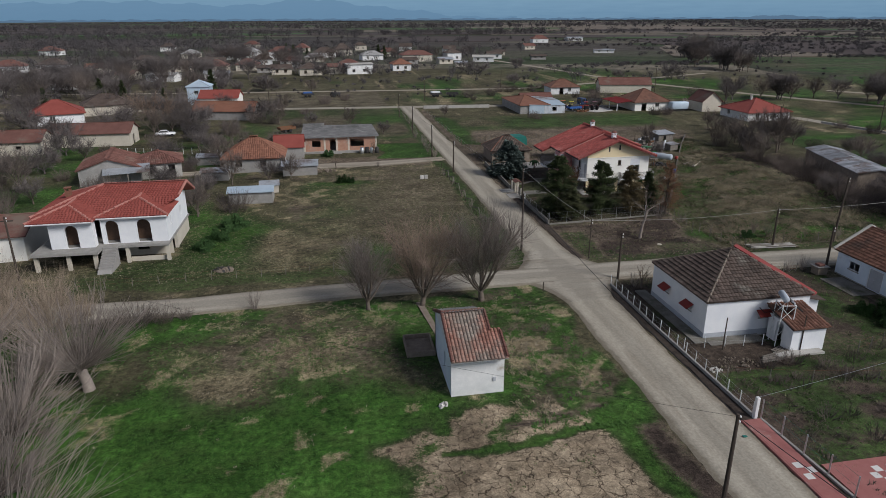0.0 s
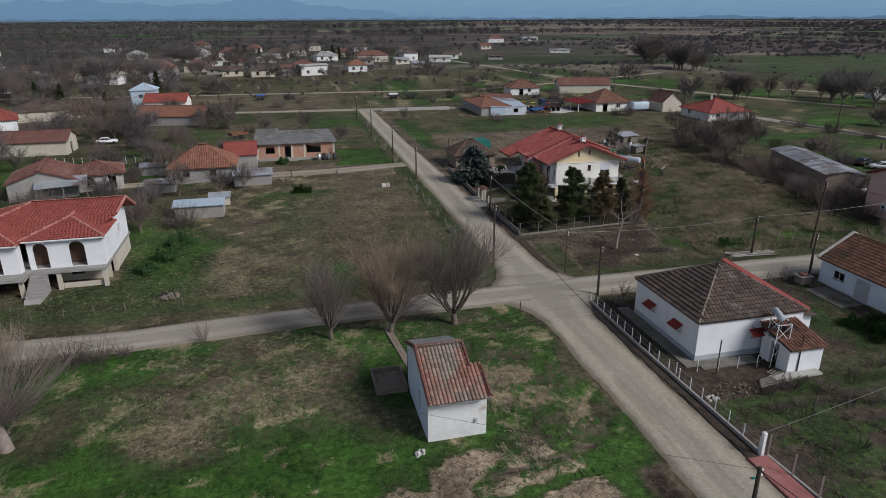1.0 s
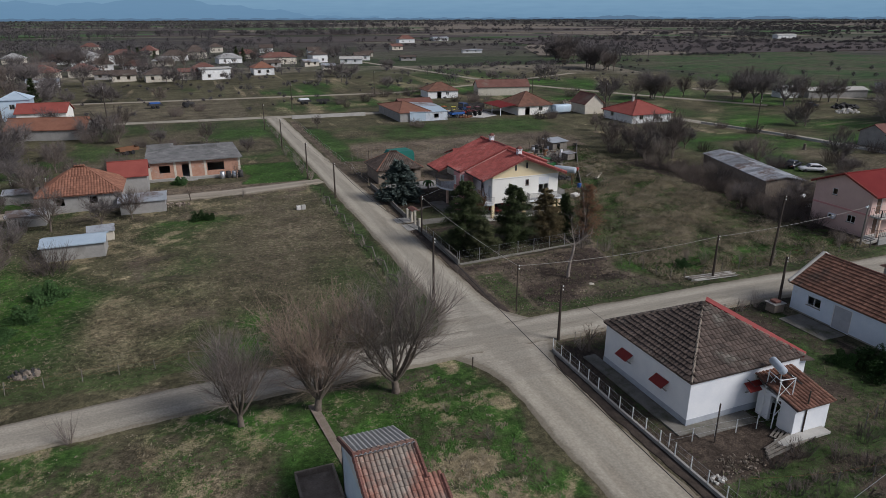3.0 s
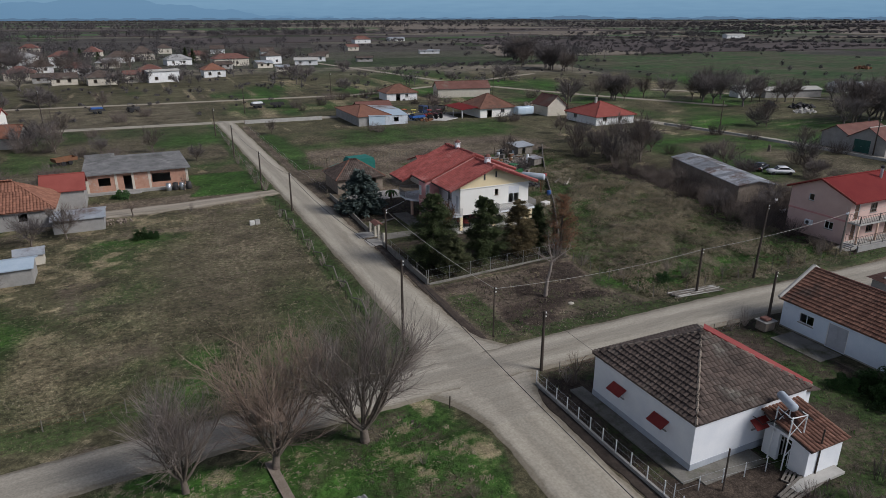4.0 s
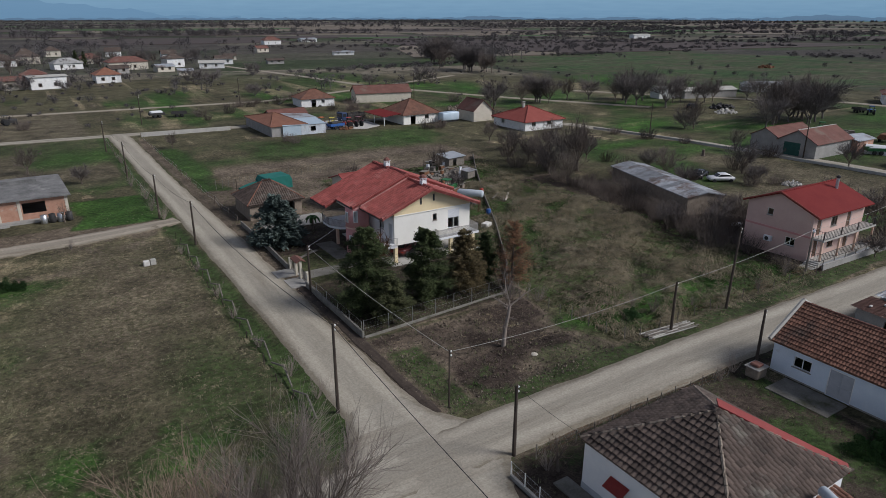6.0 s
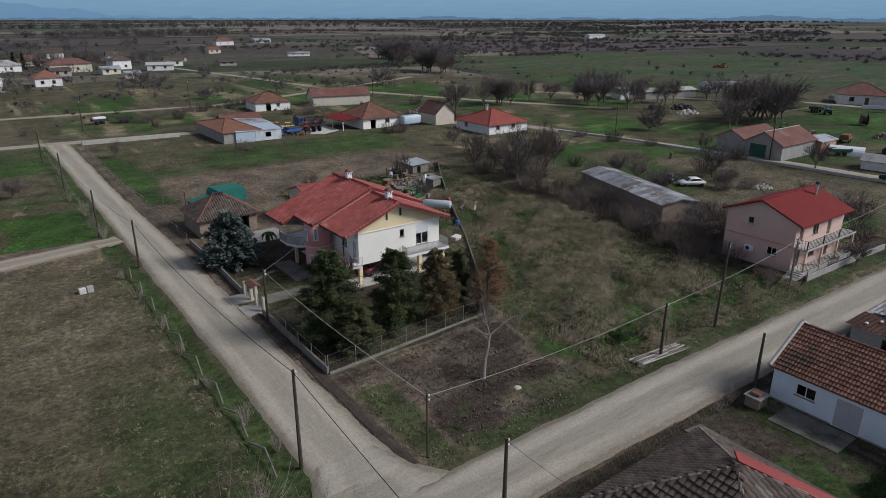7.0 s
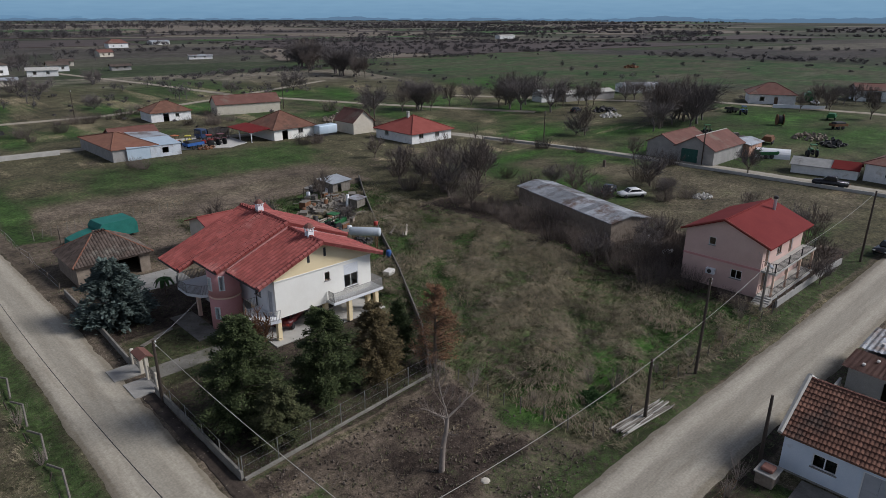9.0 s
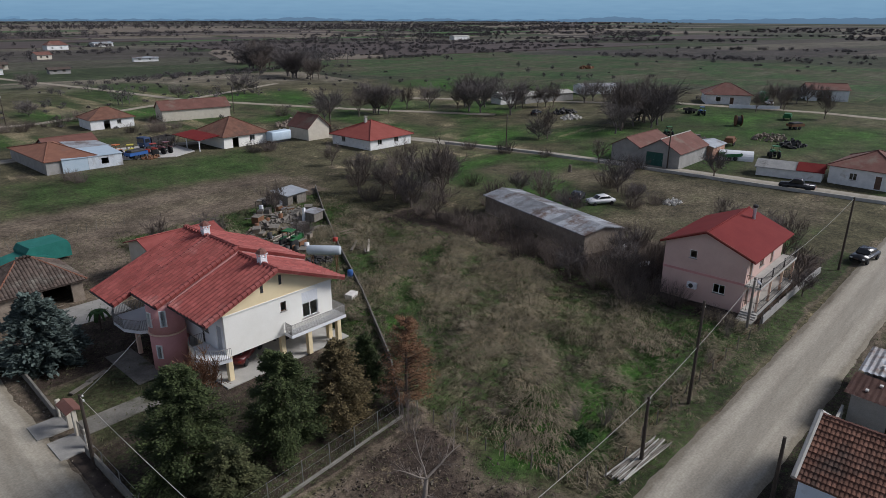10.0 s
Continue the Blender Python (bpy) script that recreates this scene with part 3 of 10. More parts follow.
    # dried, cracked clay
    v = n.new("ShaderNodeTexVoronoi")
    v.feature = "DISTANCE_TO_EDGE"
    v.inputs["Scale"].default_value = 1.1
    wv = n.new("ShaderNodeVectorMath")
    wv.operation = "ADD"
    tn = n.new("ShaderNodeTexNoise")
    tn.inputs["Scale"].default_value = 1.3
    k.new(pos, tn.inputs["Vector"])
    k.new(pos, wv.inputs[0])
    k.new(tn.outputs["Color"], wv.inputs[1])
    k.new(wv.outputs[0], v.inputs["Vector"])
    crack = span(math_node("ADD", v.outputs["Distance"], span(tuft, 0.5, 0.68, 0.0, 0.09)), 0.012, 0.05)
    claycol = mix(span(patch, 0.35, 0.7), (0.29, 0.225, 0.150), (0.39, 0.315, 0.22))
    claycol = mix(span(fine, 0.4, 0.7, 0, 0.5), claycol, (0.22, 0.165, 0.11))
    claycol = mix(crack, (0.10, 0.075, 0.05), claycol)
    col = mix(math_node("MULTIPLY", edged(c, 0.45, 0.6), span(tuft, 0.70, 0.62)), col, claycol)
    # far fields in strips
    mp = n.new("ShaderNodeMapping")
    mp.inputs["Rotation"].default_value = (0, 0, radians(14))
    k.new(pos, mp.inputs["Vector"])
    br = n.new("ShaderNodeTexBrick")
    br.inputs["Scale"].default_value = 1.0
    br.inputs["Brick Width"].default_value, br.inputs["Row Height"].default_value = 260.0, 74.0
    br.inputs["Mortar Size"].default_value = 0.0
    br.inputs["Color1"].default_value, br.inputs["Color2"].default_value = (0, 0, 0, 1), (1, 1, 1, 1)
    k.new(mp.outputs[0], br.inputs["Vector"])
    ramp = n.new("ShaderNodeValToRGB")
    ramp.color_ramp.interpolation = "CONSTANT"
    e = ramp.color_ramp.elements
    e[0].position, e[0].color = 0.0, (0.046, 0.052, 0.032, 1)
    e[1].position, e[1].color = 0.2, (0.080, 0.070, 0.060, 1)
    for q, cc in ((0.35, (0.050, 0.066, 0.032, 1)), (0.5, (0.130, 0.116, 0.090, 1)), (0.62, (0.062, 0.054, 0.049, 1)), (0.76, (0.080, 0.080, 0.055, 1)), (0.9, (0.195, 0.170, 0.130, 1))):
        el = e.new(q)
        el.color = cc
    k.new(br.outputs["Color"], ramp.inputs[0])
    streak = n.new("ShaderNodeMapping")
    streak.inputs["Scale"].default_value = (0.004, 0.03, 1)
    k.new(pos, streak.inputs["Vector"])
    st = tex(1.0, 6, 0.7, vec=streak.outputs[0])
    fields = mix(span(st, 0.5, 0.72, 0, 0.7), ramp.outputs[0], (0.120, 0.100, 0.080))
    fields = mix(span(tex(0.05, 5), 0.5, 0.7, 0, 0.55), fields, (0.045, 0.050, 0.030))
    streak2 = n.new("ShaderNodeMapping")
    streak2.inputs["Scale"].default_value = (0.016, 0.07, 1)
    streak2.inputs["Rotation"].default_value = (0, 0, radians(-9))
    k.new(pos, streak2.inputs["Vector"])
    st2 = tex(1.0, 6, 0.72, vec=streak2.outputs[0])
    lush = mix(span(st, 0.38, 0.62), (0.042, 0.084, 0.028), (0.072, 0.124, 0.046))
    lush = mix(span(tex(0.03, 7, 0.75), 0.42, 0.56), lush, (0.068, 0.066, 0.040))
    lush = mix(span(st2, 0.52, 0.66, 0, 0.5), lush, (0.140, 0.125, 0.088))
    fields = mix(span(math_node("ADD", g, math_node("SUBTRACT", tex(0.02, 4), 0.5)), 0.4, 0.6), fields, lush)
    fat = n.new("ShaderNodeAttribute")
    fat.attribute_name = "far"
    col = mix(span(math_node("ADD", fat.outputs["Fac"], math_node("MULTIPLY", math_node("SUBTRACT", tex(0.03, 4), 0.5), 0.8)), 0.35, 0.65), col, fields)
    mottle = math_node("MULTIPLY", span(tex(1.9, 9, 0.8, 0.4), 0.36, 0.64, 0.46, 1.42), span(tex(13, 4, 0.75), 0.33, 0.67, 0.6, 1.38))
    mottle = math_node("MULTIPLY", mottle, math_node("MULTIPLY", span(tex(0.22, 7, 0.74), 0.35, 0.65, 0.52, 1.40), span(tex(0.03, 5, 0.65), 0.35, 0.65, 0.75, 1.25)))
    sc = n.new("ShaderNodeVectorMath")
    sc.operation = "SCALE"
    k.new(col, sc.inputs[0])
    k.new(mottle, sc.inputs["Scale"])
    col = sc.outputs[0]
    k.new(col, p.inputs["Base Color"])
    b = n.new("ShaderNodeBump")
    b.inputs["Strength"].default_value, b.inputs["Distance"].default_value = 0.8, 0.12
    hgt = math_node("ADD", math_node("MULTIPLY", tuft, 0.6), math_node("MULTIPLY", fine, 0.5))
    k.new(math_node("ADD", hgt, math_node("MULTIPLY", math_node("MULTIPLY", crack, c), 0.3)), b.inputs["Height"])
    k.new(b.outputs[0], p.inputs["Normal"])
    return m


gm.materials.append(ground_material())
ground = tagged(new("ground", gm), "flat meadow, bare earth and fields with patchy grass", "ground", kind="structure")


# ---- roads ----
def road_material(name, c1, c2, edge, axis):
    """Pale compacted gravel, darker at the rims and between the wheel tracks, streaked along the road."""
    m = surface(name, c1, c2, 1.1, 0.95, 0.12, 11, stain=edge, stain_at=0.56, stretch=(0.10, 1, 1) if axis == "x" else (1, 0.10, 1))
    n, k = m.node_tree.nodes, m.node_tree.links
    p = n["Principled BSDF"]
    src = p.inputs["Base Color"].links[0].from_socket
    at = n.new("ShaderNodeAttribute")
    at.attribute_name = "across"
    pos = n.new("ShaderNodeNewGeometry").outputs["Position"]
    no = n.new("ShaderNodeTexNoise")
    no.inputs["Scale"].default_value, no.inputs["Detail"].default_value, no.inputs["Roughness"].default_value = 0.9, 6, 0.7
    k.new(pos, no.inputs["Vector"])
    gr = n.new("ShaderNodeTexNoise")
    gr.inputs["Scale"].default_value, gr.inputs["Detail"].default_value = 7.0, 4
    k.new(pos, gr.inputs["Vector"])
    ad = n.new("ShaderNodeMath")
    ad.operation = "MULTIPLY_ADD"
    ad.inputs[1].default_value = 0.32
    k.new(no.outputs[0], ad.inputs[0])
    k.new(at.outputs["Fac"], ad.inputs[2])
    ramp = n.new("ShaderNodeValToRGB")
    e = ramp.color_ramp.elements
    e[0].position, e[0].color = 0.2, (0.84, 0.83, 0.81, 1)
    e[1].position, e[1].color = 1.0, (0.62, 0.59, 0.54, 1)
    for q, v in ((0.42, 0.84), (0.58, 1.03), (0.76, 1.02), (0.92, 0.86)):
        el = e.new(q)
        el.color = (v, v * 0.985, v * 0.96, 1)
    k.new(ad.outputs[0], ramp.inputs[0])
    mul = n.new("ShaderNodeMix")
    mul.data_type, mul.blend_type = "RGBA", "MULTIPLY"
    mul.inputs[0].default_value = 1.0
    k.new(src, mul.inputs[6])
    k.new(ramp.outputs[0], mul.inputs[7])
    rg = n.new("ShaderNodeMapRange")
    for i, v in zip((1, 2, 3, 4), (0.3, 0.7, 0.84, 1.14)):
        rg.inputs[i].default_value = v
    k.new(gr.outputs[0], rg.inputs[0])
    sc = n.new("ShaderNodeVectorMath")
    sc.operation = "SCALE"
    k.new(mul.outputs[2], sc.inputs[0])
    k.new(rg.outputs[0], sc.inputs["Scale"])
    k.new(sc.outputs[0], p.inputs["Base Color"])
    return m


gravel_ns = road_material("pale_gravel_long", (0.335, 0.303, 0.245), (0.425, 0.390, 0.322), (0.285, 0.252, 0.20), "y")
gravel_ew = road_material("pale_gravel_cross", (0.30, 0.270, 0.222), (0.41, 0.378, 0.315), (0.24, 0.21, 0.165), "x")
track_dirt = road_material("dusty_track", (0.30, 0.260, 0.205), (0.40, 0.355, 0.290), (0.20, 0.17, 0.125), "x")


def road(name, label, points, widths, z, material, seed, step=0.35, wob=0.35):
    """A ribbon with uneven edges along a line of points, cambered a little."""
    pts = [Vector((*q, 0)) for q in points]
    line, wid = [], []
    for i in range(len(pts) - 1):
        n = max(1, int((pts[i + 1] - pts[i]).length / step))
        for j in range(n):
            f = j / n
            line.append(pts[i].lerp(pts[i + 1], f))
            wid.append(widths[i] * (1 - f) + widths[i + 1] * f)
    line.append(pts[-1])
    wid.append(widths[-1])
    ax = np.array([q.x + q.y for q in line])
    el = (fractal(ax, ax * 0 + 3.3, 4.0, seed) - 0.5) * 2 * wob + (fractal(ax, ax * 0 + 1.3, 0.9, seed + 5) - 0.5) * wob * 1.3
    er = (fractal(ax, ax * 0 + 8.3, 4.0, seed + 9) - 0.5) * 2 * wob + (fractal(ax, ax * 0 + 5.3, 0.9, seed + 15) - 0.5) * wob * 1.3
    bm = bmesh.new()
    side_of = bm.verts.layers.float.new("across")
    rows = []
    for i, q in enumerate(line):
        d = (line[min(i + 1, len(line) - 1)] - line[max(i - 1, 0)]).normalized()
        side = Vector((d.y, -d.x, 0))
        w = wid[i] / 2
        row = []
        for f, h in ((-1, -0.12), (-0.9, 0.0), (-0.7, 0.02), (-0.45, 0.015), (-0.2, 0.04), (0, 0.045), (0.2, 0.04), (0.45, 0.015), (0.7, 0.02), (0.9, 0.0), (1, -0.12)):
            e = el[i] if f < -0.8 else er[i] if f > 0.8 else 0
            row.append(bm.verts.new(q + side * (f * w + e) + Vector((0, 0, z + h))))
            row[-1][side_of] = abs(f)
        rows.append(row)
    for u, v in zip(rows, rows[1:]):
        for j in range(len(u) - 1):
            bm.faces.new((u[j], u[j + 1], v[j + 1], v[j]))
    bmesh.ops.recalc_face_normals(bm, faces=bm.faces[:])
    return tagged(part(name, bm, material, smooth=True), label, "road", kind="structure")


road("road", "straight pale gravel road with wheel tracks", [(22.9, -40), (22.85, 24), (22.9, 50), (23.0, 62), (23.0, 75), (23.2, 105), (22.9, 135), (22.8, 192)], [5.0, 5.0, 5.0, 5.4, 5.0, 5.0, 4.4, 4.6], 0.06, gravel_ns, 3, wob=0.24)
road("road", "pale gravel cross road through the village", [(-90, 55.5), (-30, 57.4), (-14, 57.2), (0, 58.2), (23, 58.6), (45, 58.4), (76, 57.6), (110, 56.8), (180, 54.0)], [4.6, 4.6, 4.2, 4.0, 4.6, 5.2, 5.2, 5.6, 5.6], 0.09, gravel_ew, 5, wob=0.18)
road("road", "worn gravel crossing widened by turning wheels", [(22.9, 51.6), (23.0, 54.6), (23.0, 57.2), (23.0, 60.0), (23.0, 62.6), (23.1, 65.6)], [4.6, 6.6, 10.4, 10.4, 6.8, 4.6], 0.075, gravel_ew, 17, wob=0.2)
road("road", "narrow pale village road", [(-200, 214), (-60, 198), (0, 193), (23, 191), (60, 187.5), (100, 176), (118, 150), (124, 120), (127, 92), (129, 60), (132, 30)], [4, 4, 4, 4.4, 4, 4, 4, 4.4, 4.8, 4.8, 4.8], 0.05, gravel_ew, 7)
road("road", "distant pale field road", [(-260, 262), (-20, 240), (20, 237), (70, 234), (110, 250), (170, 280)], [3.4, 3.4, 3.6, 3.6, 3.2, 3], 0.05, track_dirt, 9)
road("road", "distant pale farm track", [(160, 160), (140, 200), (118, 255), (112, 310), (95, 420)], [3.6, 3.6, 3.6, 3.6, 3.4], 0.07, track_dirt, 11)
road("road", "pale lane past the far farms", [(172, 205), (206, 150), (219.4, 137), (222.3, 117.5), (226.2, 95.4), (224, 78), (218, 40)], [3.6, 3.8, 4.2, 4.2, 4.2, 4.2, 4.2], 0.06, track_dirt, 15, 1.2)
dark_earth = surface("dark_moist_earth", (0.035, 0.026, 0.020), (0.085, 0.064, 0.050), 1.2, 0.95, 0.6, 9, stain=(0.12, 0.10, 0.07), stain_at=0.6)
road("verge_bank", "dark eroded earth bank beside the road", [(25.75, 18), (25.75, 30), (25.75, 42), (25.7, 54.2)], [0.9, 0.9, 1.0, 1.0], 0.03, dark_earth, 21, 0.3, 0.25)
road("verge_bank", "dark earth bank beside the garden wall", [(26.05, 62.5), (26.05, 75), (26.1, 88)], [0.9, 0.9, 0.9], 0.02, dark_earth, 23, 0.3, 0.25)
road("track", "dusty drive to the unfinished house", [(-30, 112.5), (-8, 114.6), (8, 115.2), (20.6, 117.4)], [3.2, 4.4, 4.2, 3.2], 0.04, track_dirt, 13, wob=0.5)

# ---- separate far fields with straight edges ----
def field(label, corners, z, material):
    bm = bmesh.new()
    top = [bm.verts.new((x, y, z)) for x, y in corners]
    low = [bm.verts.new((x, y, -0.5)) for x, y in corners]
    bm.faces.new(top)
    for i in range(len(top)):
        j = (i + 1) % len(top)
        bm.faces.new((top[i], top[j], low[j], low[i]))
    bmesh.ops.recalc_face_normals(bm, faces=bm.faces[:])
    return tagged(part("field", bm, material), label, "field", kind="structure")


plough = surface("ploughed_soil", (0.048, 0.036, 0.032), (0.088, 0.067, 0.059), 0.05, 0.95, 0, 0.5, stain=(0.10, 0.085, 0.07), stain_at=0.6, stretch=(0.3, 1, 1))
stubble = surface("pale_stubble", (0.13, 0.105, 0.080), (0.20, 0.165, 0.125), 0.05, 0.95, 0, 0.5, stain=(0.09, 0.075, 0.055), stain_at=0.55, stretch=(0.3, 1, 1))
young = surface("young_green_crop", (0.036, 0.078, 0.022), (0.064, 0.115, 0.034), 0.05, 0.95, 0, 0.5, stain=(0.09, 0.09, 0.05), stain_at=0.6, stretch=(0.3, 1, 1))
field("dark brown ploughed field on the plain", [(330, 710), (540, 600), (700, 338), (400, 376), (345, 388), (300, 560)], 0.3, plough)
field("pale stubble field beside the hedgerow", [(268, 512), (298, 558), (343, 386), (300, 380), (222, 404)], 0.25, stubble)
field("dark ploughed field behind the woods", [(-330, 640), (-140, 650), (-160, 820), (-420, 840)], 0.3, plough)
field("ploughed field beyond the village", [(60, 700), (250, 690), (270, 860), (40, 900)], 0.3, plough)
field("wide pale stubble field far off", [(380, 980), (700, 900), (760, 1020), (420, 1120)], 0.35, stubble)
field("far pale stubble field", [(900, 620), (1300, 500), (1360, 590), (960, 720)], 0.35, stubble)
field("far green field of young crop", [(330, 760), (480, 690), (520, 760), (360, 850)], 0.35, young)
field("far pale stubble field", [(60, 1180), (360, 1160), (420, 1300), (80, 1330)], 0.35, stubble)
field("far ploughed field", [(760, 420), (1000, 330), (1080, 460), (820, 560)], 0.35, plough)

fs = random.Random(41)
row_y = 520.0
while row_y < 2600:
    dep = row_y * fs.uniform(0.05, 0.10)
    fx = -0.75 * row_y
    while fx < 1.5 * row_y:
        wid = row_y * fs.uniform(0.12, 0.4)
        kind_ = fs.choice((None, plough, stubble, young, plough, None, stubble) if fx > 0.05 * row_y else (plough, plough, None, young, plough, None, plough))
        if kind_ and not (fx + wid > 190 and fx < 720 and row_y < 720) and not (fx < 260 and row_y < 920):
            tilt = -0.12 * fx
            lab = {"ploughed_soil": "far strip of brown ploughed land", "pale_stubble": "far strip of pale stubble", "young_green_crop": "far strip of green young crop"}[kind_.name]
            field(lab, [(fx, row_y + tilt), (fx + wid * 0.96, row_y + tilt - 0.12 * wid), (fx + wid, row_y + tilt - 0.12 * wid + dep * 0.9), (fx + wid * 0.05, row_y + tilt + dep * 0.9)], 0.4, kind_)
        fx += wid
    row_y += dep
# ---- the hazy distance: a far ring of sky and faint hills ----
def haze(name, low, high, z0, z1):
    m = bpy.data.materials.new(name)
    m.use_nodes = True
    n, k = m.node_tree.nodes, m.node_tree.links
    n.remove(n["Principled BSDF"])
    # the rings glow, with the haze of distance put into their colours
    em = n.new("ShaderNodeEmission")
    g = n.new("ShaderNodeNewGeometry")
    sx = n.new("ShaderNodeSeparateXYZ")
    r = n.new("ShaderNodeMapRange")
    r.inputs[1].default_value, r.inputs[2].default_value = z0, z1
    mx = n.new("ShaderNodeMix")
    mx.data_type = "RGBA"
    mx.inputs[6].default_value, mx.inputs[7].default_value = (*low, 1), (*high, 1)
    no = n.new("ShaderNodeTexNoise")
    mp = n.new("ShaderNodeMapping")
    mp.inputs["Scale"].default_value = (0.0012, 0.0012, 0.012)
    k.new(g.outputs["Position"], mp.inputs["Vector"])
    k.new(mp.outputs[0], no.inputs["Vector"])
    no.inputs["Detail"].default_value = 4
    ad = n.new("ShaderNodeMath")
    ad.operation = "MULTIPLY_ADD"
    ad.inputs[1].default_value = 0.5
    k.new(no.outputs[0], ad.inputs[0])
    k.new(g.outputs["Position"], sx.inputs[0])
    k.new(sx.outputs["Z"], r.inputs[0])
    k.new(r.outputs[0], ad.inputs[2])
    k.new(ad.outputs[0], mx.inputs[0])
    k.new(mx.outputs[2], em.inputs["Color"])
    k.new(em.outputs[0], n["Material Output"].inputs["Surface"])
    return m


def ring(name, label, radius, a0, a1, height, material, z0=-30, step=0.5, closed=False):
    """An upright band round the plain; height(angle) in metres, angles clockwise from north."""
    bm = bmesh.new()
    last = None
    n = int((a1 - a0) / step)
    for i in range(n + 1):
        a = radians(a0 + (a1 - a0) * i / n)
        x, y = 20 + radius * math.sin(a), 40 + radius * math.cos(a)
        cur = (bm.verts.new((x, y, z0)), bm.verts.new((x, y, height(math.degrees(a)))))
        if last:
            bm.faces.new((last[0], cur[0], cur[1], last[1]))
        last = cur
    return tagged(part(name, bm, material), label, "backdrop", kind="structure")


ring("backdrop", "hazy blue-grey sky low over the plain", 4720, -180, 180, lambda a: 420, haze("low_sky_haze", (0.125, 0.235, 0.36), (0.21, 0.35, 0.475), -20, 260), step=2)
bump_ = lambda a, c, w, h: h * math.exp(-((a - c) / w) ** 2)
ring("backdrop", "faint mountain outline on the horizon, glowing in haze blue", 4640, -60, 16, lambda a: 18 + bump_(a, -0.5, 5.5, 105) + bump_(a, -14, 9, 95) + bump_(a, 7, 3.5, 34) + bump_(a, -32, 10, 120) + 7 * math.sin(a * 1.7) + 4 * math.sin(a * 4.1), haze("mountain_haze", (0.126, 0.234, 0.356), (0.152, 0.270, 0.396), -20, 200))
ring("backdrop", "faint low wooded hill outline on the horizon, glowing in haze blue", 4560, -70, 110, lambda a: 12 + bump_(a, 36, 2.2, 13) + bump_(a, 61.5, 2.6, 18) + bump_(a, 47, 1.2, 8) + bump_(a, 80, 9, 14) + 3 * math.sin(a * 3.3) + 1.2 * math.sin(a * 9.7 + 1) + 0.8 * math.sin(a * 23), haze("wooded_haze", (0.095, 0.160, 0.240), (0.112, 0.190, 0.282), -10, 60), step=0.12)

# ---- houses ----
def tile_cells(poly, tw, tl):
    """Rows of roof tiles over a flat roof face given as eave-left, eave-right and the upper corners: frame and (u, v) of each tile."""
    p = [Vector(q) for q in poly]
    u = (p[1] - p[0]).normalized()
    nrm = u.cross(p[-1] - p[0]).normalized()
    if nrm.z < 0:
        nrm = -nrm
    v = nrm.cross(u)
    flat = [((q - p[0]).dot(u), (q - p[0]).dot(v)) for q in p]
    top = max(b for a, b in flat)
    cells = []
    for j in range(int(top / tl) + 1):
        lo_v = j * tl
        mid = min(lo_v + tl * 0.5, top - 0.01)
        xs = []
        for (a0, b0), (a1, b1) in zip(flat, flat[1:] + flat[:1]):
            if (b0 - mid) * (b1 - mid) < 0:
                xs.append(a0 + (a1 - a0) * (mid - b0) / (b1 - b0))
        if len(xs) < 2:
            continue
        n = max(1, round((max(xs) - min(xs)) / tw))
        for i in range(n):
            cells.append((min(xs) + i * (max(xs) - min(xs)) / n, lo_v))
    return p[0], u, v, nrm, cells


def tile_shape(tw, tl, roll=1.0, step=0.035):
    """One roll tile: an arched upper side, a thick lower end."""
    prof = [(0.02, 0.0), (0.22, 0.05), (0.5, 0.062), (0.74, 0.03), (0.98, 0.0)]
    prof = [(a, h * roll) for a, h in prof]
    verts = [(a * tw, -0.05, h + step) for a, h in prof] + [(a * tw, tl, h) for a, h in prof] + [(a * tw, -0.05, -0.01) for a, h in prof]
    n = len(prof)
    faces = [(i, i + 1, n + i + 1, n + i) for i in range(n - 1)] + [(2 * n + i, 2 * n + i + 1, i + 1, i) for i in range(n - 1)]
    return verts, faces


def tile_mass(polys, tw, tl, roll=1.0, step=0.035, lift=0.02, seed=1):
    rng = random.Random(seed)
    sv, sf = tile_shape(tw, tl, roll, step)
    verts, faces = [], []
    for poly in polys:
        o, u, v, nrm, cells = tile_cells(poly, tw, tl)
        for a, b in cells:
            k = len(verts)
            j = rng.uniform(-0.012, 0.012)
            for x, y, z in sv:
                verts.append(o + u * (a + x) + v * (b + y + j) + nrm * (z + lift + j * 0.5))
            faces.extend([tuple(k + i for i in f) for f in sf])
    me = bpy.data.meshes.new("tiles")
    me.from_pydata([tuple(w) for w in verts], [], faces)
    return me


def tile_pieces(parent, poly, tw, tl, material, lift=0.02, seed=1, limit=300, roll=1.0, step=0.035):
    """Roof tiles as pieces of their own, on one shared mesh."""
    rng = random.Random(seed)
    me = bpy.data.meshes.new("roof_tile")
    sv, sf = tile_shape(tw, tl, roll, step)
    me.from_pydata(sv, [], sf)
    me.materials.append(material)
    o, u, v, nrm, cells = tile_cells(poly, tw, tl)
    for a, b in cells[:limit]:
        ob = new("roof_tile", me)
        ob.parent = parent
        j = rng.uniform(-0.02, 0.02)
        at = o + u * a + v * (b + j) + nrm * (lift + rng.uniform(0, 0.012))
        rot = Matrix((u, v, nrm)).transposed().to_4x4()
        ob.matrix_basis = Matrix.Translation(at) @ rot @ pose(0, 0, 0, 0, rng.uniform(-1.5, 1.5), rng.uniform(-1.5, 1.5))
    return len(cells)


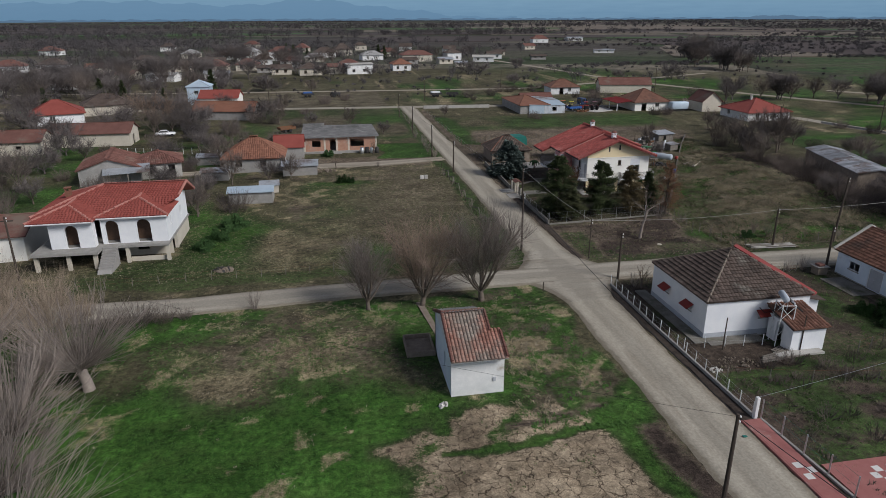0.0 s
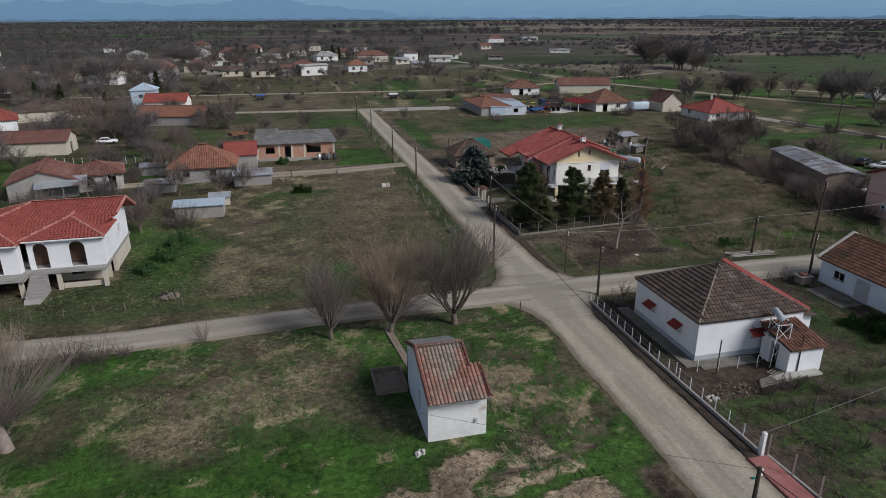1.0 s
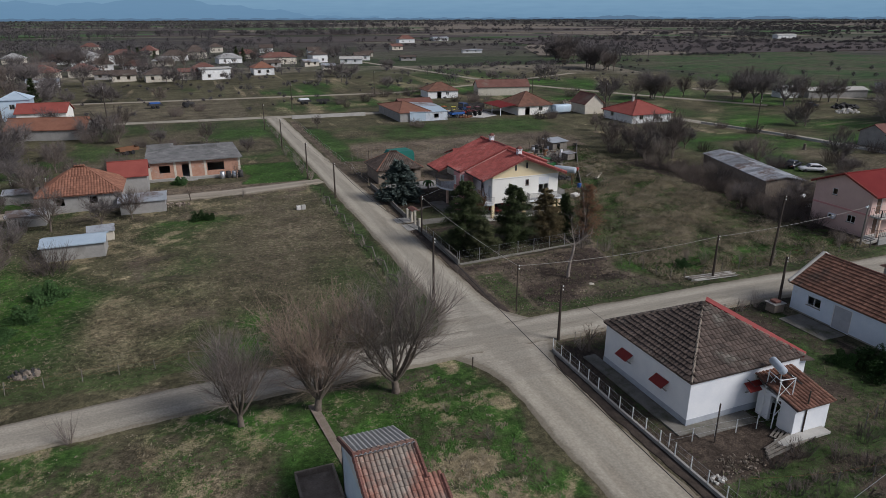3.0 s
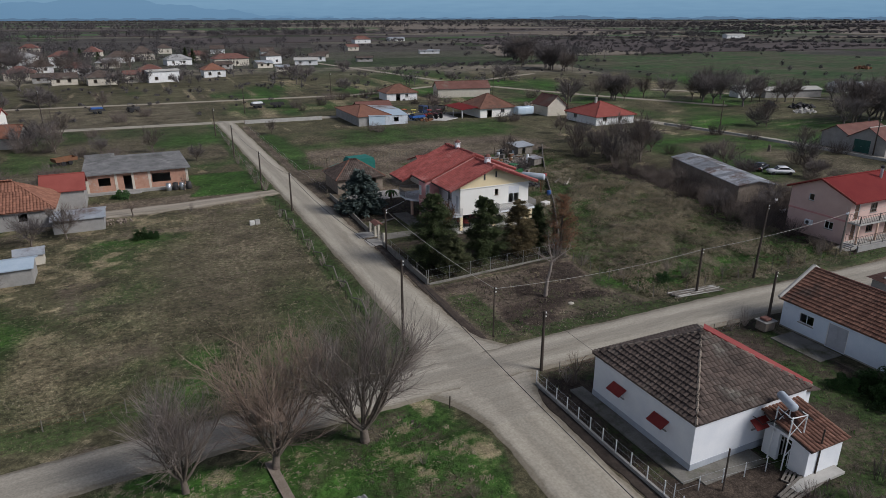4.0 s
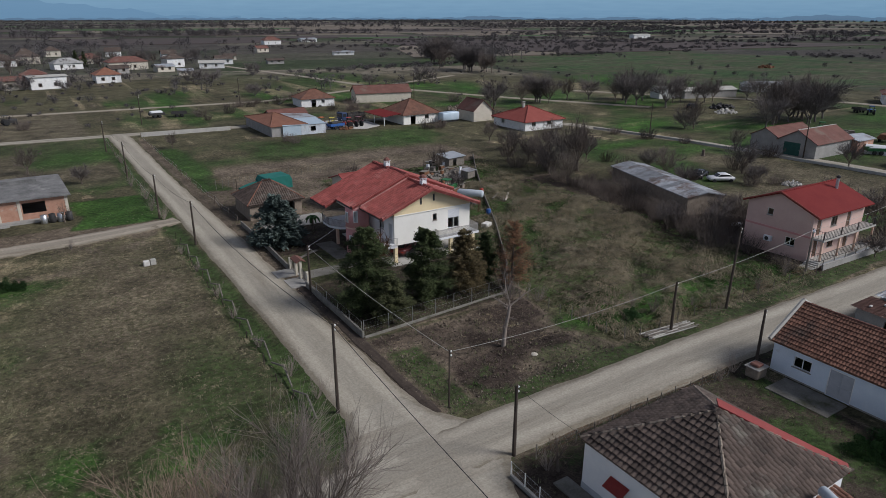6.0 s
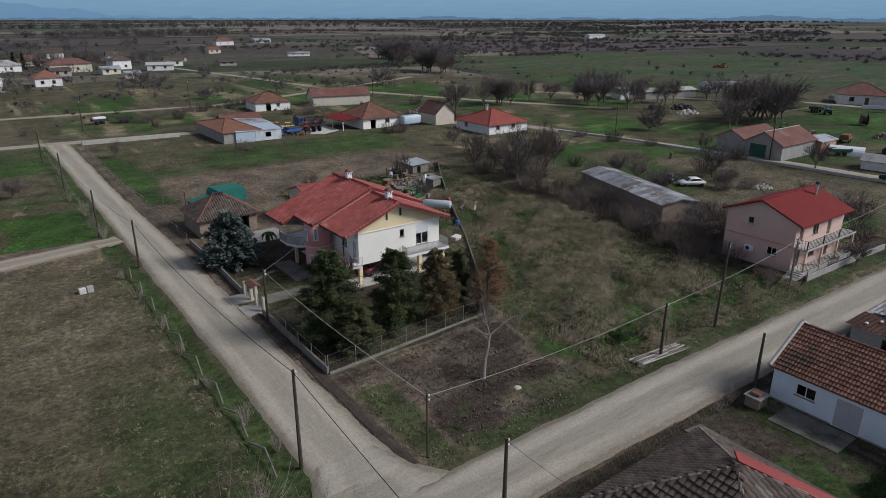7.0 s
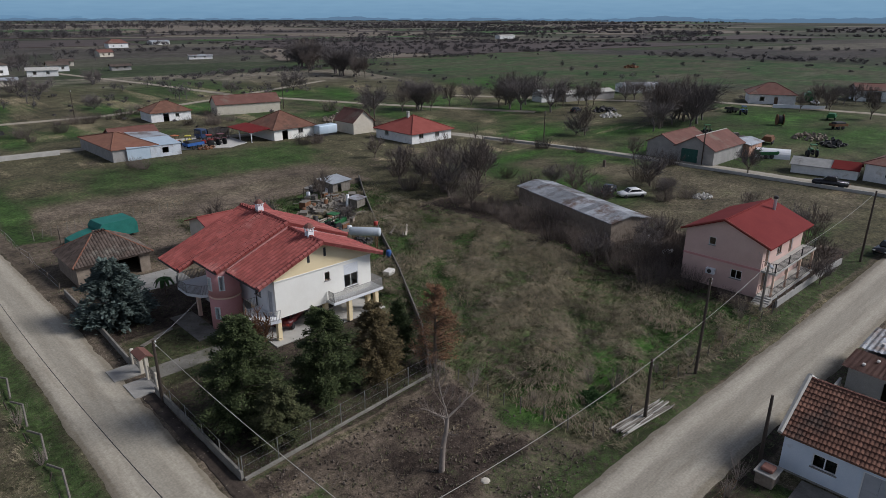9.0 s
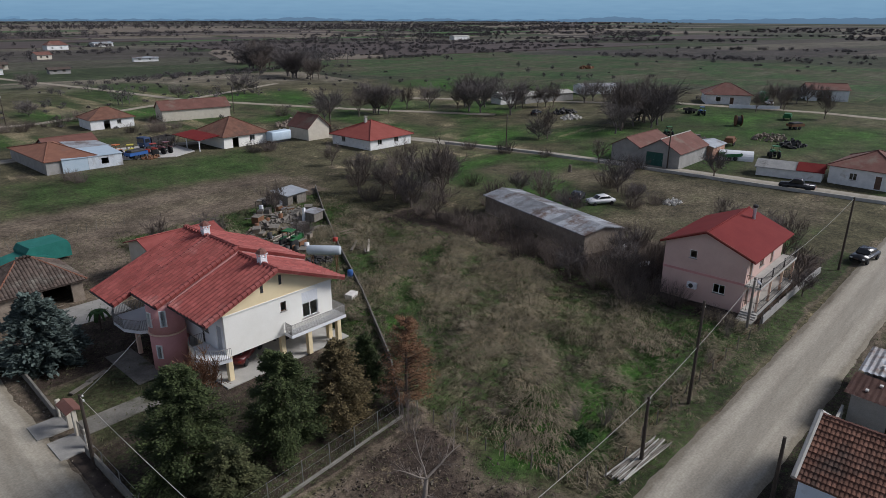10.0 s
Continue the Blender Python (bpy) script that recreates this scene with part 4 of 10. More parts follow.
def ridge_line(pts, r=0.09):
    bm = bmesh.new()
    a, b = Vector(pts[0]), Vector(pts[-1])
    n = max(1, int((b - a).length / 0.4))
    line, radii = [], []
    for i in range(n):
        line += [a.lerp(b, i / n), a.lerp(b, (i + 0.96) / n)]
        radii += [r * 1.15, r * 0.9]
    return tube(bm, line, radii, 6)


def side_frame(side, L, W):
    return {"s": (pose(-L / 2, -W / 2, 0), L), "e": (pose(L / 2, -W / 2, 0, 0, 0, 90), W), "n": (pose(L / 2, W / 2, 0, 0, 0, 180), L), "w": (pose(-L / 2, W / 2, 0, 0, 0, -90), W)}[side]


def wall_panel(bm, m, length, z0, z1, holes, thick=0.22, trim=0.0):
    """A wall along local x with its outside at y = 0, with openings cut through."""
    us = sorted({trim, length - trim, *[h[0] for h in holes], *[h[0] + h[2] for h in holes]})
    zs = sorted({z0, z1, *[h[1] for h in holes], *[h[1] + h[3] for h in holes]})
    for a, b in zip(us, us[1:]):
        for c, d in zip(zs, zs[1:]):
            mu, mz = (a + b) / 2, (c + d) / 2
            if a < trim or any(h[0] < mu < h[0] + h[2] and h[1] < mz < h[1] + h[3] for h in holes):
                continue
            box(bm, a, b, 0, thick, c, d, m)
    bmesh.ops.remove_doubles(bm, verts=bm.verts[:], dist=0.0005)


def window(parent, m, u, z, w, h, frame_mat, bars=1, sill=True, shutter=0.0, name="window"):
    base = new(name, finish(boxes((u - 0.06, u + w + 0.06, -0.07, 0.1, z - 0.06, z)) if sill else boxes((u, u + w, 0.02, 0.1, z, z + 0.04)), "sill", concrete if sill else frame_mat))
    base.parent = parent
    base.matrix_basis = m
    f = 0.06
    rows = [(u, u + f, 0.05, 0.11, z, z + h), (u + w - f, u + w, 0.05, 0.11, z, z + h), (u + f, u + w - f, 0.05, 0.11, z, z + f), (u + f, u + w - f, 0.05, 0.11, z + h - f, z + h)]
    for i in range(bars):
        c = u + w * (i + 1) / (bars + 1)
        rows.append((c - f / 2, c + f / 2, 0.05, 0.11, z + f, z + h - f))
    part("window_frame", boxes(*rows), frame_mat, base)
    pane = part("pane", boxes((u + 0.03, u + w - 0.03, 0.075, 0.085, z + 0.03, z + h - 0.03)), glass, base)
    pane.visible_shadow = False
    if shutter:
        bm = bmesh.new()
        n = int(shutter / 0.09)
        for i in range(n):
            box(bm, u, u + w, 0.0, 0.045, z + h - (i + 1) * shutter / n + 0.008, z + h - i * shutter / n)
        tagged(part("roller_shutter", bm, shutter_white, base), kind="stuff")
    return base


def door(parent, m, u, z, w, h, mat, leafs=1):
    rows = [(u, u + 0.06, 0.02, 0.14, z, z + h), (u + w - 0.06, u + w, 0.02, 0.14, z, z + h), (u + 0.06, u + w - 0.06, 0.02, 0.14, z + h - 0.06, z + h)]
    base = new("door", finish(boxes(*rows), "door_frame", frame_white if mat is not green_door else green_door))
    base.parent = parent
    base.matrix_basis = m
    for i in range(leafs):
        a = u + 0.06 + i * (w - 0.12) / leafs
        b = a + (w - 0.12) / leafs - 0.01
        part("door_leaf", boxes((a, b, 0.06, 0.11, z, z + h - 0.06), (a + 0.1, b - 0.1, 0.045, 0.06, z + 0.15, z + h * 0.45), (a + 0.1, b - 0.1, 0.045, 0.06, z + h * 0.52, z + h - 0.2)), mat, base)
        part("door_handle", boxes((b - 0.12, b - 0.04, 0.0, 0.045, z + h * 0.47, z + h * 0.49)), steel, base)
    return base


def chimney(parent, x, y, z, h, mat, s=0.5, pots=True):
    b = part("chimney", boxes((x - s / 2, x + s / 2, y - s / 2, y + s / 2, z, z + h)), mat, parent)
    if pots:
        part("chimney_cap", boxes((x - s * 0.62, x + s * 0.62, y - s * 0.62, y + s * 0.62, z + h + 0.3, z + h + 0.38), *[(x + a * s * 0.4 - 0.05, x + a * s * 0.4 + 0.05, y + c * s * 0.4 - 0.05, y + c * s * 0.4 + 0.05, z + h, z + h + 0.3) for a in (-1, 1) for c in (-1, 1)]), mat, b)
    return b


def house(name, label, x, y, turn, L, W, eave, ridge, wall, roof, kind="gable", over=0.4, openings=(), chimneys=(), plinth=None, tiles=None, z0=0.0, group="", category="house", gable_mat=None, ridge_cap=None, ridge_len=None, holder=None, south=None):
    """A house with its ridge along local x. openings: side, u, z, width, height, sort."""
    t = holder or thing(name, label, category, x, y, 0, turn, group)
    holes = {s: [] for s in "senw"}
    for o in openings:
        holes[o[0]].append(o[1:5])
    for s in "senw":
        m, length = side_frame(s, L, W)
        bm = bmesh.new()
        wall_panel(bm, m, length, z0, eave, holes[s], trim=0.0 if s in "sn" else 0.22)
        part("wall", bm, wall, t)
        if plinth:
            bp = bmesh.new()
            ph = [(h[0], z0 - 1, h[2], 3) for h in holes[s] if h[1] < z0 + 0.3]
            us = sorted({-0.02, length + 0.02, *[q for h in ph for q in (h[0], h[0] + h[2])]})
            for a, b in zip(us, us[1:]):
                if not any(h[0] < (a + b) / 2 < h[0] + h[2] for h in ph):
                    box(bp, a, b, -0.025, 0.0, z0, z0 + plinth[0], m)
            part("plinth", bp, plinth[1], t)
    rise = ridge - eave
    for o in openings:
        s, u, z, w, h, sort = o[:6]
        m, length = side_frame(s, L, W)
        if sort == "window":
            window(t, m, u, z, w, h, frame_white, 1 if w > 0.7 else 0)
        elif sort == "brown":
            window(t, m, u, z, w, h, frame_brown, 1 if w > 0.7 else 0)
        elif sort == "shutter":
            window(t, m, u, z, w, h, frame_white, 1, shutter=h)
        elif sort == "door":
            door(t, m, u, z, w, h, grey_door, 2 if w > 1.2 else 1)
        elif sort == "green":
            door(t, m, u, z, w, h, green_door, 2)
        elif sort == "brown_door":
            door(t, m, u, z, w, h, frame_brown, 1)
    hx, hy = L / 2 + over, W / 2 + over
    drop = over * rise / (W / 2)
    e = eave - drop + 0.06
    r = ridge + 0.06
    if kind == "hip":
        k = (ridge_len if ridge_len is not None else max(0.02, L - W)) / 2
        faces = [[(-hx, -hy, e), (hx, -hy, e), (k, 0, r), (-k, 0, r)], [(hx, hy, e), (-hx, hy, e), (-k, 0, r), (k, 0, r)], [(hx, -hy, e), (hx, hy, e), (k, 0, r)], [(-hx, hy, e), (-hx, -hy, e), (-k, 0, r)]]
        lines = [[(-k, 0, r + 0.03), (k, 0, r + 0.03)]] + [[(sx * hx, sy * hy, e + 0.03), (sx * k, 0, r + 0.03)] for sx in (-1, 1) for sy in (-1, 1)]
        if k < 0.2:
            lines = lines[1:]
    else:
        ss = over if south is None else south
        ys, es = W / 2 + ss, eave - ss * rise / (W / 2) + 0.06
        faces = [[(-hx, -ys, es), (hx, -ys, es), (hx, 0, r), (-hx, 0, r)], [(hx, hy, e), (-hx, hy, e), (-hx, 0, r), (hx, 0, r)]]
        lines = [[(-hx, 0, r + 0.03), (hx, 0, r + 0.03)]]
        for sx in (-1, 1):
            bg = bmesh.new()
            a, b = sorted((sx * L / 2, sx * (L / 2 - 0.22)))
            v = [bg.verts.new(c) for c in ((a, -W / 2, eave), (a, W / 2, eave), (a, 0, ridge), (b, -W / 2, eave), (b, W / 2, eave), (b, 0, ridge))]
            for f in ((0, 2, 1), (3, 4, 5), (0, 1, 4, 3), (1, 2, 5, 4), (2, 0, 3, 5)):
                bg.faces.new([v[i] for i in f])
            bmesh.ops.recalc_face_normals(bg, faces=bg.faces[:])
            part("gable", bg, gable_mat or wall, t)
    rf = new("roof")
    rf.parent = t
    for f in faces:
        part("roof_slope", slab(f, 0.12), roof, rf)
    if tiles:
        tm = tile_mass(faces, *tiles)
        tagged(part("roof_tiles", tm, roof, rf), kind="stuff")
    if ridge_cap is not False:
        for ln in lines:
            part("ridge_cap", ridge_line(ln), ridge_cap or roof, rf)
    for c in chimneys:
        cx, cy, ch, cm = c[:4]
        zz = ridge - abs(cy) / (W / 2) * rise - 0.2
        chimney(t, cx, cy, zz, ch, cm)
    return t, faces, rf

# ---- the near houses ----
def prism(points, axis_from, axis_to, axis="y"):
    """A flat outline (pairs) pulled along one axis."""
    bm = bmesh.new()
    n = len(points)
    mk = (lambda a, b, c: (a, c, b)) if axis == "y" else (lambda a, b, c: (c, a, b)) if axis == "x" else (lambda a, b, c: (a, b, c))
    v0 = [bm.verts.new(mk(a, b, axis_from)) for a, b in points]
    v1 = [bm.verts.new(mk(a, b, axis_to)) for a, b in points]
    bm.faces.new(v0)
    bm.faces.new(v1[::-1])
    for i in range(n):
        bm.faces.new((v0[i], v1[i], v1[(i + 1) % n], v0[(i + 1) % n]))
    bmesh.ops.recalc_face_normals(bm, faces=bm.faces[:])
    return bm


def panel(m, length, z0, z1, holes=(), thick=0.22, trim=0.0):
    bm = bmesh.new()
    wall_panel(bm, m, length, z0, z1, list(holes), thick, trim)
    return bm


def railing(parent, pts, z0, h=0.9, gap=0.13, material=None, bar=0.012):
    """A steel railing along points: top and bottom rail, posts and upright bars."""
    material = material or steel
    p3 = [Vector((a, b, 0)) for a, b in pts]
    base = new("railing", finish(tube(bmesh.new(), [(q.x, q.y, z0 + h) for q in p3], 0.025, 6), "railing", material))
    base.parent = parent
    part("rail_foot", tube(bmesh.new(), [(q.x, q.y, z0 + 0.08) for q in p3], 0.018, 5), material, base)
    bm = bmesh.new()
    for a, b in zip(p3, p3[1:]):
        n = max(1, int((b - a).length / gap))
        for i in range(n + 1):
            q = a.lerp(b, i / n)
            box(bm, q.x - bar, q.x + bar, q.y - bar, q.y + bar, z0, z0 + h)
    tagged(part("bar_panel", bm, material, base), kind="stuff")
    return base


# hut with an old tiled roof in the meadow
hut = thing("hut", "small whitewashed hut with an old red tile roof", "hut", 9.15, 41.6)
hut_front = [(-2.05, -4.0, 3.05), (1.15, -4.0, 3.05), (1.15, 0.2, 4.75), (-2.05, 0.2, 4.75)]
hut_side = [(1.15, -4.0, 3.05), (1.9, -4.0, 3.05), (1.9, -1.75, 3.96), (1.15, -1.75, 3.96)]
hut_back = [(1.15, 3.7, 3.35), (-2.05, 3.7, 3.35), (-2.05, 0.2, 4.75), (1.15, 0.2, 4.75)]
part("front_wall", panel(pose(-1.95, -3.35, 0), 3.75, 0, 3.2, [(2.95, 1.0, 0.16, 0.24)]), worn_white, hut, "limewashed front wall with rain streaks")
part("meter_box", rounded(1.0, 1.2, -3.42, -3.33, 0.98, 1.28, 0.01), grey_door, hut)
# west wall bluer than the others: its shade is put into the colour
part("side_wall", panel(pose(-1.95, 3.4, 0, 0, 0, -90), 6.5, 0, 3.3, [(4.0, 1.0, 0.5, 1.2)]), blue_white, hut, "limewashed side wall with bluish shade in its colour")
part("rear_wall", panel(pose(1.8, -3.12, 0, 0, 0, 90), 1.47, 0, 3.3), worn_white, hut)
part("rear_wall", panel(pose(1.05, -1.65, 0, 0, 0, 90), 5.05, 0, 3.3), worn_white, hut)
part("rear_wall", panel(pose(1.05, 3.4, 0, 0, 0, 180), 3.0, 0, 3.3), worn_white, hut)
part("rear_wall", panel(pose(1.8, -1.65, 0, 0, 0, 180), 0.97, 0, 3.7), worn_white, hut)
for gx0 in (-1.95, 0.83):
    part("gable", prism([(-3.35, 3.14), (3.4, 3.3), (0.2, 4.6)], gx0, gx0 + 0.22, "x"), worn_white, hut)
hut_roof = new("roof")
hut_roof.parent = hut
for f in (hut_front, hut_side, hut_back):
    part("roof_slope", slab(f, 0.1), concrete, hut_roof)
for a, b in (((-2.05, 0.2, 4.82), (1.15, 0.2, 4.82)), ((-2.0, -4.0, 3.16), (-2.0, 0.2, 4.84)), ((1.12, -1.75, 4.06), (1.12, 0.2, 4.84)), ((1.85, -4.0, 3.16), (1.85, -1.75, 4.06)), ((-2.0, 3.7, 3.42), (-2.0, 0.2, 4.84))):
    part("ridge_cap", ridge_line([a, b], 0.12), old_tile_mass, hut_roof)
tagged(part("roof_tiles", tile_mass([hut_back], 0.24, 0.34), grey_roof, hut_roof, "pale lichen-grey tiles"), kind="stuff")
tank = thing("concrete_tank", "low open grey concrete tank beside the hut", "tank", 6.0, 45.7)
for r in ((-1.15, 1.1, -1.5, -1.38, 0, 0.45), (-1.15, 1.1, 1.38, 1.5, 0, 0.5), (-1.15, -1.03, -1.38, 1.38, 0, 0.45), (0.98, 1.1, -1.38, 1.38, 0, 0.45)):
    part("tank_wall", rounded(*r, 0.015), stone_wall, tank)
part("tank_floor", boxes((-1.03, 0.98, -1.38, 1.38, 0.0, 0.12)), stone_wall, tank, "muddy tank floor")
path = part("slab_path", boxes((-0.28, 0.28, -4.5, 4.0, 0, 0.06)), stone_wall)
path.matrix_basis = pose(7.6, 50.3, 0.02, 0, 0, 6)
tagged(path, "narrow grey concrete path behind the hut", "path", kind="structure")

# white house with the dark hipped roof
hip_house, hip_faces, hip_roof = house("hip_roofed_house", "white house with grey plinth and weathered brown hipped tile roof", 33.6, 47.5, 0, 9.2, 9.0, 3.38, 5.95, white_wall, brown_tile, "hip", 0.18,
    [("w", 2.2, 1.5, 0.9, 0.8, "shutter"), ("w", 6.0, 1.5, 0.9, 0.8, "shutter"), ("s", 4.75, 1.5, 0.8, 0.8, "shutter")], plinth=(0.5, grey_plinth), ridge_cap=stone_wall)
for m_side, u in (("w", 2.65), ("w", 6.45), ("s", 5.1)):
    mm, ln = side_frame(m_side, 9.2, 9.0)
    aw = part("awning", slab([(u - 0.64, -0.62, 1.88), (u + 0.64, -0.62, 1.88), (u + 0.64, -0.02, 2.24), (u - 0.64, -0.02, 2.24)], 0.05), red_shutter, hip_house, "dark red awning over the window")
    aw.matrix_basis = mm
ac = part("air_conditioner", rounded(36.0 - 33.6, 36.8 - 33.6, -4.85, -4.53, 0.5, 1.05, 0.03), plastic_white, hip_house, "white air conditioner unit on the wall")
stained_slab = surface("stained_mossy_slab", (0.12, 0.112, 0.095), (0.235, 0.22, 0.19), 0.9, 0.95, 0.3, 9, stain=(0.085, 0.085, 0.05), stain_at=0.54)
part("apron", boxes((-5.7, -4.63, -5.2, 5.6, 0.0, 0.1), (-4.63, 0.2, -5.8, -4.53, 0.0, 0.09)), stained_slab, hip_house, "stained grey concrete apron")
annex = thing("annex", "low white lean-to with a brown tile roof", "annex", 35.6, 41.35)
part("wall", panel(pose(-1.15, -1.6, 0), 2.9, 0, 2.0), white_wall, annex)
part("wall", panel(pose(-1.15, 1.5, 0, 0, 0, -90), 3.1, 0, 2.05, [(1.2, 0, 0.8, 1.85)], trim=0.22), white_wall, annex)
part("wall", panel(pose(1.75, -1.6, 0, 0, 0, 90), 3.1, 0, 2.05, trim=0.22), white_wall, annex)
an_poly = [(-1.35, -1.85, 2.05), (1.95, -1.85, 2.05), (1.95, 1.42, 2.7), (-1.35, 1.42, 2.7)]
an_roof = part("roof", slab(an_poly, 0.1), brown_tile, annex)
tagged(part("roof_tiles", tile_mass([an_poly], 0.3, 0.36), farm_tile, an_roof, "dull red-brown tiles"), kind="stuff")
part("step", boxes((-2.6, 1.4, -2.3, -1.62, 0, 0.16)), light_concrete, annex)
# solar water heater on its stand beside the lean-to
plastic_blue_grey = surface("blue_grey_enamel", (0.40, 0.44, 0.48), (0.48, 0.52, 0.56), 3, 0.45, 0.05)
heater = thing("solar_heater", "solar water heater with a pale tank on a white stand", "water heater", 34.5, 41.4)
for x, y in ((-0.55, -0.55), (0.55, -0.7), (-0.3, 0.6), (0.75, 0.45)):
    part("leg", rod([(x, y, 0), (x * 0.9 + 0.1, y, 3.55)], 0.04), frame_white, heater)
for x, y, u, v in ((-0.55, -0.55, 0.55, -0.7), (-0.3, 0.6, 0.75, 0.45)):
    for z in (0.9, 2.2):
        part("brace", rod([(x, y, z), (u, v, z + 1.2)], 0.025), frame_white, heater)
        part("brace", rod([(u, v, z), (x, y, z + 1.2)], 0.025), frame_white, heater)
for x, y, u, v in ((-0.5, -0.55, -0.2, 0.6), (0.6, -0.7, 0.78, 0.45), (-0.5, -0.55, 0.6, -0.7)):
    part("cross_bar", rod([(x, y, 3.5), (u, v, 3.5)], 0.03), frame_white, heater)
part("tank", lathe([(0.02, -0.8), (0.2, -0.77), (0.26, -0.7), (0.26, 0.7), (0.2, 0.77), (0.02, 0.8)], 18), plastic_blue_grey, heater, "pale blue-grey tank", True).matrix_basis = pose(0.3, 0.45, 3.85, 0, 0, 68) @ pose(0, 0, 0, 0, 90, 0)
part("collector", boxes((-0.75, 0.75, -0.6, 0.6, -0.04, 0.04)), dark_metal, heater, "dark flat collector panel").matrix_basis = pose(1.0, 0.1, 3.35, 0, 0, -22) @ pose(0, 0, 0, 0, 38, 0)
part("collector_glass", boxes((-0.68, 0.68, -0.54, 0.54, 0.045, 0.05)), glass, heater).matrix_basis = pose(1.0, 0.1, 3.35, 0, 0, -22) @ pose(0, 0, 0, 0, 38, 0)
part("hose", tube(bmesh.new(), [(0.2, 0.1, 3.5), (-0.3, 0.6, 2.6), (-0.7, 1.0, 2.2), (-0.9, 1.4, 2.5), (-0.8, 1.6, 2.4)], 0.03, 6), rubber, heater)
rear = thing("rear_wing", "rear wing with red sheet roof beside the hipped house", "annex")
part("wall", panel(pose(38.2, 43.6, 0), 1.4, 0, 2.5), white_wall, rear)
part("wall", panel(pose(39.6, 43.6, 0, 0, 0, 90), 9.0, 0, 2.5, [(2, 0.9, 1.0, 1.0), (5, 0, 0.9, 2.0)], trim=0.22), white_wall, rear)
part("wall", panel(pose(39.6, 52.6, 0, 0, 0, 180), 1.4, 0, 2.5), white_wall, rear)
part("roof", slab([(38.2, 43.2, 2.85), (39.9, 43.2, 2.55), (39.9, 53.0, 2.55), (38.2, 53.0, 2.85)], 0.1), brown_tile, rear)
red_cap = surface("faded_red_sheet", (0.22, 0.040, 0.036), (0.29, 0.062, 0.054), 0.6, 0.75, 0.1, 8)
part("verge", slab([(38.95, 43.2, 3.3), (38.2, 42.75, 3.38), (33.72, 47.55, 6.2), (34.4, 48.15, 6.12)], 0.14), red_cap, rear, "red sheet capping along the hip")

# white farmhouse by the cross road; it runs north-south
farm, farm_faces, farm_roof = house("farmhouse", "white low farmhouse with worn brown tile roof", 53.5, 46.3, 90, 15.4, 6.6, 2.65, 4.6, blue_white, farm_tile, "gable", 0.3,
    [("n", 1.6, 1.05, 1.3, 0.85, "window"), ("n", 4.1, 0.05, 1.7, 2.05, "door"), ("n", 9, 1.05, 1.2, 0.85, "window")], tiles=(0.22, 0.36, 0.55, 0.07), ridge_cap=old_tile_mass, plinth=(0.12, concrete))
part("verge", tube(bmesh.new(), [(7.9, 3.7, 2.6), (7.9, 0, 4.8)], 0.16, 6), light_concrete, farm_roof, "pale mortar verge")
part("verge", tube(bmesh.new(), [(7.9, -3.7, 2.6), (7.9, 0, 4.8)], 0.16, 6), light_concrete, farm_roof, "pale mortar verge")
yard = part("yard_slab", boxes((47.4, 49.9, 48.2, 52.6, 0.0, 0.08)), stained_slab)
tagged(yard, "cracked grey concrete yard in front of the farmhouse", "pavement", kind="structure")
well = thing("oven", "low masonry oven with a reddish clay top", "oven", 48.4, 54.0)
part("base", rounded(-0.6, 0.6, -0.5, 0.5, 0, 0.8, 0.06), stone_wall, well)
part("slab", rounded(-0.7, 0.7, -0.6, 0.6, 0.8, 0.88, 0.03), concrete, well)
part("top", rounded(-0.4, 0.3, -0.35, 0.35, 0.88, 1.1, 0.08, 2), old_tile_mass, well, "reddish clay top")
# dark outbuilding behind the farmhouse
block_shed = thing("outbuilding", "grey block outbuilding with patched rusty sheet roof", "shed")
part("wall", panel(pose(61.7, 49.6, 0), 7.6, 0, 2.2), block_wall, block_shed)
part("wall", panel(pose(69.3, 49.6, 0, 0, 0, 90), 4.3, 0, 2.2, trim=0.22), block_wall, block_shed)
part("wall", panel(pose(69.3, 53.9, 0, 0, 0, 180), 7.6, 0, 2.2), block_wall, block_shed)
part("wall", panel(pose(61.7, 53.9, 0, 0, 0, -90), 4.3, 0, 2.2, [(2.2, 0, 1.0, 1.9)], trim=0.22), block_wall, block_shed)
rust_sheet = surface("rust_red_sheet", (0.085, 0.042, 0.034), (0.155, 0.085, 0.066), 0.9, 0.8, 0.2, 9, stain=(0.26, 0.20, 0.17), stain_at=0.6)


def ribbed(x0, x1, y0, y1, z0, z1, pitch=0.16, deep=0.04):
    """A corrugated sheet, ribs along x, rising from z0 at y0 to z1 at y1."""
    bm_ = bmesh.new()
    n_ = max(4, int((y1 - y0) / pitch) * 2)
    rows_ = []
    for k_ in range(n_ + 1):
        f_ = k_ / n_
        z_ = z0 + (z1 - z0) * f_ + (deep if k_ % 2 else 0)
        rows_.append((bm_.verts.new((x0, y0 + (y1 - y0) * f_, z_)), bm_.verts.new((x1, y0 + (y1 - y0) * f_, z_))))
    for a_, b_ in zip(rows_, rows_[1:]):
        bm_.faces.new((a_[0], a_[1], b_[1], b_[0]))
    bmesh.ops.solidify(bm_, geom=bm_.faces[:], thickness=0.02)
    return bm_


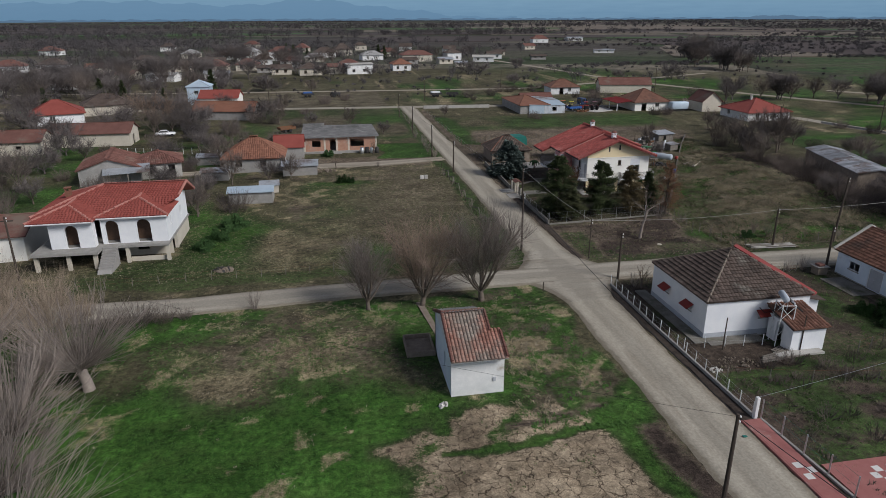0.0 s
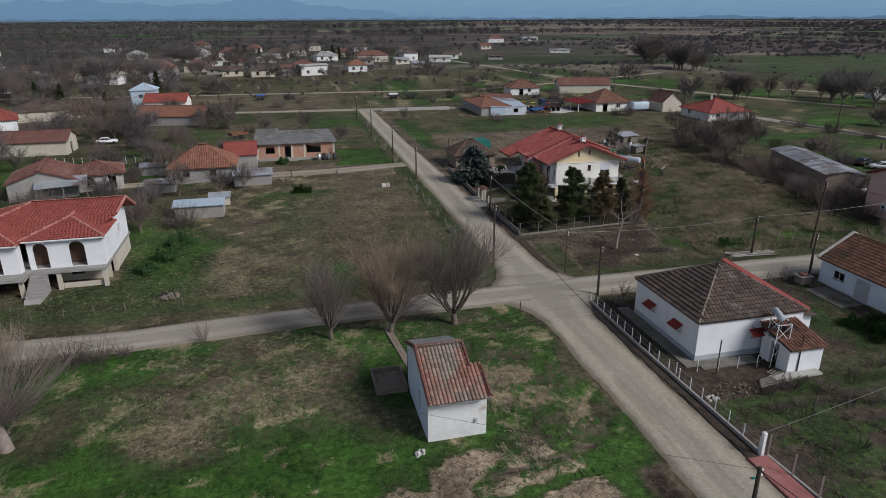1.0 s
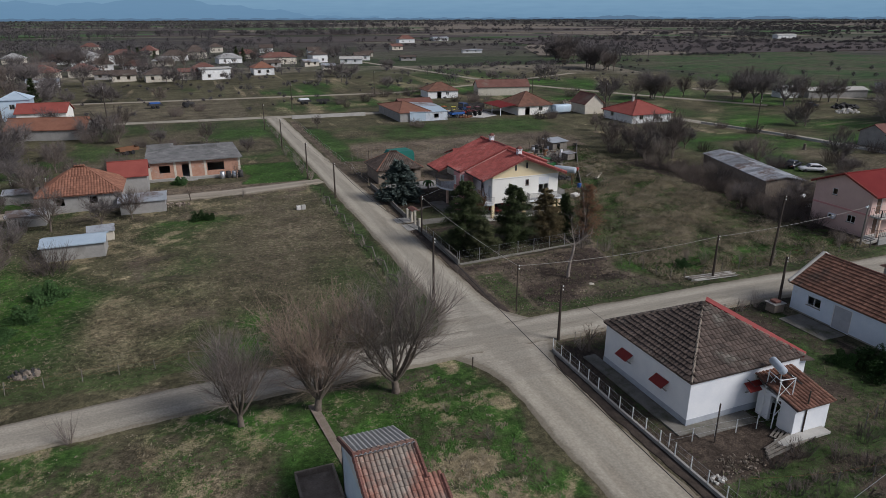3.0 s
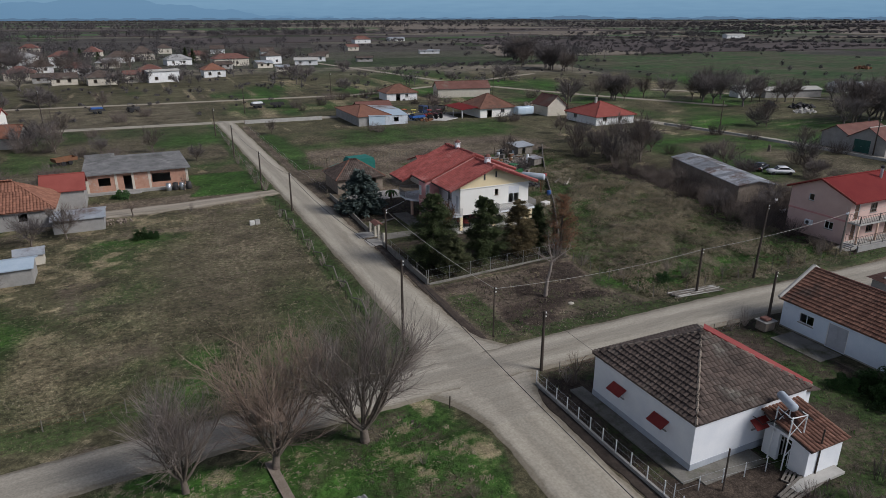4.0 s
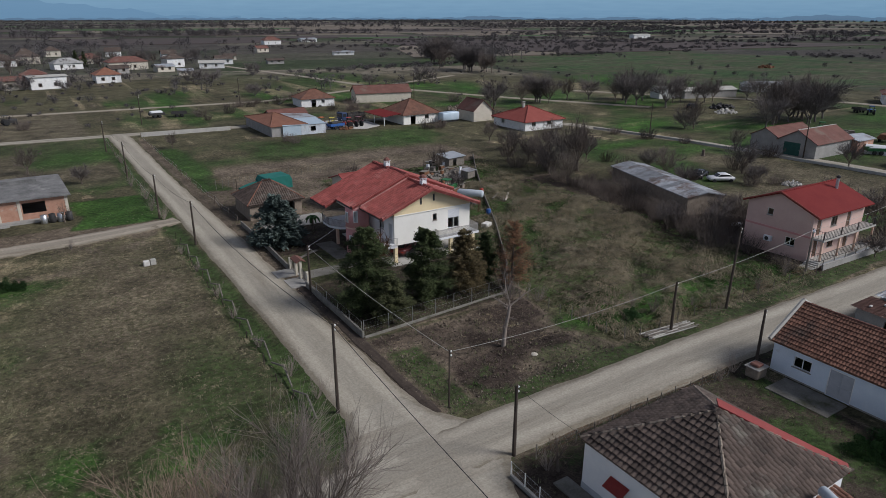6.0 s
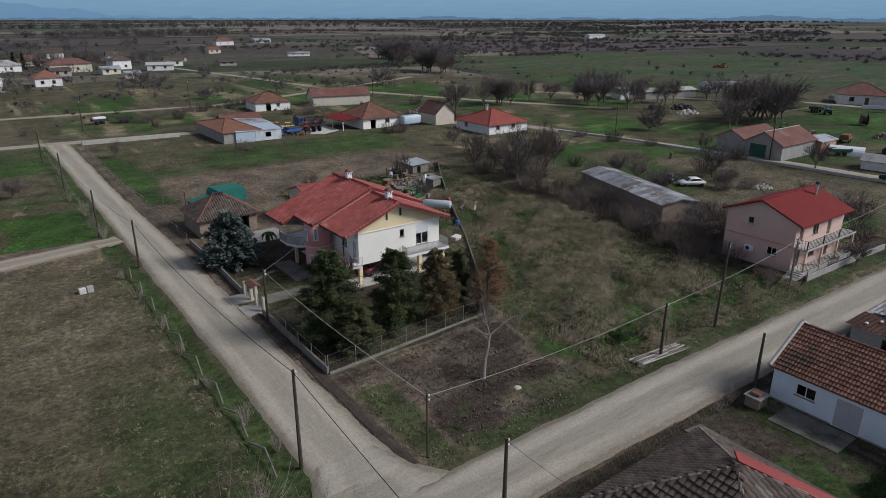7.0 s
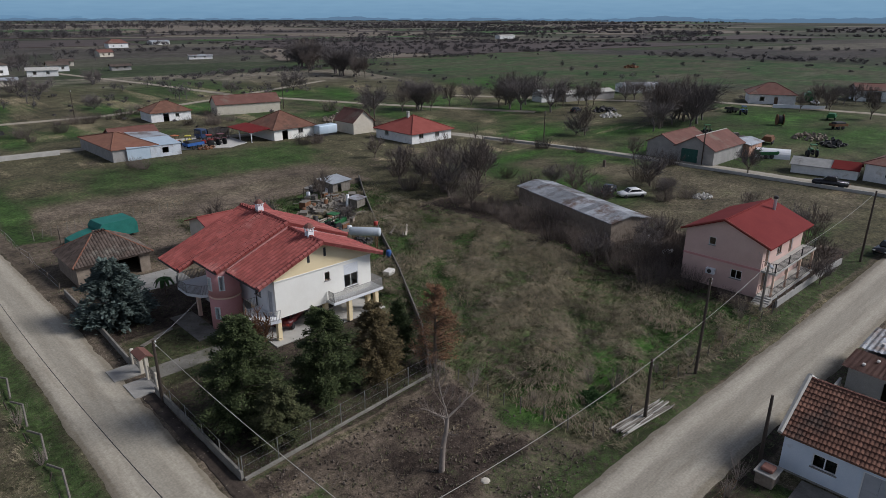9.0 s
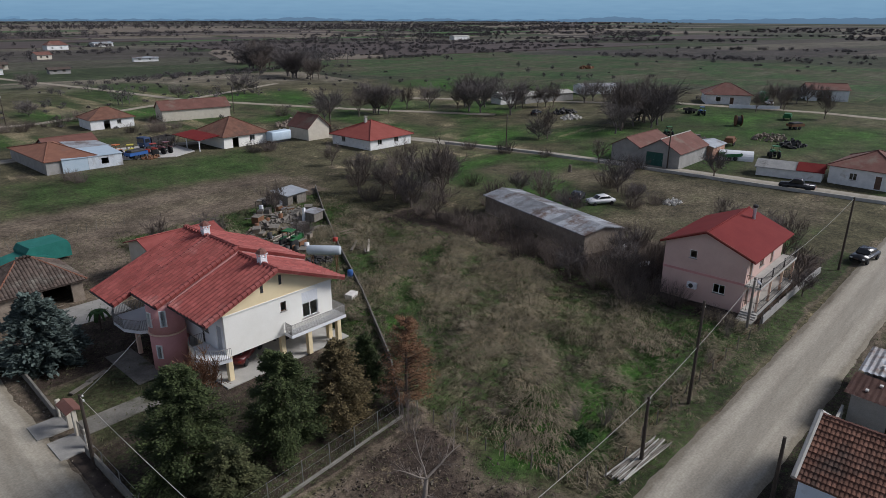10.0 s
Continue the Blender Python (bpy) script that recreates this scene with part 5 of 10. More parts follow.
part("roof_sheet", ribbed(61.3, 64.8, 51.9, 54.3, 2.3, 2.42, 0.3, 0.03), rust_sheet, block_shed, "flat rust-red roof sheet")
part("roof_sheet", ribbed(61.3, 65.2, 49.4, 51.85, 2.38, 2.3, 0.3, 0.03), rust_sheet, block_shed, "flat rust-red roof sheet")
part("roof_sheet", ribbed(64.9, 69.6, 51.6, 54.2, 2.55, 2.5, 0.34, 0.07), tin, block_shed, "pale corrugated roof sheet")
part("roof_sheet", ribbed(65.3, 69.6, 49.3, 51.5, 2.5, 2.45, 0.34, 0.07), old_tin, block_shed, "dull corrugated roof sheet")
for x_, y_ in ((62.4, 53.2), (63.6, 52.6), (66.4, 53.0), (67.8, 50.6), (63.0, 50.4)):
    part("weight_stone", rounded(x_ - 0.14, x_ + 0.14, y_ - 0.1, y_ + 0.1, 2.42 if x_ < 65 else 2.58, 2.56 if x_ < 65 else 2.72, 0.03), plaster_bits, block_shed, "pale stone weighing the sheet down")
for a_, b_ in (((57.2, 54.1), (61.6, 54.2)),):
    yard_wall = part("yard_wall", rounded(0, math.hypot(b_[0] - a_[0], b_[1] - a_[1]), -0.08, 0.08, 0, 1.35, 0.02), light_concrete)
    yard_wall.matrix_basis = pose(a_[0], a_[1], 0, 0, 0, math.degrees(math.atan2(b_[1] - a_[1], b_[0] - a_[0])))
    tagged(yard_wall, "pale rendered yard wall beside the farmhouse", "wall", kind="structure")
house("shed", "small dark shed with a rusty sheet roof", 60.2, 45.5, 0, 5.0, 4.0, 2.5, 3.0, block_wall, tin, "gable", 0.25, category="shed")

# two-storey pink house
pink, pink_faces, pink_roof = house("pink_house", "two-storey dull pink house with a bright red roof", 79.5, 68.8, 0, 10.4, 7.6, 5.45, 7.0, pink_wall, sheet_red, "gable", 0.45,
    [("w", 2.4, 4.2, 0.7, 0.8, "window"), ("w", 4.9, 1.4, 1.1, 0.9, "window"), ("s", 0.8, 2.95, 0.9, 2.0, "brown_door"), ("s", 3.6, 3.5, 1.2, 1.1, "brown"), ("s", 6.8, 2.95, 0.9, 2.0, "brown_door"), ("s", 0.8, 0.5, 0.9, 2.0, "brown_door"), ("s", 3.6, 1.1, 1.2, 1.1, "brown"), ("s", 7.0, 0.5, 0.9, 2.0, "brown_door")], south=0.75)
part("south_facing", boxes((-5.2, 5.2, -3.83, -3.8, 0, 0.45)), grey_plinth, pink)
part("string_course", boxes((-5.26, -5.2, -3.8, 3.8, 2.75, 2.95)), rose_wall, pink, "moulded band between the storeys")
for nm, z in (("balcony", 2.72), ("terrace", 0.32)):
    b = part(nm, boxes((-5.2, 5.6, -5.2, -3.84, z, z + 0.18)), light_concrete, pink, "balcony slab with a railing" if z > 1 else "raised front terrace")
    railing(b, [(-5.15, -3.9), (-5.15, -5.15), (5.55, -5.15), (5.55, -3.9)], z + 0.18, 0.9, 0.3, dark_metal)
for x in (-5.0, -1.6, 1.8, 5.4):
    part("post", boxes((x - 0.09, x + 0.09, -5.1, -4.92, 0.5, 2.72)), peach_wall, pink)
    part("post", boxes((x - 0.05, x + 0.05, -5.1, -5.0, 2.9, 3.8)), dark_metal, pink)
part("terrace_base", boxes((-5.1, 5.5, -5.1, -3.84, 0, 0.32)), grey_plinth, pink)
st = part("stair", prism([(0, 0), (1.5, 0), (1.5, 0.5), (1.2, 0.5), (1.2, 0.38), (0.9, 0.38), (0.9, 0.25), (0.6, 0.25), (0.6, 0.13), (0.3, 0.13)][::-1], -0.7, 0.7), light_concrete, pink, "short concrete steps")
st.matrix_basis = pose(-6.75, -4.6, 0)
ac = part("air_conditioner", rounded(-5.55, -5.2, 0.3, 1.2, 1.3, 1.9, 0.03), plastic_white, pink, "white air conditioner unit")
part("fan_grille", lathe([(0.22, 0), (0.22, 0.02)], 16), dark_metal, ac).matrix_basis = pose(-5.57, 0.8, 1.6, 0, 90, 0)
part("flue", rod([(3.4, -1.2, 6.2), (3.4, -1.2, 7.7)], 0.16, 10), steel, pink, "steel chimney flue")
part("flue_cap", lathe([(0.16, 7.7), (0.24, 7.75), (0.24, 7.95), (0.1, 8.05)], 10), dark_metal, pink).matrix_basis = pose(3.4, -1.2, 0)
part("rake_trim", tube(bmesh.new(), [(-5.66, -4.55, 5.27), (-5.66, 0, 7.13)], 0.09, 6), bright_tile, pink_roof)
part("rake_trim", tube(bmesh.new(), [(-5.66, 4.2, 5.38), (-5.66, 0, 7.13)], 0.09, 6), bright_tile, pink_roof)

# ---- the yellow and cream house on columns ----
villa = thing("villa", "two-storey cream and yellow house on columns with red tile roofs", "house", 36.9, 88.4)
VL, VW = 9.6, 12.0
part("floor_slab", boxes((0, VL, 0, VW, 2.05, 2.25)), cream_wall, villa, "concrete floor slab of the raised storey")
part("ground_slab", boxes((-0.6, VL + 1.0, -0.7, VW + 0.4, 0, 0.09)), light_concrete, villa)
wall_s = part("south_wall", panel(pose(0, 0, 0), VL, 2.25, 5.35, [(4.75, 4.1, 0.5, 0.75), (6.7, 2.85, 1.5, 2.15)]), cream_wall, villa)
window(villa, pose(0, 0, 0), 4.75, 4.1, 0.5, 0.75, frame_brown, 0)
window(villa, pose(0, 0, 0), 6.7, 2.85, 1.5, 2.15, frame_white, 1, shutter=0.95)
wm = pose(0, VW, 0, 0, 0, -90)
part("west_wall", panel(wm, VW, 2.25, 5.35, [(8.6, 3.3, 1.0, 1.4), (10.7, 2.35, 0.8, 2.0), (1.6, 2.35, 1.4, 2.1)], trim=0.22), white_wall, villa)
window(villa, wm, 8.6, 3.3, 1.0, 1.4, frame_white, 1)
window(villa, wm, 1.6, 2.35, 1.4, 2.1, frame_white, 1, sill=False)
door(villa, wm, 10.7, 2.35, 0.8, 2.0, grey_door)
part("east_wall", panel(pose(VL, 0, 0, 0, 0, 90), VW, 2.25, 5.35, trim=0.22), cream_wall, villa)
part("north_wall", panel(pose(VL, VW, 0, 0, 0, 180), VL, 2.25, 5.35), cream_wall, villa)
for x, y in ((0.2, 0.2), (4.8, 0.25), (9.35, 0.25), (0.2, 4.2), (9.35, 4.2), (4.8, 4.2), (6.6, -0.75), (9.5, -0.75)):
    part("column", rounded(x - 0.19, x + 0.19, y - 0.19, y + 0.19, 0.09, 2.05, 0.015), yellow_wall, villa)
part("ground_floor_wall", panel(pose(0.3, 6.2, 0), VL - 0.6, 0.09, 2.05, [(1.0, 0.09, 0.9, 1.9), (4, 0.9, 1.4, 0.9)]), block_wall, villa)
part("ground_floor_wall", panel(pose(0.3, VW, 0, 0, 0, -90), 5.58, 0.09, 2.05), rose_wall, villa)
part("ground_floor_wall", panel(pose(VL - 0.3, 6.42, 0, 0, 0, 90), 5.58, 0.09, 2.05), cream_wall, villa)
# gable over the south wall
part("gable", prism([(-0.02, 5.35), (VL + 0.02, 5.35), (VL, 5.58), (4.25, 7.62), (0, 5.92)], -0.03, 0.25), yellow_wall, villa, "yellow gable")
for x, z in ((3.15, 6.15), (4.75, 6.35)):
    part("slit_vent", boxes((x, x + 0.22, -0.06, -0.03, z, z + 0.75)), dark_metal, villa, "narrow dark vent")
part("string_course", boxes((-0.05, VL + 0.05, -0.07, -0.03, 5.26, 5.36)), cream_wall, villa)
# three roof bands, stepped
K = 0.397
villa_roof = new("roof")
villa_roof.parent = villa
villa_faces = []
for y0, y1, zr, xw, xe in ((-0.85, 4.4, 7.85, -1.8, 10.35), (4.4, 8.6, 8.3, -2.7, 10.35), (8.6, 12.9, 8.22, -4.1, 10.6)):
    zw, ze = zr - K * (4.25 - xw), zr - K * (xe - 4.25)
    west = [(xw, y1, zw), (xw, y0, zw), (4.25, y0, zr), (4.25, y1, zr)]
    east = [(xe, y0, ze), (xe, y1, ze), (4.25, y1, zr), (4.25, y0, zr)]
    villa_faces += [west, east]
    for f in (west, east):
        part("roof_slope", slab(f, 0.16), red_tile, villa_roof)
    part("ridge_cap", ridge_line([(4.25, y0, zr + 0.08), (4.25, y1, zr + 0.1)], 0.17), red_tile, villa_roof)
    part("verge_tiles", ridge_line([(xw, y0 + 0.1, zw + 0.08), (4.25, y0 + 0.1, zr + 0.1)], 0.19), red_tile, villa_roof)
    part("verge_tiles", ridge_line([(xe, y0 + 0.1, ze + 0.08), (4.25, y0 + 0.1, zr + 0.1)], 0.19), red_tile, villa_roof)
    part("gutter", rod([(xw - 0.05, y0, zw - 0.06), (xw - 0.05, y1, zw - 0.06)], 0.07, 8), dark_metal, villa_roof)
part("step_wall", prism([(-1.7, 5.5), (10.3, 5.5), (10.3, 5.7), (4.25, 8.1), (-1.7, 5.7)], 4.36, 4.42), rose_wall, villa)
part("step_wall", prism([(-0.0, 5.35), (VL, 5.35), (VL, 6.0), (4.25, 8.1), (0.0, 6.4)], 11.8, 12.0), cream_wall, villa)
tagged(part("roof_tiles", tile_mass(villa_faces, 0.46, 0.42, 2.6, 0.02), red_tile, villa_roof), kind="stuff")
for y, b in ((1.3, 7.3), (9.6, 7.7)):
    c = chimney(villa, 4.35, y, b, 1.0, white_wall, 0.55)
    part("chimney_hood", lathe([(0.45, b + 1.38), (0.3, b + 1.6), (0.05, b + 1.75)], 8), old_tile_mass, c).matrix_basis = pose(4.35, y, 0)
# round stair tower
tower = part("stair_tower", lathe([(1.3, 0), (1.3, 3.0)], 36), rose_wall, villa, "round rose-coloured stair tower", True)
tower.matrix_basis = pose(-1.55, 5.75, 0)
part("upper_drum", lathe([(1.3, 3.0), (1.3, 5.42)], 36), rose_wall, tower, "", True)
part("string_course", lathe([(1.3, 3.0), (1.36, 3.02), (1.36, 3.12), (1.3, 3.14)], 36), peach_wall, tower, "pale moulded ring")
for a, z, h in ((188, 3.7, 1.2), (238, 3.8, 1.3), (212, 1.2, 1.1)):
    w = part("slit_window", boxes((-0.24, 0.24, -0.05, 0.03, z, z + h)), frame_white, tower, "narrow white-framed window")
    w.matrix_basis = pose(1.3 * math.cos(radians(a)), 1.3 * math.sin(radians(a)), 0, 0, 0, a + 90)
    q = part("pane", boxes((-0.14, 0.14, -0.06, -0.05, z + 0.08, z + h - 0.08)), glass, w)
# balconies
sw = [(-0.05, 3.0), (-1.3, 3.0), (-1.75, 2.2), (-1.85, 1.2), (-1.6, 0.2), (-1.0, -0.5), (-0.05, -0.75)]
b1 = part("balcony", slab([(x, y, 2.3) for x, y in sw], 0.24), white_wall, villa, "rounded white corner balcony")
railing(b1, sw, 2.3, 0.85, 0.12, block_wall)
se = [(4.9, -0.05), (4.9, -1.0), (10.2, -1.0), (10.2, 0.9), (9.65, 0.9), (9.65, -0.05)]
b2 = part("balcony", slab([(x, y, 2.3) for x, y in se], 0.24), white_wall, villa, "long white front balcony")
railing(b2, [(4.95, -0.1), (4.95, -0.95), (10.15, -0.95), (10.15, 0.85)], 2.3, 0.85, 0.07, block_wall)
nw = [(-0.05, 12.6), (-2.8, 12.6), (-3.3, 11.6), (-3.3, 9.6), (-2.6, 8.3), (-1.4, 7.6), (-0.05, 7.6)]
b3 = part("balcony", slab([(x, y, 2.35) for x, y in nw], 0.26), white_wall, villa, "angular white side balcony")
railing(b3, nw, 2.35, 0.85, 0.12, block_wall)
part("downpipe", rod([(0.0, 3.2, 2.3), (0.0, 3.2, 5.2), (-0.6, 3.2, 5.6)], 0.06), dark_metal, villa)
part("balcony_column", rounded(-2.6, -2.3, 9.2, 9.5, 0, 2.1, 0.015), peach_wall, villa)
# rear outhouse with a red roof
house("outhouse", "low outhouse with a pinkish red roof behind the house", 45.3, 112.2, 0, 7.6, 6.4, 3.5, 4.5, beige_wall, red_tile, "gable", 0.4, [("s", 1.0, 0.1, 0.9, 1.9, "hole"), ("w", 1.5, 1.0, 0.8, 0.8, "hole")], category="shed")
# old outbuilding by the road with a hipped tile roof
old, old_faces, old_roof = house("outbuilding", "old brown outbuilding with a weathered hipped tile roof", 32.0, 115.2, 0, 7.0, 6.6, 2.3, 4.2, stone_wall, brown_tile, "hip", 0.35, [("s", 3.6, 0.05, 2.4, 1.9, "hole"), ("s", 1.2, 0.9, 0.9, 0.8, "brown"), ("e", 2.0, 0.05, 1.0, 1.9, "brown_door")], tiles=(0.3, 0.38), ridge_cap=orange_tile, ridge_len=1.2)
# net tent
tent = thing("net_tent", "teal shade-net shelter on a low frame", "shelter", 35.0, 126.0, 0, 6)
part("cover", prism([(-0.6, 0.5), (-0.6, 1.7), (-0.2, 2.2), (3.6, 2.2), (3.9, 1.6), (3.9, 0.3)], -1.3, 1.9), teal_net, tent, "teal net cover over a hooped roof")
part("low_sheet", prism([(-3.6, 0.2), (-3.5, 0.8), (-2.0, 1.15), (-0.6, 1.3), (1.2, 1.2), (1.8, 0.3)], -2.2, -1.32), teal_net, tent, "sagging teal side net")
part("low_sheet", prism([(-3.6, 0.2), (-3.5, 0.8), (-2.0, 1.2), (-0.62, 1.4), (-0.62, 0.2)], -1.3, 1.5), teal_net, tent)
for x, y in ((-3.4, -2.0), (3.7, -1.1), (-3.4, 1.3), (3.7, 1.7), (-0.5, -1.2), (-0.5, 1.8)):
    part("post", rod([(x, y, 0), (x, y, 1.0)], 0.05), grey_wood, tent)

# ---- houses west of the road and beyond ----
# white house with arches and a red hipped roof, on a raised floor
arch = thing("arched_house", "white raised house with dark arches and red hipped tile roof", "house", -24.3, 75.6)
cap_tile = surface("pale_red_cap_tile", (0.36, 0.14, 0.11), (0.46, 0.22, 0.18), 0.8, 0.85, 0.1)
arch_roof = new("roof")
arch_roof.parent = arch
here = lambda pts: [(x + 24.3, y - 75.6, z) for x, y, z in pts]
arch_faces = [here(f) for f in (
    [(-31.7, 72, 5.0), (-19.5, 72, 5.0), (-17.2, 75, 5.96), (-16.8, 78, 6.92), (-25.7, 78, 6.92)],
    [(-16.8, 82, 5.0), (-31.7, 82, 5.0), (-25.7, 78, 6.92), (-16.8, 78, 6.92)],
    [(-31.7, 82, 5.0), (-31.7, 72, 5.0), (-25.7, 78, 6.92)],
    [(-25.0, 70.6, 5.0), (-17.6, 70.6, 5.0), (-21.3, 74.3, 6.18)],
    [(-17.6, 70.6, 5.0), (-17.6, 76.2, 5.0), (-21.3, 76.2, 6.18), (-21.3, 74.3, 6.18)],
    [(-25.0, 76.2, 5.0), (-25.0, 70.6, 5.0), (-21.3, 74.3, 6.18), (-21.3, 76.2, 6.18)],
    [(-31.3, 69.5, 5.0), (-24.8, 69.5, 5.0), (-28.05, 72.75, 6.04)],
    [(-24.8, 69.5, 5.0), (-24.8, 75.6, 5.0), (-28.05, 75.6, 6.04), (-28.05, 72.75, 6.04)],
    [(-31.3, 75.6, 5.0), (-31.3, 69.5, 5.0), (-28.05, 72.75, 6.04), (-28.05, 75.6, 6.04)])]
for f in arch_faces:
    part("roof_slope", slab(f, 0.12), bright_tile, arch_roof)
tagged(part("roof_tiles", tile_mass(arch_faces, 0.33, 0.4), bright_tile, arch_roof), kind="stuff")
for line in (((-25.7, 78, 6.98), (-16.8, 78, 6.98)), ((-31.7, 72, 5.06), (-25.7, 78, 6.98)), ((-31.7, 82, 5.06), (-25.7, 78, 6.98)), ((-17.6, 70.6, 5.06), (-21.3, 74.3, 6.24)), ((-25.0, 70.6, 5.06), (-21.3, 74.3, 6.24)), ((-21.3, 74.3, 6.24), (-21.3, 75.8, 6.24)), ((-31.3, 69.5, 5.06), (-28.05, 72.75, 6.1)), ((-24.8, 69.5, 5.06), (-28.05, 72.75, 6.1)), ((-28.05, 72.75, 6.1), (-28.05, 75.3, 6.1)), ((-16.8, 78, 6.98), (-16.85, 82, 5.06)), ((-16.8, 78, 6.98), (-17.2, 75, 6.02))):
    part("ridge_cap", ridge_line(here(line), 0.14), cap_tile, arch_roof)
for pts in (((-24.95, 70.62), (-17.65, 70.62)), ((-31.25, 69.52), (-24.85, 69.52)), ((-17.62, 70.7), (-17.62, 76.0))):
    part("fascia", tube(bmesh.new(), here([(x, y, 4.9) for x, y in pts]), 0.09, 6), frame_white, arch_roof)
# walls with arched recesses
part("wall", panel(pose(-24.6 + 24.3, 71.0 - 75.6, 0), 6.7, 2.0, 4.95, [(0.45, 2.02, 1.3, 2.55), (3.6, 2.02, 1.4, 2.55)]), white_wall, arch)
part("wall", panel(pose(-29.4 + 24.3, 70.1 - 75.6, 0), 4.3, 2.0, 4.95, [(1.55, 2.02, 1.25, 2.45)]), white_wall, arch)
part("wall", panel(pose(-25.1 + 24.3, 70.32 - 75.6, 0, 0, 0, 90), 0.68, 2.0, 4.95), white_wall, arch)
part("wall", panel(pose(-29.4 + 24.3, 81.4 - 75.6, 0, 0, 0, -90), 11.3, 2.0, 4.95, [(7.6, 2.02, 0.9, 2.1)], trim=0.22), white_wall, arch)
part("wall", panel(pose(-17.9 + 24.3, 71.0 - 75.6, 0, 0, 0, 90), 10.4, 2.0, 4.95, [(1.6, 3.3, 0.6, 1.0), (6.4, 2.9, 1.0, 1.2)], trim=0.22), white_wall, arch)
part("wall", panel(pose(-17.9 + 24.3, 81.4 - 75.6, 0, 0, 0, 180), 11.5, 2.0, 4.95), white_wall, arch)
part("gable", prism([(76.4 - 75.6, 4.95), (81.4 - 75.6, 4.95), (78 - 75.6, 6.72), (75.4 - 75.6, 5.9)], 6.15, 6.38, "x"), white_wall, arch)
for x, y, w, zt in ((-23.5, 71.0, 1.3, 4.57), (-20.3, 71.0, 1.4, 4.57), (-27.225, 70.1, 1.25, 4.47)):
    x, y = x + 24.3, y - 75.6
    zs = zt - w / 2
    for sg in (-1, 1):
        pts = [(x + sg * (w / 2 + 0.02), zt + 0.02), (x + sg * (w / 2 + 0.02), zs)] + [(x + sg * w / 2 * math.cos(q), zs + w / 2 * math.sin(q)) for q in np.linspace(0, math.pi / 2, 9)] + [(x, zt + 0.02)]
        part("arch", prism(pts, y + 0.01, y + 0.2), white_wall, arch, "white arch head over the recess")
    # brown panel and grey wall darken the recess, its shade put into their colours
    part("recess_door", boxes((x - w / 2 - 0.3, x + w / 2 - 0.35, y + 1.3, y + 1.4, 2.0, 4.6)), frame_brown, arch, "dark brown panel with the recess shade in its colour")
    part("recess_wall", boxes((x - w / 2 - 0.6, x + w / 2 + 0.6, y + 1.42, y + 1.5, 2.0, 4.8)), block_wall, arch, "grey recess wall with shade put into its colour")
part("floor_slab", boxes((-6.7, -0.1, -7.2, 6.0, 1.75, 2.0)), concrete, arch, "bare concrete terrace slab")
part("floor_slab", boxes((-0.1, 6.5, -5.5, 6.0, 1.752, 1.998)), concrete, arch, "bare concrete floor slab")
for x, y in ((-6.3, -6.7), (-3.2, -6.7), (-0.6, -6.7), (6.28, -5.2), (6.28, -1.0), (2.2, -5.2), (1.0, -5.2), (-6.3, -1), (-6.3, 4.7)):
    part("pillar", boxes((x - 0.18, x + 0.18, y - 0.18, y + 0.18, 0, 1.75)), beige_wall, arch)
part("basement_wall", panel(pose(1.6, -3.0, 0), 4.7, 0, 1.75, [(1, 0.6, 1.2, 0.8)]), beige_wall, arch)
part("basement_wall", panel(pose(6.4, -0.8, 0, 0, 0, 90), 6.5, 0, 1.75), beige_wall, arch)
part("basement_wall", panel(pose(-6.0, -1.0, 0), 7.0, 0, 1.75), block_wall, arch)
part("low_wall", boxes((2.4, 6.4, -5.0, -4.85, 0, 0.5)), beige_wall, arch)
part("stair", prism([(0, 0), (3.2, 0), (3.2, 1.95)] + [(3.2 - i * 0.32 - (0.32 if k else 0), 1.95 - i * 0.195) for i in range(9) for k in (0, 1)], -0.7, 0.7, "x"), block_wall, arch, "concrete front steps").matrix_basis = pose(0.65, -8.7, 0)
chimney(arch, -5.4, 2.4, 5.2, 1.2, orange_tile, 0.55)
house("cottage", "cream cottage with a dusty brown sheet roof", -37.9, 76.5, 4, 9.0, 8.0, 3.0, 4.2, cream_wall, old_tile_mass, "gable", 0.4, [("s", 5.5, 1.1, 1.0, 1.0, "window"), ("s", 2.0, 1.1, 1.0, 1.0, "window")])
# L-shaped old house
house("old_house", "old house of grey blocks with a red tile roof", -35.2, 112.0, 100, 9.5, 8.8, 2.6, 4.1, block_wall, old_tile_mass, "gable", 0.3, [], tiles=(0.36, 0.45))
house("old_house_wing", "pale grey wing of the old house with a red hipped roof", -28.6, 114.2, 12, 7.0, 7.0, 2.6, 3.9, light_concrete, old_tile_mass, "hip", 0.4, [("s", 5.0, 0.1, 1.0, 2.0, "hole"), ("e", 2, 1, 1.0, 1.1, "window"), ("s", 2.0, 1.1, 1.0, 1.0, "brown")], tiles=(0.36, 0.45))
lean = thing("lean_to", "lean-to of rusty corrugated sheet", "shed", -31.6, 107.3, 0, 12)
part("roof", slab([(-3.6, -1.8, 2.1), (3.2, -1.8, 2.2), (3.2, 1.6, 2.9), (-3.6, 1.6, 2.9)], 0.06), tin, lean)
for x in (-3.4, 0, 3.0):
    part("post", boxes((x - 0.07, x + 0.07, -1.7, -1.56, 0, 2.1)), grey_wood, lean)
part("wall", panel(pose(-3.4, 0.6, 0), 4.6, 0, 2.0), beige_wall, lean)
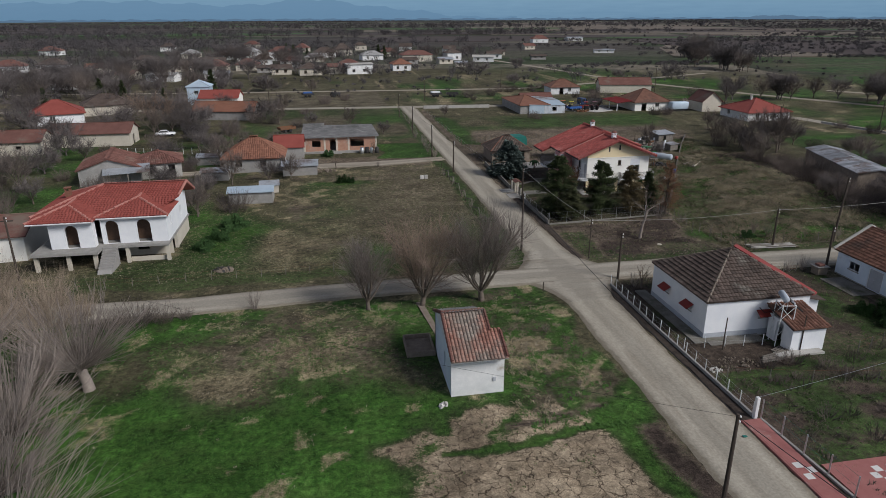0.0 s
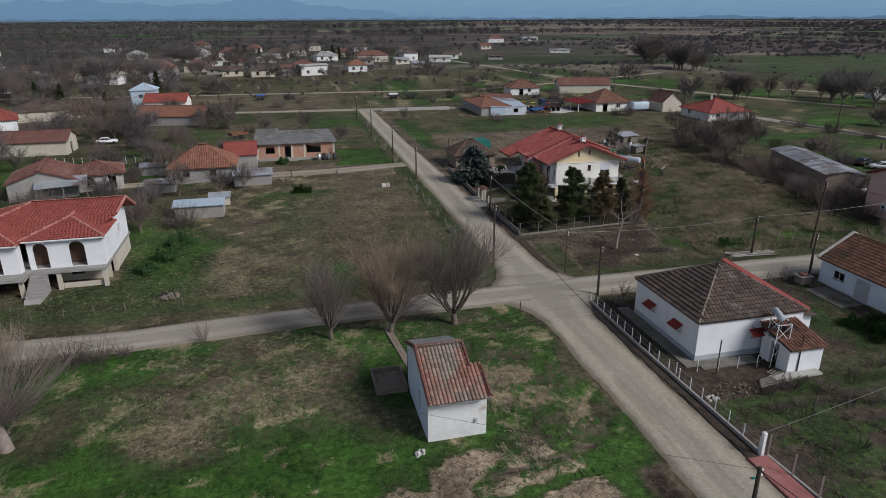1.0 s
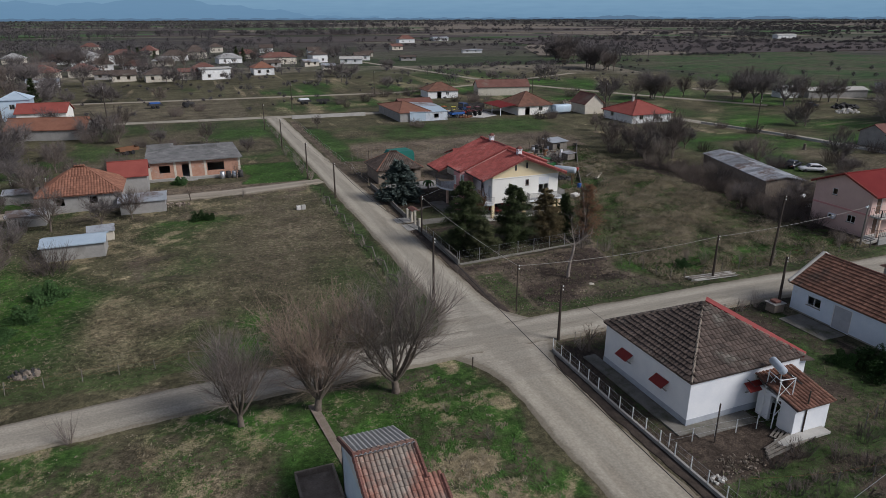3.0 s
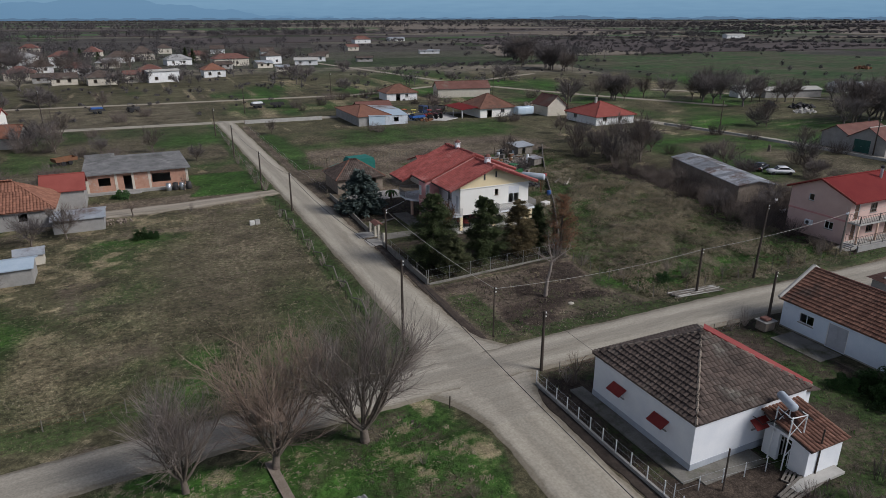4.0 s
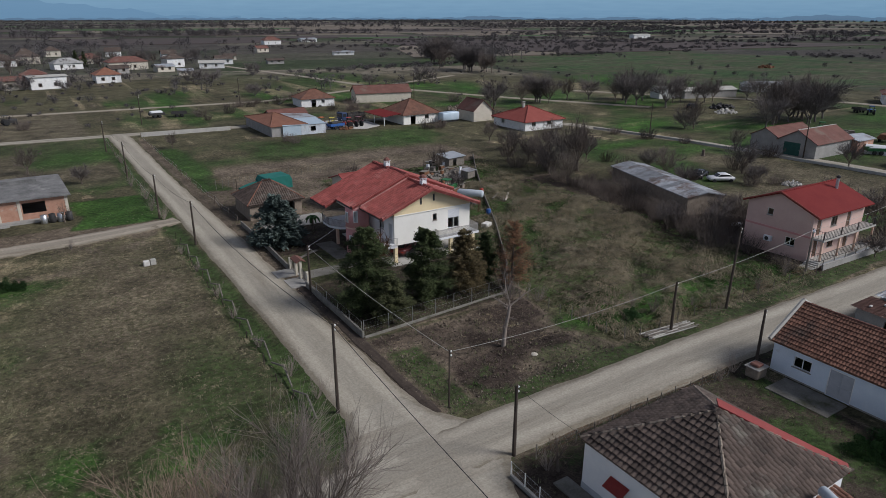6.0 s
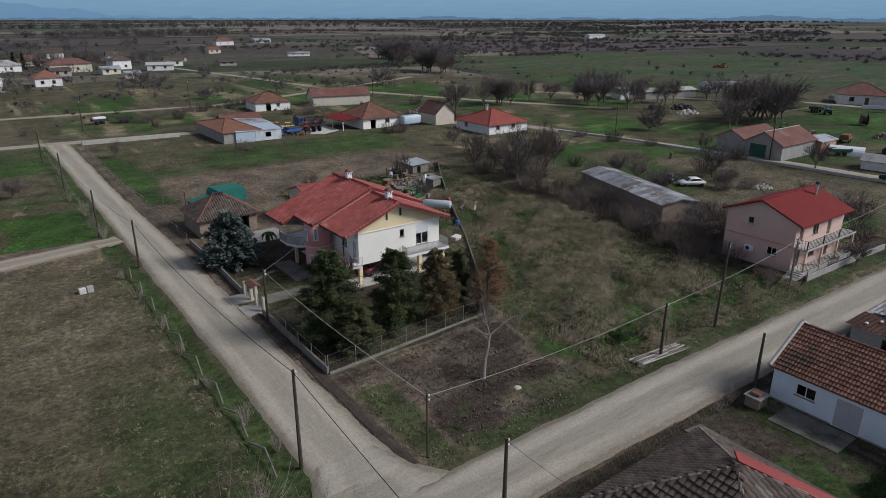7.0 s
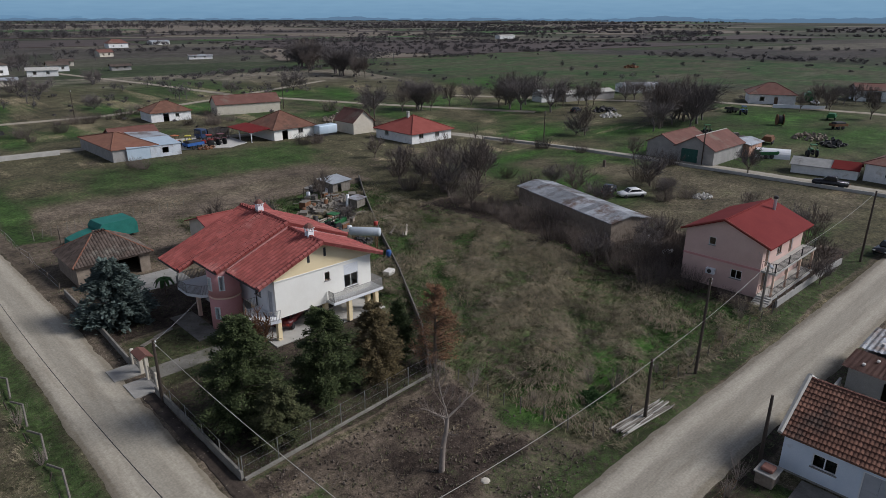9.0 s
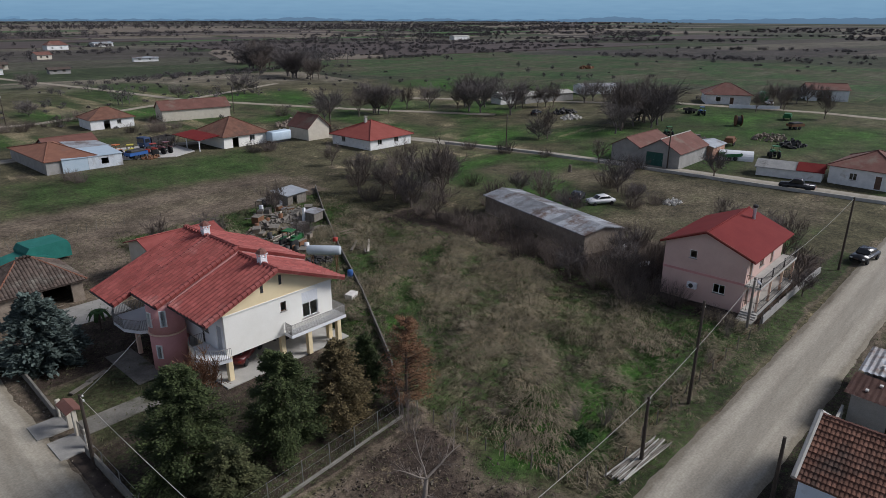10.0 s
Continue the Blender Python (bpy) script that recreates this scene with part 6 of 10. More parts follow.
house("long_barn", "long low building with a faded red tile roof", -48.2, 145.8, 0, 15.4, 7.0, 2.8, 4.3, beige_wall, old_tile_mass, "gable", 0.4, [("e", 2.5, 0, 1.4, 2.0, "hole")])
house("long_barn", "long low building with a faded red tile roof", -64.6, 138.2, 0, 20.0, 6.6, 2.8, 4.4, beige_wall, old_tile_mass, "gable", 0.4, [("s", 15.5, 1.2, 1.0, 0.7, "hole"), ("e", 2.0, 0, 1.0, 2.0, "brown_door"), ("e", 4.4, 0.9, 0.7, 0.9, "brown")])
house("village_house", "white house with a bright red hipped roof", -67.0, 179.0, 20, 11.5, 10.0, 2.9, 5.6, white_wall, bright_tile, "hip", 0.5, [("e", 2, 0.9, 1.2, 1.2, "brown"), ("e", 6, 0.1, 1.0, 2.1, "brown_door"), ("s", 4, 1, 1.2, 1.2, "window")])
house("village_house", "house with a brown hipped roof", -60.0, 195.0, 20, 12.0, 9.0, 2.9, 5.2, beige_wall, brown_tile, "hip", 0.5)
house("long_barn", "long shed with an orange and brown tile roof", -25.8, 177.8, -14, 16.0, 6.0, 2.4, 4.4, block_wall, orange_tile, "gable", 0.3, [("s", 1.5, 0.9, 0.8, 0.7, "hole")])
house("village_house", "house with a bright red roof", -31.0, 205.0, -6, 11.0, 7.0, 2.8, 4.6, cream_wall, bright_tile, "gable", 0.4)
house("village_house", "pale blue two-storey house", -38.0, 212.0, 0, 6.5, 6.5, 5.4, 7.0, blue_tin, blue_tin, "hip", 0.3, [("s", 2, 3, 1.2, 1.2, "window")])
# orange hipped house
house("village_house", "low house with a weathered orange hipped roof", -13.0, 116.4, 0, 9.8, 8.4, 2.6, 5.2, block_wall, orange_tile, "hip", 0.4, [("s", 2, 1.0, 1.0, 1.0, "hole"), ("s", 6, 1.0, 1.0, 1.0, "hole"), ("e", 3, 0.1, 1.0, 2.0, "brown_door")], tiles=(0.36, 0.45))
house("shed", "shed with a newer red roof behind the orange house", -7.4, 122.5, 0, 5.0, 5.0, 2.8, 4.4, block_wall, bright_tile, "gable", 0.3)
house("shed", "shed with a blue-grey sheet roof", -5.2, 110.6, 0, 5.6, 4.6, 1.7, 2.1, block_wall, tin, "gable", 0.25, category="shed", ridge_cap=False)
house("shed", "low concrete shed with a pale sheet roof", -11.5, 93.6, 0, 6.0, 3.4, 1.75, 2.15, concrete, blue_tin, "gable", 0.25, category="shed", ridge_cap=False)
house("coop", "small plank coop with a sheet roof", -9.4, 98.6, 4, 2.6, 2.2, 1.3, 1.7, beige_wall, tin, "gable", 0.2, category="shed", ridge_cap=False)
for x, y, w in ((-18.6, 108.5, 4.2), (-21.5, 121.0, 4.0)):
    house("coop", "lean-to coop with a grey sheet roof", x, y, 0, w, 3.0, 1.5, 1.9, block_wall, tin, "gable", 0.2, category="shed", ridge_cap=False)
# unfinished brick house with a grey slab roof
ruin_roof = surface("blackened_concrete_roof", (0.10, 0.098, 0.095), (0.24, 0.235, 0.225), 0.7, 0.95, 0.3, 9, stain=(0.33, 0.32, 0.30), stain_at=0.58)
ruin = thing("unfinished_house", "derelict brick house with open doorways and a grey roof", "house", 2.0, 132.0)
rm, rl = side_frame("s", 14.0, 10.0)
part("wall", panel(rm, rl, 0.35, 3.0, [(1.6, 1.2, 1.6, 1.2), (5.0, 0.35, 1.1, 2.2), (8.9, 1.1, 2.6, 1.4)]), brick_wall, ruin)
for sd in "enw":
    rm2, rl2 = side_frame(sd, 14.0, 10.0)
    part("wall", panel(rm2, rl2, 0.35, 3.0, [(3.5, 1.1, 1.2, 1.2)] if sd == "e" else [], trim=0 if sd == "n" else 0.22), brick_wall, ruin)
for x in (-7.02, -3.2, -0.9, 1.4, 6.72):
    part("pier", boxes((x, x + 0.34, -5.04, -4.98, 0.35, 3.0)), beige_wall, ruin, "pale rendered pier")
part("plinth", boxes((-7.1, 7.1, -5.9, 5.1, 0, 0.35)), concrete, ruin)
rr = part("roof", slab([(-7.5, -5.5, 3.12), (7.5, -5.5, 3.12), (6.8, 5.3, 3.75), (-7.3, 5.3, 3.75)], 0.16), ruin_roof, ruin, "grey lichen-stained roof")
part("parapet", boxes((-1.4, 4.0, 2.6, 2.85, 3.55, 3.95)), ruin_roof, ruin)
part("parapet", boxes((-7.3, -3.0, 4.9, 5.2, 3.6, 4.2)), ruin_roof, ruin)
part("step", boxes((-2.6, 0.2, -6.6, -5.9, 0, 0.18)), concrete, ruin)

# houses and sheds along the next street
tin_house = thing("tin_workshop", "workshop patched from red tile and blue-grey sheets", "shed", 55.0, 180.0)
house("", "", 0, 0, 0, 8.0, 19.0, 2.3, 3.9, block_wall, orange_tile, "hip", 0.3, [("s", 5.5, 0.9, 1.0, 0.8, "hole")], holder=tin_house, ridge_len=0.5)
part("sheet_roof", slab([(-1.6, -10.0, 2.35), (8.6, -10.0, 2.2), (8.6, -3.4, 2.75), (-0.6, -3.4, 2.95)], 0.07), blue_tin, tin_house, "blue-grey sheet roof")
part("sheet_roof", slab([(2.6, -3.3, 2.9), (9.4, -3.3, 2.5), (9.4, 7.6, 2.7), (3.2, 7.6, 3.1)], 0.07), tin, tin_house, "patched pale sheet roof")
part("sheet_wall", panel(pose(-1.6, -9.85, 0), 4.2, 0, 2.3, [], 0.06), blue_tin, tin_house, "patched sheet wall")
part("sheet_wall", panel(pose(2.65, -9.85, 0), 5.8, 0, 2.2, [(2.2, 0.7, 1.2, 1.0)], 0.06), tin, tin_house)
part("sheet_wall", panel(pose(8.5, -9.7, 0, 0, 0, 90), 16.5, 0, 2.15, [(9, 0, 3, 2.0)], 0.06), blue_tin, tin_house)
house("shed", "workshop wing with a rusty red roof", 60.0, 186.4, 0, 9.0, 6.0, 2.3, 3.7, block_wall, old_tile_mass, "gable", 0.3, category="shed")
house("village_house", "white house with a worn red hipped roof", 79.4, 217.4, -3, 10.0, 8.4, 2.5, 4.6, worn_white, farm_tile, "hip", 0.4, [("s", 3, 0, 1.4, 2.0, "hole"), ("s", 6, 1, 1.0, 1.0, "window")])
house("long_barn", "long cream building with a red tile roof", 101.2, 216.0, -12, 17.4, 7.0, 2.9, 4.8, beige_wall, old_tile_mass, "gable", 0.3)
house("village_house", "cream house with a dark red hipped roof and porch", 88.6, 175.5, 0, 10.0, 11.0, 2.6, 5.5, cream_wall, farm_tile, "hip", 0.5, [("s", 2, 0, 1.4, 2.0, "hole"), ("s", 6, 1, 1.2, 1.1, "window")])
pv = thing("porch", "open porch with a red sheet roof", "porch", 81.0, 176.5)
part("roof", slab([(-2.2, -5.5, 2.2), (2.4, -5.5, 2.7), (2.4, 5.5, 2.7), (-2.2, 5.5, 2.2)], 0.1), sheet_red, pv)
for y in (-5.2, 0, 5.2):
    part("post", boxes((-2.1, -1.95, y - 0.08, y + 0.08, 0, 2.2)), frame_white, pv)
house("village_house", "white house with a bright red hipped roof", 108.2, 152.8, 0, 11.4, 12.0, 2.3, 4.9, worn_white, bright_tile, "hip", 0.5, [("s", 2, 0.9, 1.2, 1.1, "window"), ("s", 6.6, 0.9, 1.2, 1.1, "window"), ("w", 3, 0.9, 1.2, 1.1, "window")], chimneys=[(-1, 0.6, 1.0, light_concrete)])
house("shed", "narrow gabled building with a red tile roof", 103.6, 168.4, 90, 7.0, 5.6, 2.9, 5.2, beige_wall, old_tile_mass, "gable", 0.4)
house("barn", "grey block barn with a red tile roof", 134.6, 104.6, 0, 12.4, 5.8, 2.9, 4.4, block_wall, old_tile_mass, "gable", 0.3)
house("barn", "grey block barn with a green double door and tile roof", 134.2, 97.8, 0, 12.4, 7.4, 2.85, 4.9, block_wall, old_tile_mass, "gable", 0.3, [("w", 1.2, 0.0, 3.2, 2.5, "green")], gable_mat=block_wall, ridge_cap=light_concrete)
house("shed", "lean-to with a pale sheet roof", 143.6, 95.5, 0, 6.0, 5.0, 2.4, 3.0, brick_wall, tin, "gable", 0.3, category="shed", ridge_cap=False)
house("shed", "long low white shed with a grey roof", 135.8, 79.8, -82, 6.5, 4.2, 1.6, 2.5, worn_white, grey_roof, "gable", 0.3, category="shed", ridge_cap=False)
house("shed", "small shed with a bright red roof", 136.4, 75.0, -82, 3.6, 4.0, 1.7, 2.6, worn_white, sheet_red, "gable", 0.3, category="shed", ridge_cap=False)
house("village_house", "white house with a dark red hipped roof", 140.5, 66.8, -5, 11.0, 10.0, 3.1, 5.2, worn_white, old_tile_mass, "hip", 0.5, [("w", 3, 1, 1.1, 1.1, "window"), ("w", 6.6, 0.1, 1.0, 2.1, "brown_door")])
house("village_house", "pink-white house with a red hipped roof", 232.0, 124.0, -62, 13.0, 11.0, 3.2, 6.0, worn_white, old_tile_mass, "hip", 0.6, [("s", 3, 1, 1.3, 1.2, "brown"), ("s", 7, 0.1, 1.2, 2.1, "brown_door")])
house("barn", "white barn with a red roof and dark gateway", 262.0, 103.0, -62, 12.0, 9.0, 3.6, 5.2, worn_white, old_tile_mass, "gable", 0.4, [("s", 3, 0, 4.0, 3.0, "hole"), ("w", 3, 0, 3.4, 2.8, "hole")])
house("barn", "white farm building with a pale roof", 228.0, 168.0, -30, 14.0, 7.0, 2.6, 3.4, worn_white, tin, "gable", 0.3, ridge_cap=False)
house("shed", "long pale farm shed with a flat roof", 196.0, 168.5, -15, 20.0, 6.0, 2.4, 3.2, block_wall, light_concrete, "gable", 0.3, category="shed", ridge_cap=False)
house("shed", "white block shed beside the farm", 182.0, 174.0, -15, 6.0, 5.0, 3.2, 3.6, worn_white, worn_white, "gable", 0.1, category="shed", ridge_cap=False)
# long sheet-roofed shed
longshed, ls_faces, ls_roof = house("long_shed", "long rusting shed with a streaked sheet roof", 83.9, 92.2, 72.5, 20.0, 5.6, 2.4, 3.0, stone_wall, old_tin, "gable", 0.25, [], category="shed", ridge_cap=False)
sheets = bmesh.new()
for i in range(16):
    x = -10.2 + i * 1.275
    for f in (1, -1):
        z = 3.09 + (i % 2) * 0.012
        v = [sheets.verts.new(c) for c in ((x, 0, z), (x + 1.25, 0, z), (x + 1.25, f * 3.1, z - 0.66), (x, f * 3.1, z - 0.66))]
        sheets.faces.new(v if f < 0 else v[::-1])
tagged(part("sheet_cover", sheets, old_tin, ls_roof, "overlapping rusty metal sheets"), kind="stuff")

# ---- the far village ----
far_rows = [
    (36.5, 329, 9, 9, 3.4, 5.8, "hip", worn_white, orange_tile, "white house with a bright orange hipped roof"),
    (-7, 312, 10, 9, 3.2, 5.4, "hip", beige_wall, brown_tile, "house with a brown hipped roof"),
    (5, 316, 8, 7, 3.4, 4.6, "gable", beige_wall, old_tile_mass, "house with a red gable roof"),
    (15, 314, 12, 7, 4.4, 4.8, "gable", worn_white, light_concrete, "flat white building"),
    (53, 396, 18, 9, 4.0, 6.2, "hip", beige_wall, old_tile_mass, "large house with a red hipped roof"),
    (76, 402, 9, 8, 4.6, 6.6, "hip", worn_white, brown_tile, "white house with a dark roof"),
    (91, 383, 12, 7, 2.8, 3.8, "gable", worn_white, light_concrete, "long white building"),
    (84, 455, 8, 7, 4.2, 6.2, "gable", worn_white, brown_tile, "white house with a brown roof"),
    (28, 414, 13, 8, 3.2, 5.4, "hip", worn_white, grey_roof, "white house with a grey roof"),
    (0, 450, 14, 9, 3.4, 6.2, "hip", worn_white, brown_tile, "white house with a brown hipped roof"),
    (12, 470, 12, 10, 4.2, 8.0, "hip", beige_wall, brown_tile, "cream house with a tall brown roof"),
    (-44, 416, 12, 9, 6.0, 8.2, "hip", worn_white, grey_roof, "two-storey white house"),
    (-26, 424, 14, 9, 5.6, 8.0, "hip", worn_white, old_tile_mass, "two-storey white house with balconies"),
    (-52, 340, 11, 9, 3.2, 5.8, "hip", beige_wall, old_tile_mass, "house with a red hipped roof"),
    (-38, 348, 11, 9, 3.2, 5.6, "hip", beige_wall, old_tile_mass, "house with a red hipped roof"),
    (-72, 345, 16, 8, 3.2, 5.0, "gable", beige_wall, brown_tile, "long house with a brown roof"),
    (-66, 292, 12, 7, 2.8, 3.6, "gable", worn_white, grey_roof, "low white building"),
    (-84, 455, 10, 9, 3.4, 5.8, "hip", beige_wall, grey_roof, "house with a pale roof"),
    (-134, 366, 13, 9, 3.2, 5.8, "hip", worn_white, brown_tile, "white house with a brown roof"),
    (-150, 356, 14, 10, 3.4, 6.0, "hip", worn_white, old_tile_mass, "white house with a red roof"),
    (-106, 345, 12, 7, 2.8, 4.4, "gable", beige_wall, orange_tile, "shed with an orange roof"),
    (-16, 520, 10, 9, 3.4, 6.4, "hip", beige_wall, old_tile_mass, "house with a red roof"),
    (28, 540, 9, 8, 4, 6.4, "hip", beige_wall, brown_tile, "house with a brown roof"),
    (62, 520, 9, 8, 3.4, 5.6, "gable", worn_white, brown_tile, "white house with a brown roof"),
    (211, 650, 16, 9, 4.0, 7.0, "hip", worn_white, old_tile_mass, "white farmhouse with a red roof"),
    (117, 445, 7, 6, 2.6, 3.6, "gable", beige_wall, brown_tile, "field shed"),
    (196, 455, 14, 5, 2.2, 2.8, "gable", worn_white, tin, "pale field shed"),
    (262, 690, 18, 8, 3.0, 4.0, "gable", worn_white, tin, "pale far farm building"),
    (640, 590, 24, 9, 4.0, 5.0, "gable", worn_white, light_concrete, "white far farm building"),
    (-190, 520, 14, 9, 3.4, 6, "hip", worn_white, old_tile_mass, "far white house"),
    (-240, 470, 14, 9, 3.4, 6, "hip", beige_wall, old_tile_mass, "far house with a red roof"),
    (-120, 560, 12, 9, 3.4, 6, "hip", worn_white, brown_tile, "far white house"),
    (-60, 600, 12, 9, 3.4, 6, "hip", beige_wall, old_tile_mass, "far house with a red roof"),
    (-115, 250, 11, 8, 3.0, 5.0, "hip", beige_wall, brown_tile, "house with a brown roof"),
    (-95, 268, 10, 7, 2.8, 4.6, "gable", worn_white, old_tile_mass, "house with a red roof"),
    (-20, 318, 9, 7, 2.8, 4.4, "gable", beige_wall, brown_tile, "small house with a brown roof"),
    (-18, 372, 10, 8, 3.0, 5.2, "hip", worn_white, old_tile_mass, "house with a faded red roof"),
    (-58, 372, 12, 8, 3.0, 5.0, "gable", beige_wall, brown_tile, "long house with a brown roof"),
    (-34, 388, 10, 8, 3.2, 5.6, "hip", worn_white, brown_tile, "pale house with a brown roof"),
    (46, 372, 8, 6, 2.6, 3.8, "gable", block_wall, brown_tile, "low grey outbuilding"),
    (66, 372, 8, 6, 2.6, 3.6, "gable", beige_wall, tin, "low shed with a sheet roof"),
    (104, 410, 9, 7, 3.0, 4.6, "gable", worn_white, brown_tile, "small pale house"),
    (42, 452, 11, 8, 3.2, 5.4, "hip", beige_wall, old_tile_mass, "house with a red hipped roof"),
    (-62, 440, 10, 8, 3.2, 5.4, "hip", worn_white, old_tile_mass, "pale house with a red roof"),
    (-6, 405, 10, 8, 3.0, 5.0, "hip", beige_wall, grey_roof, "house with a grey roof"),
    (-98, 398, 12, 8, 3.0, 5.2, "hip", beige_wall, brown_tile, "house with a brown hipped roof"),
    (-116, 318, 11, 7, 2.8, 4.4, "gable", block_wall, brown_tile, "grey shed with a brown roof"),
    (-46, 300, 10, 6, 2.4, 3.4, "gable", worn_white, tin, "low white shed with a sheet roof"),
    (-84, 305, 10, 7, 2.6, 4.0, "gable", beige_wall, old_tile_mass, "low house with a red roof"),
    (-28, 330, 8, 6, 2.4, 3.4, "gable", block_wall, brown_tile, "low dark shed"),
    (70, 345, 6, 5, 2.2, 3.0, "gable", beige_wall, tin, "small field hut"),
    (128, 395, 9, 5, 2.2, 3.0, "gable", block_wall, brown_tile, "low field shed"),
    (160, 520, 9, 7, 3.0, 4.6, "gable", beige_wall, old_tile_mass, "far field house"),
    (12, 352, 9, 7, 2.8, 4.4, "hip", beige_wall, old_tile_mass, "house with a worn red roof"),
]
far_rng = random.Random(5)
for x, y, L, W, ev, rd, kind, wm_, rm_, lab in far_rows:
    ops = [("s", L * 0.2, 1.0, 1.2, 1.2, "brown"), ("s", L * 0.62, 1.0, 1.2, 1.2, "brown")]
    if ev > 5:
        ops += [("s", L * 0.2, 3.8, 1.2, 1.3, "brown"), ("s", L * 0.62, 3.8, 1.2, 1.3, "brown")]
    house("village_house", lab + " among bare trees", x, y, far_rng.uniform(-14, 14), L, W, ev, rd, wm_, rm_, kind, 0.5, ops, group="houses of the far village", ridge_cap=False)

# ---- trees, bushes and grass ----
def raw_tube(V, F, pts, radii, sides):
    k = len(V)
    for i, p in enumerate(pts):
        d = (pts[min(i + 1, len(pts) - 1)] - pts[max(i - 1, 0)])
        d = d.normalized() if d.length > 1e-6 else Vector((0, 0, 1))
        a = d.orthogonal().normalized()
        b = d.cross(a)
        for j in range(sides):
            an = 2 * math.pi * j / sides
            V.append(tuple(p + (a * math.cos(an) + b * math.sin(an)) * radii[i]))
    for i in range(len(pts) - 1):
        for j in range(sides):
            u, w = k + i * sides, k + (i + 1) * sides
            F.append((u + j, u + (j + 1) % sides, w + (j + 1) % sides, w + j))


def raw_mesh(name, V, F, material, smooth=False):
    me = bpy.data.meshes.new(name)
    me.from_pydata(V, [], F)
    me.materials.append(material)
    if smooth:
        me.polygons.foreach_set("use_smooth", [True] * len(me.polygons))
    return me


def jitter_dir(rng, d, amount):
    q = Vector((rng.gauss(0, 1), rng.gauss(0, 1), rng.gauss(0, 1))).normalized()
    return (d + q * amount).normalized()


def limb(V, F, rng, p, d, length, r0, r1, bend, up, seg=4, sides=5):
    pts, rad = [p.copy()], [r0]
    for i in range(seg):
        d = jitter_dir(rng, d, bend)
        d = (d + Vector((0, 0, up))).normalized()
        p = p + d * (length / seg)
        pts.append(p.copy())
        rad.append(r0 + (r1 - r0) * (i + 1) / seg)
    raw_tube(V, F, pts, rad, sides)
    return pts, d


def bare_tree(label, seed, h, trunk_h, r, limbs, subs, twigs, spread, up=0.12, twig_mat=None, bark_mat=None, twig_len=1.0, category="tree", name="bare_tree", twig_r=0.013):
    """A leafless tree: trunk, limbs that fork, and many thin twigs."""
    rng = random.Random(seed)
    t = thing(name, label, category)
    V, F, TV, TF = [], [], [], []
    pts, d = limb(V, F, rng, Vector((0, 0, -0.1)), Vector((rng.uniform(-0.1, 0.1), rng.uniform(-0.1, 0.1), 1)), trunk_h + 0.1, r, r * 0.75, 0.08, 0.1, 4, 8)
    top = pts[-1]
    for i in range(limbs):
        an = 2 * math.pi * (i + rng.uniform(-0.3, 0.3)) / limbs
        tilt = rng.uniform(0.35, 1.0) * spread
        dd = Vector((math.cos(an) * tilt, math.sin(an) * tilt, 1.0)).normalized()
        ll = (h - trunk_h) * rng.uniform(0.55, 0.82)
        lp, ld = limb(V, F, rng, top - Vector((0, 0, rng.uniform(0, trunk_h * 0.25))), dd, ll, r * rng.uniform(0.32, 0.5), r * 0.12, 0.16, up, 5, 5)
        for j in range(subs):
            f = rng.uniform(0.25, 1.0)
            k = min(int(f * (len(lp) - 1)), len(lp) - 2)
            q = lp[k].lerp(lp[k + 1], f * (len(lp) - 1) - k)
            sd = jitter_dir(rng, (lp[k + 1] - lp[k]).normalized(), 0.75)
            sl = (h - trunk_h) * rng.uniform(0.22, 0.42)
            sp, sdir = limb(V, F, rng, q, sd, sl, r * 0.11, r * 0.04, 0.16, up, 4, 4)
            for m in range(twigs):
                f2 = rng.uniform(0.15, 1.0)
                k2 = min(int(f2 * (len(sp) - 1)), len(sp) - 2)
                q2 = sp[k2].lerp(sp[k2 + 1], f2 * (len(sp) - 1) - k2)
                td = jitter_dir(rng, (sp[k2 + 1] - sp[k2]).normalized(), 0.8)
                tl = (h - trunk_h) * rng.uniform(0.10, 0.24) * twig_len
                limb(TV, TF, rng, q2, td, tl, twig_r, twig_r * 0.35, 0.16, up, 3, 3)
    part("trunk", raw_mesh("trunk", V, F, bark_mat or bark, True), bark, t)
    part("crown", raw_mesh("crown", TV, TF, twig_mat or twig_grey), bark, t)
    return t


def brush(label, seed, h, stems, fork, spread, mat, name="bush", category="bush", r=0.02, base=0.3):
    """A thicket of thin stems fanning from the ground."""
    rng = random.Random(seed)
    t = thing(name, label, category)
    V, F = [], []
    for i in range(stems):
        an = rng.uniform(0, 2 * math.pi)
        rr = base * math.sqrt(rng.random())
        tilt = rng.uniform(0.0, 1.0) * spread
        dd = Vector((math.cos(an) * tilt, math.sin(an) * tilt, 1)).normalized()
        ln = h * rng.uniform(0.55, 1.05)
        sp, sd = limb(V, F, rng, Vector((math.cos(an) * rr, math.sin(an) * rr, -0.05)), dd, ln, r, r * 0.3, 0.1, 0.05, 4, 3)
        for j in range(fork):
            f = rng.uniform(0.3, 0.95)
            k = min(int(f * 4), 3)
            limb(V, F, rng, sp[k], jitter_dir(rng, (sp[k + 1] - sp[k]).normalized(), 0.55), ln * rng.uniform(0.15, 0.4), r * 0.55, r * 0.2, 0.15, 0.05, 3, 3)
    part("crown", raw_mesh("crown", V, F, mat), mat, t)
    return t


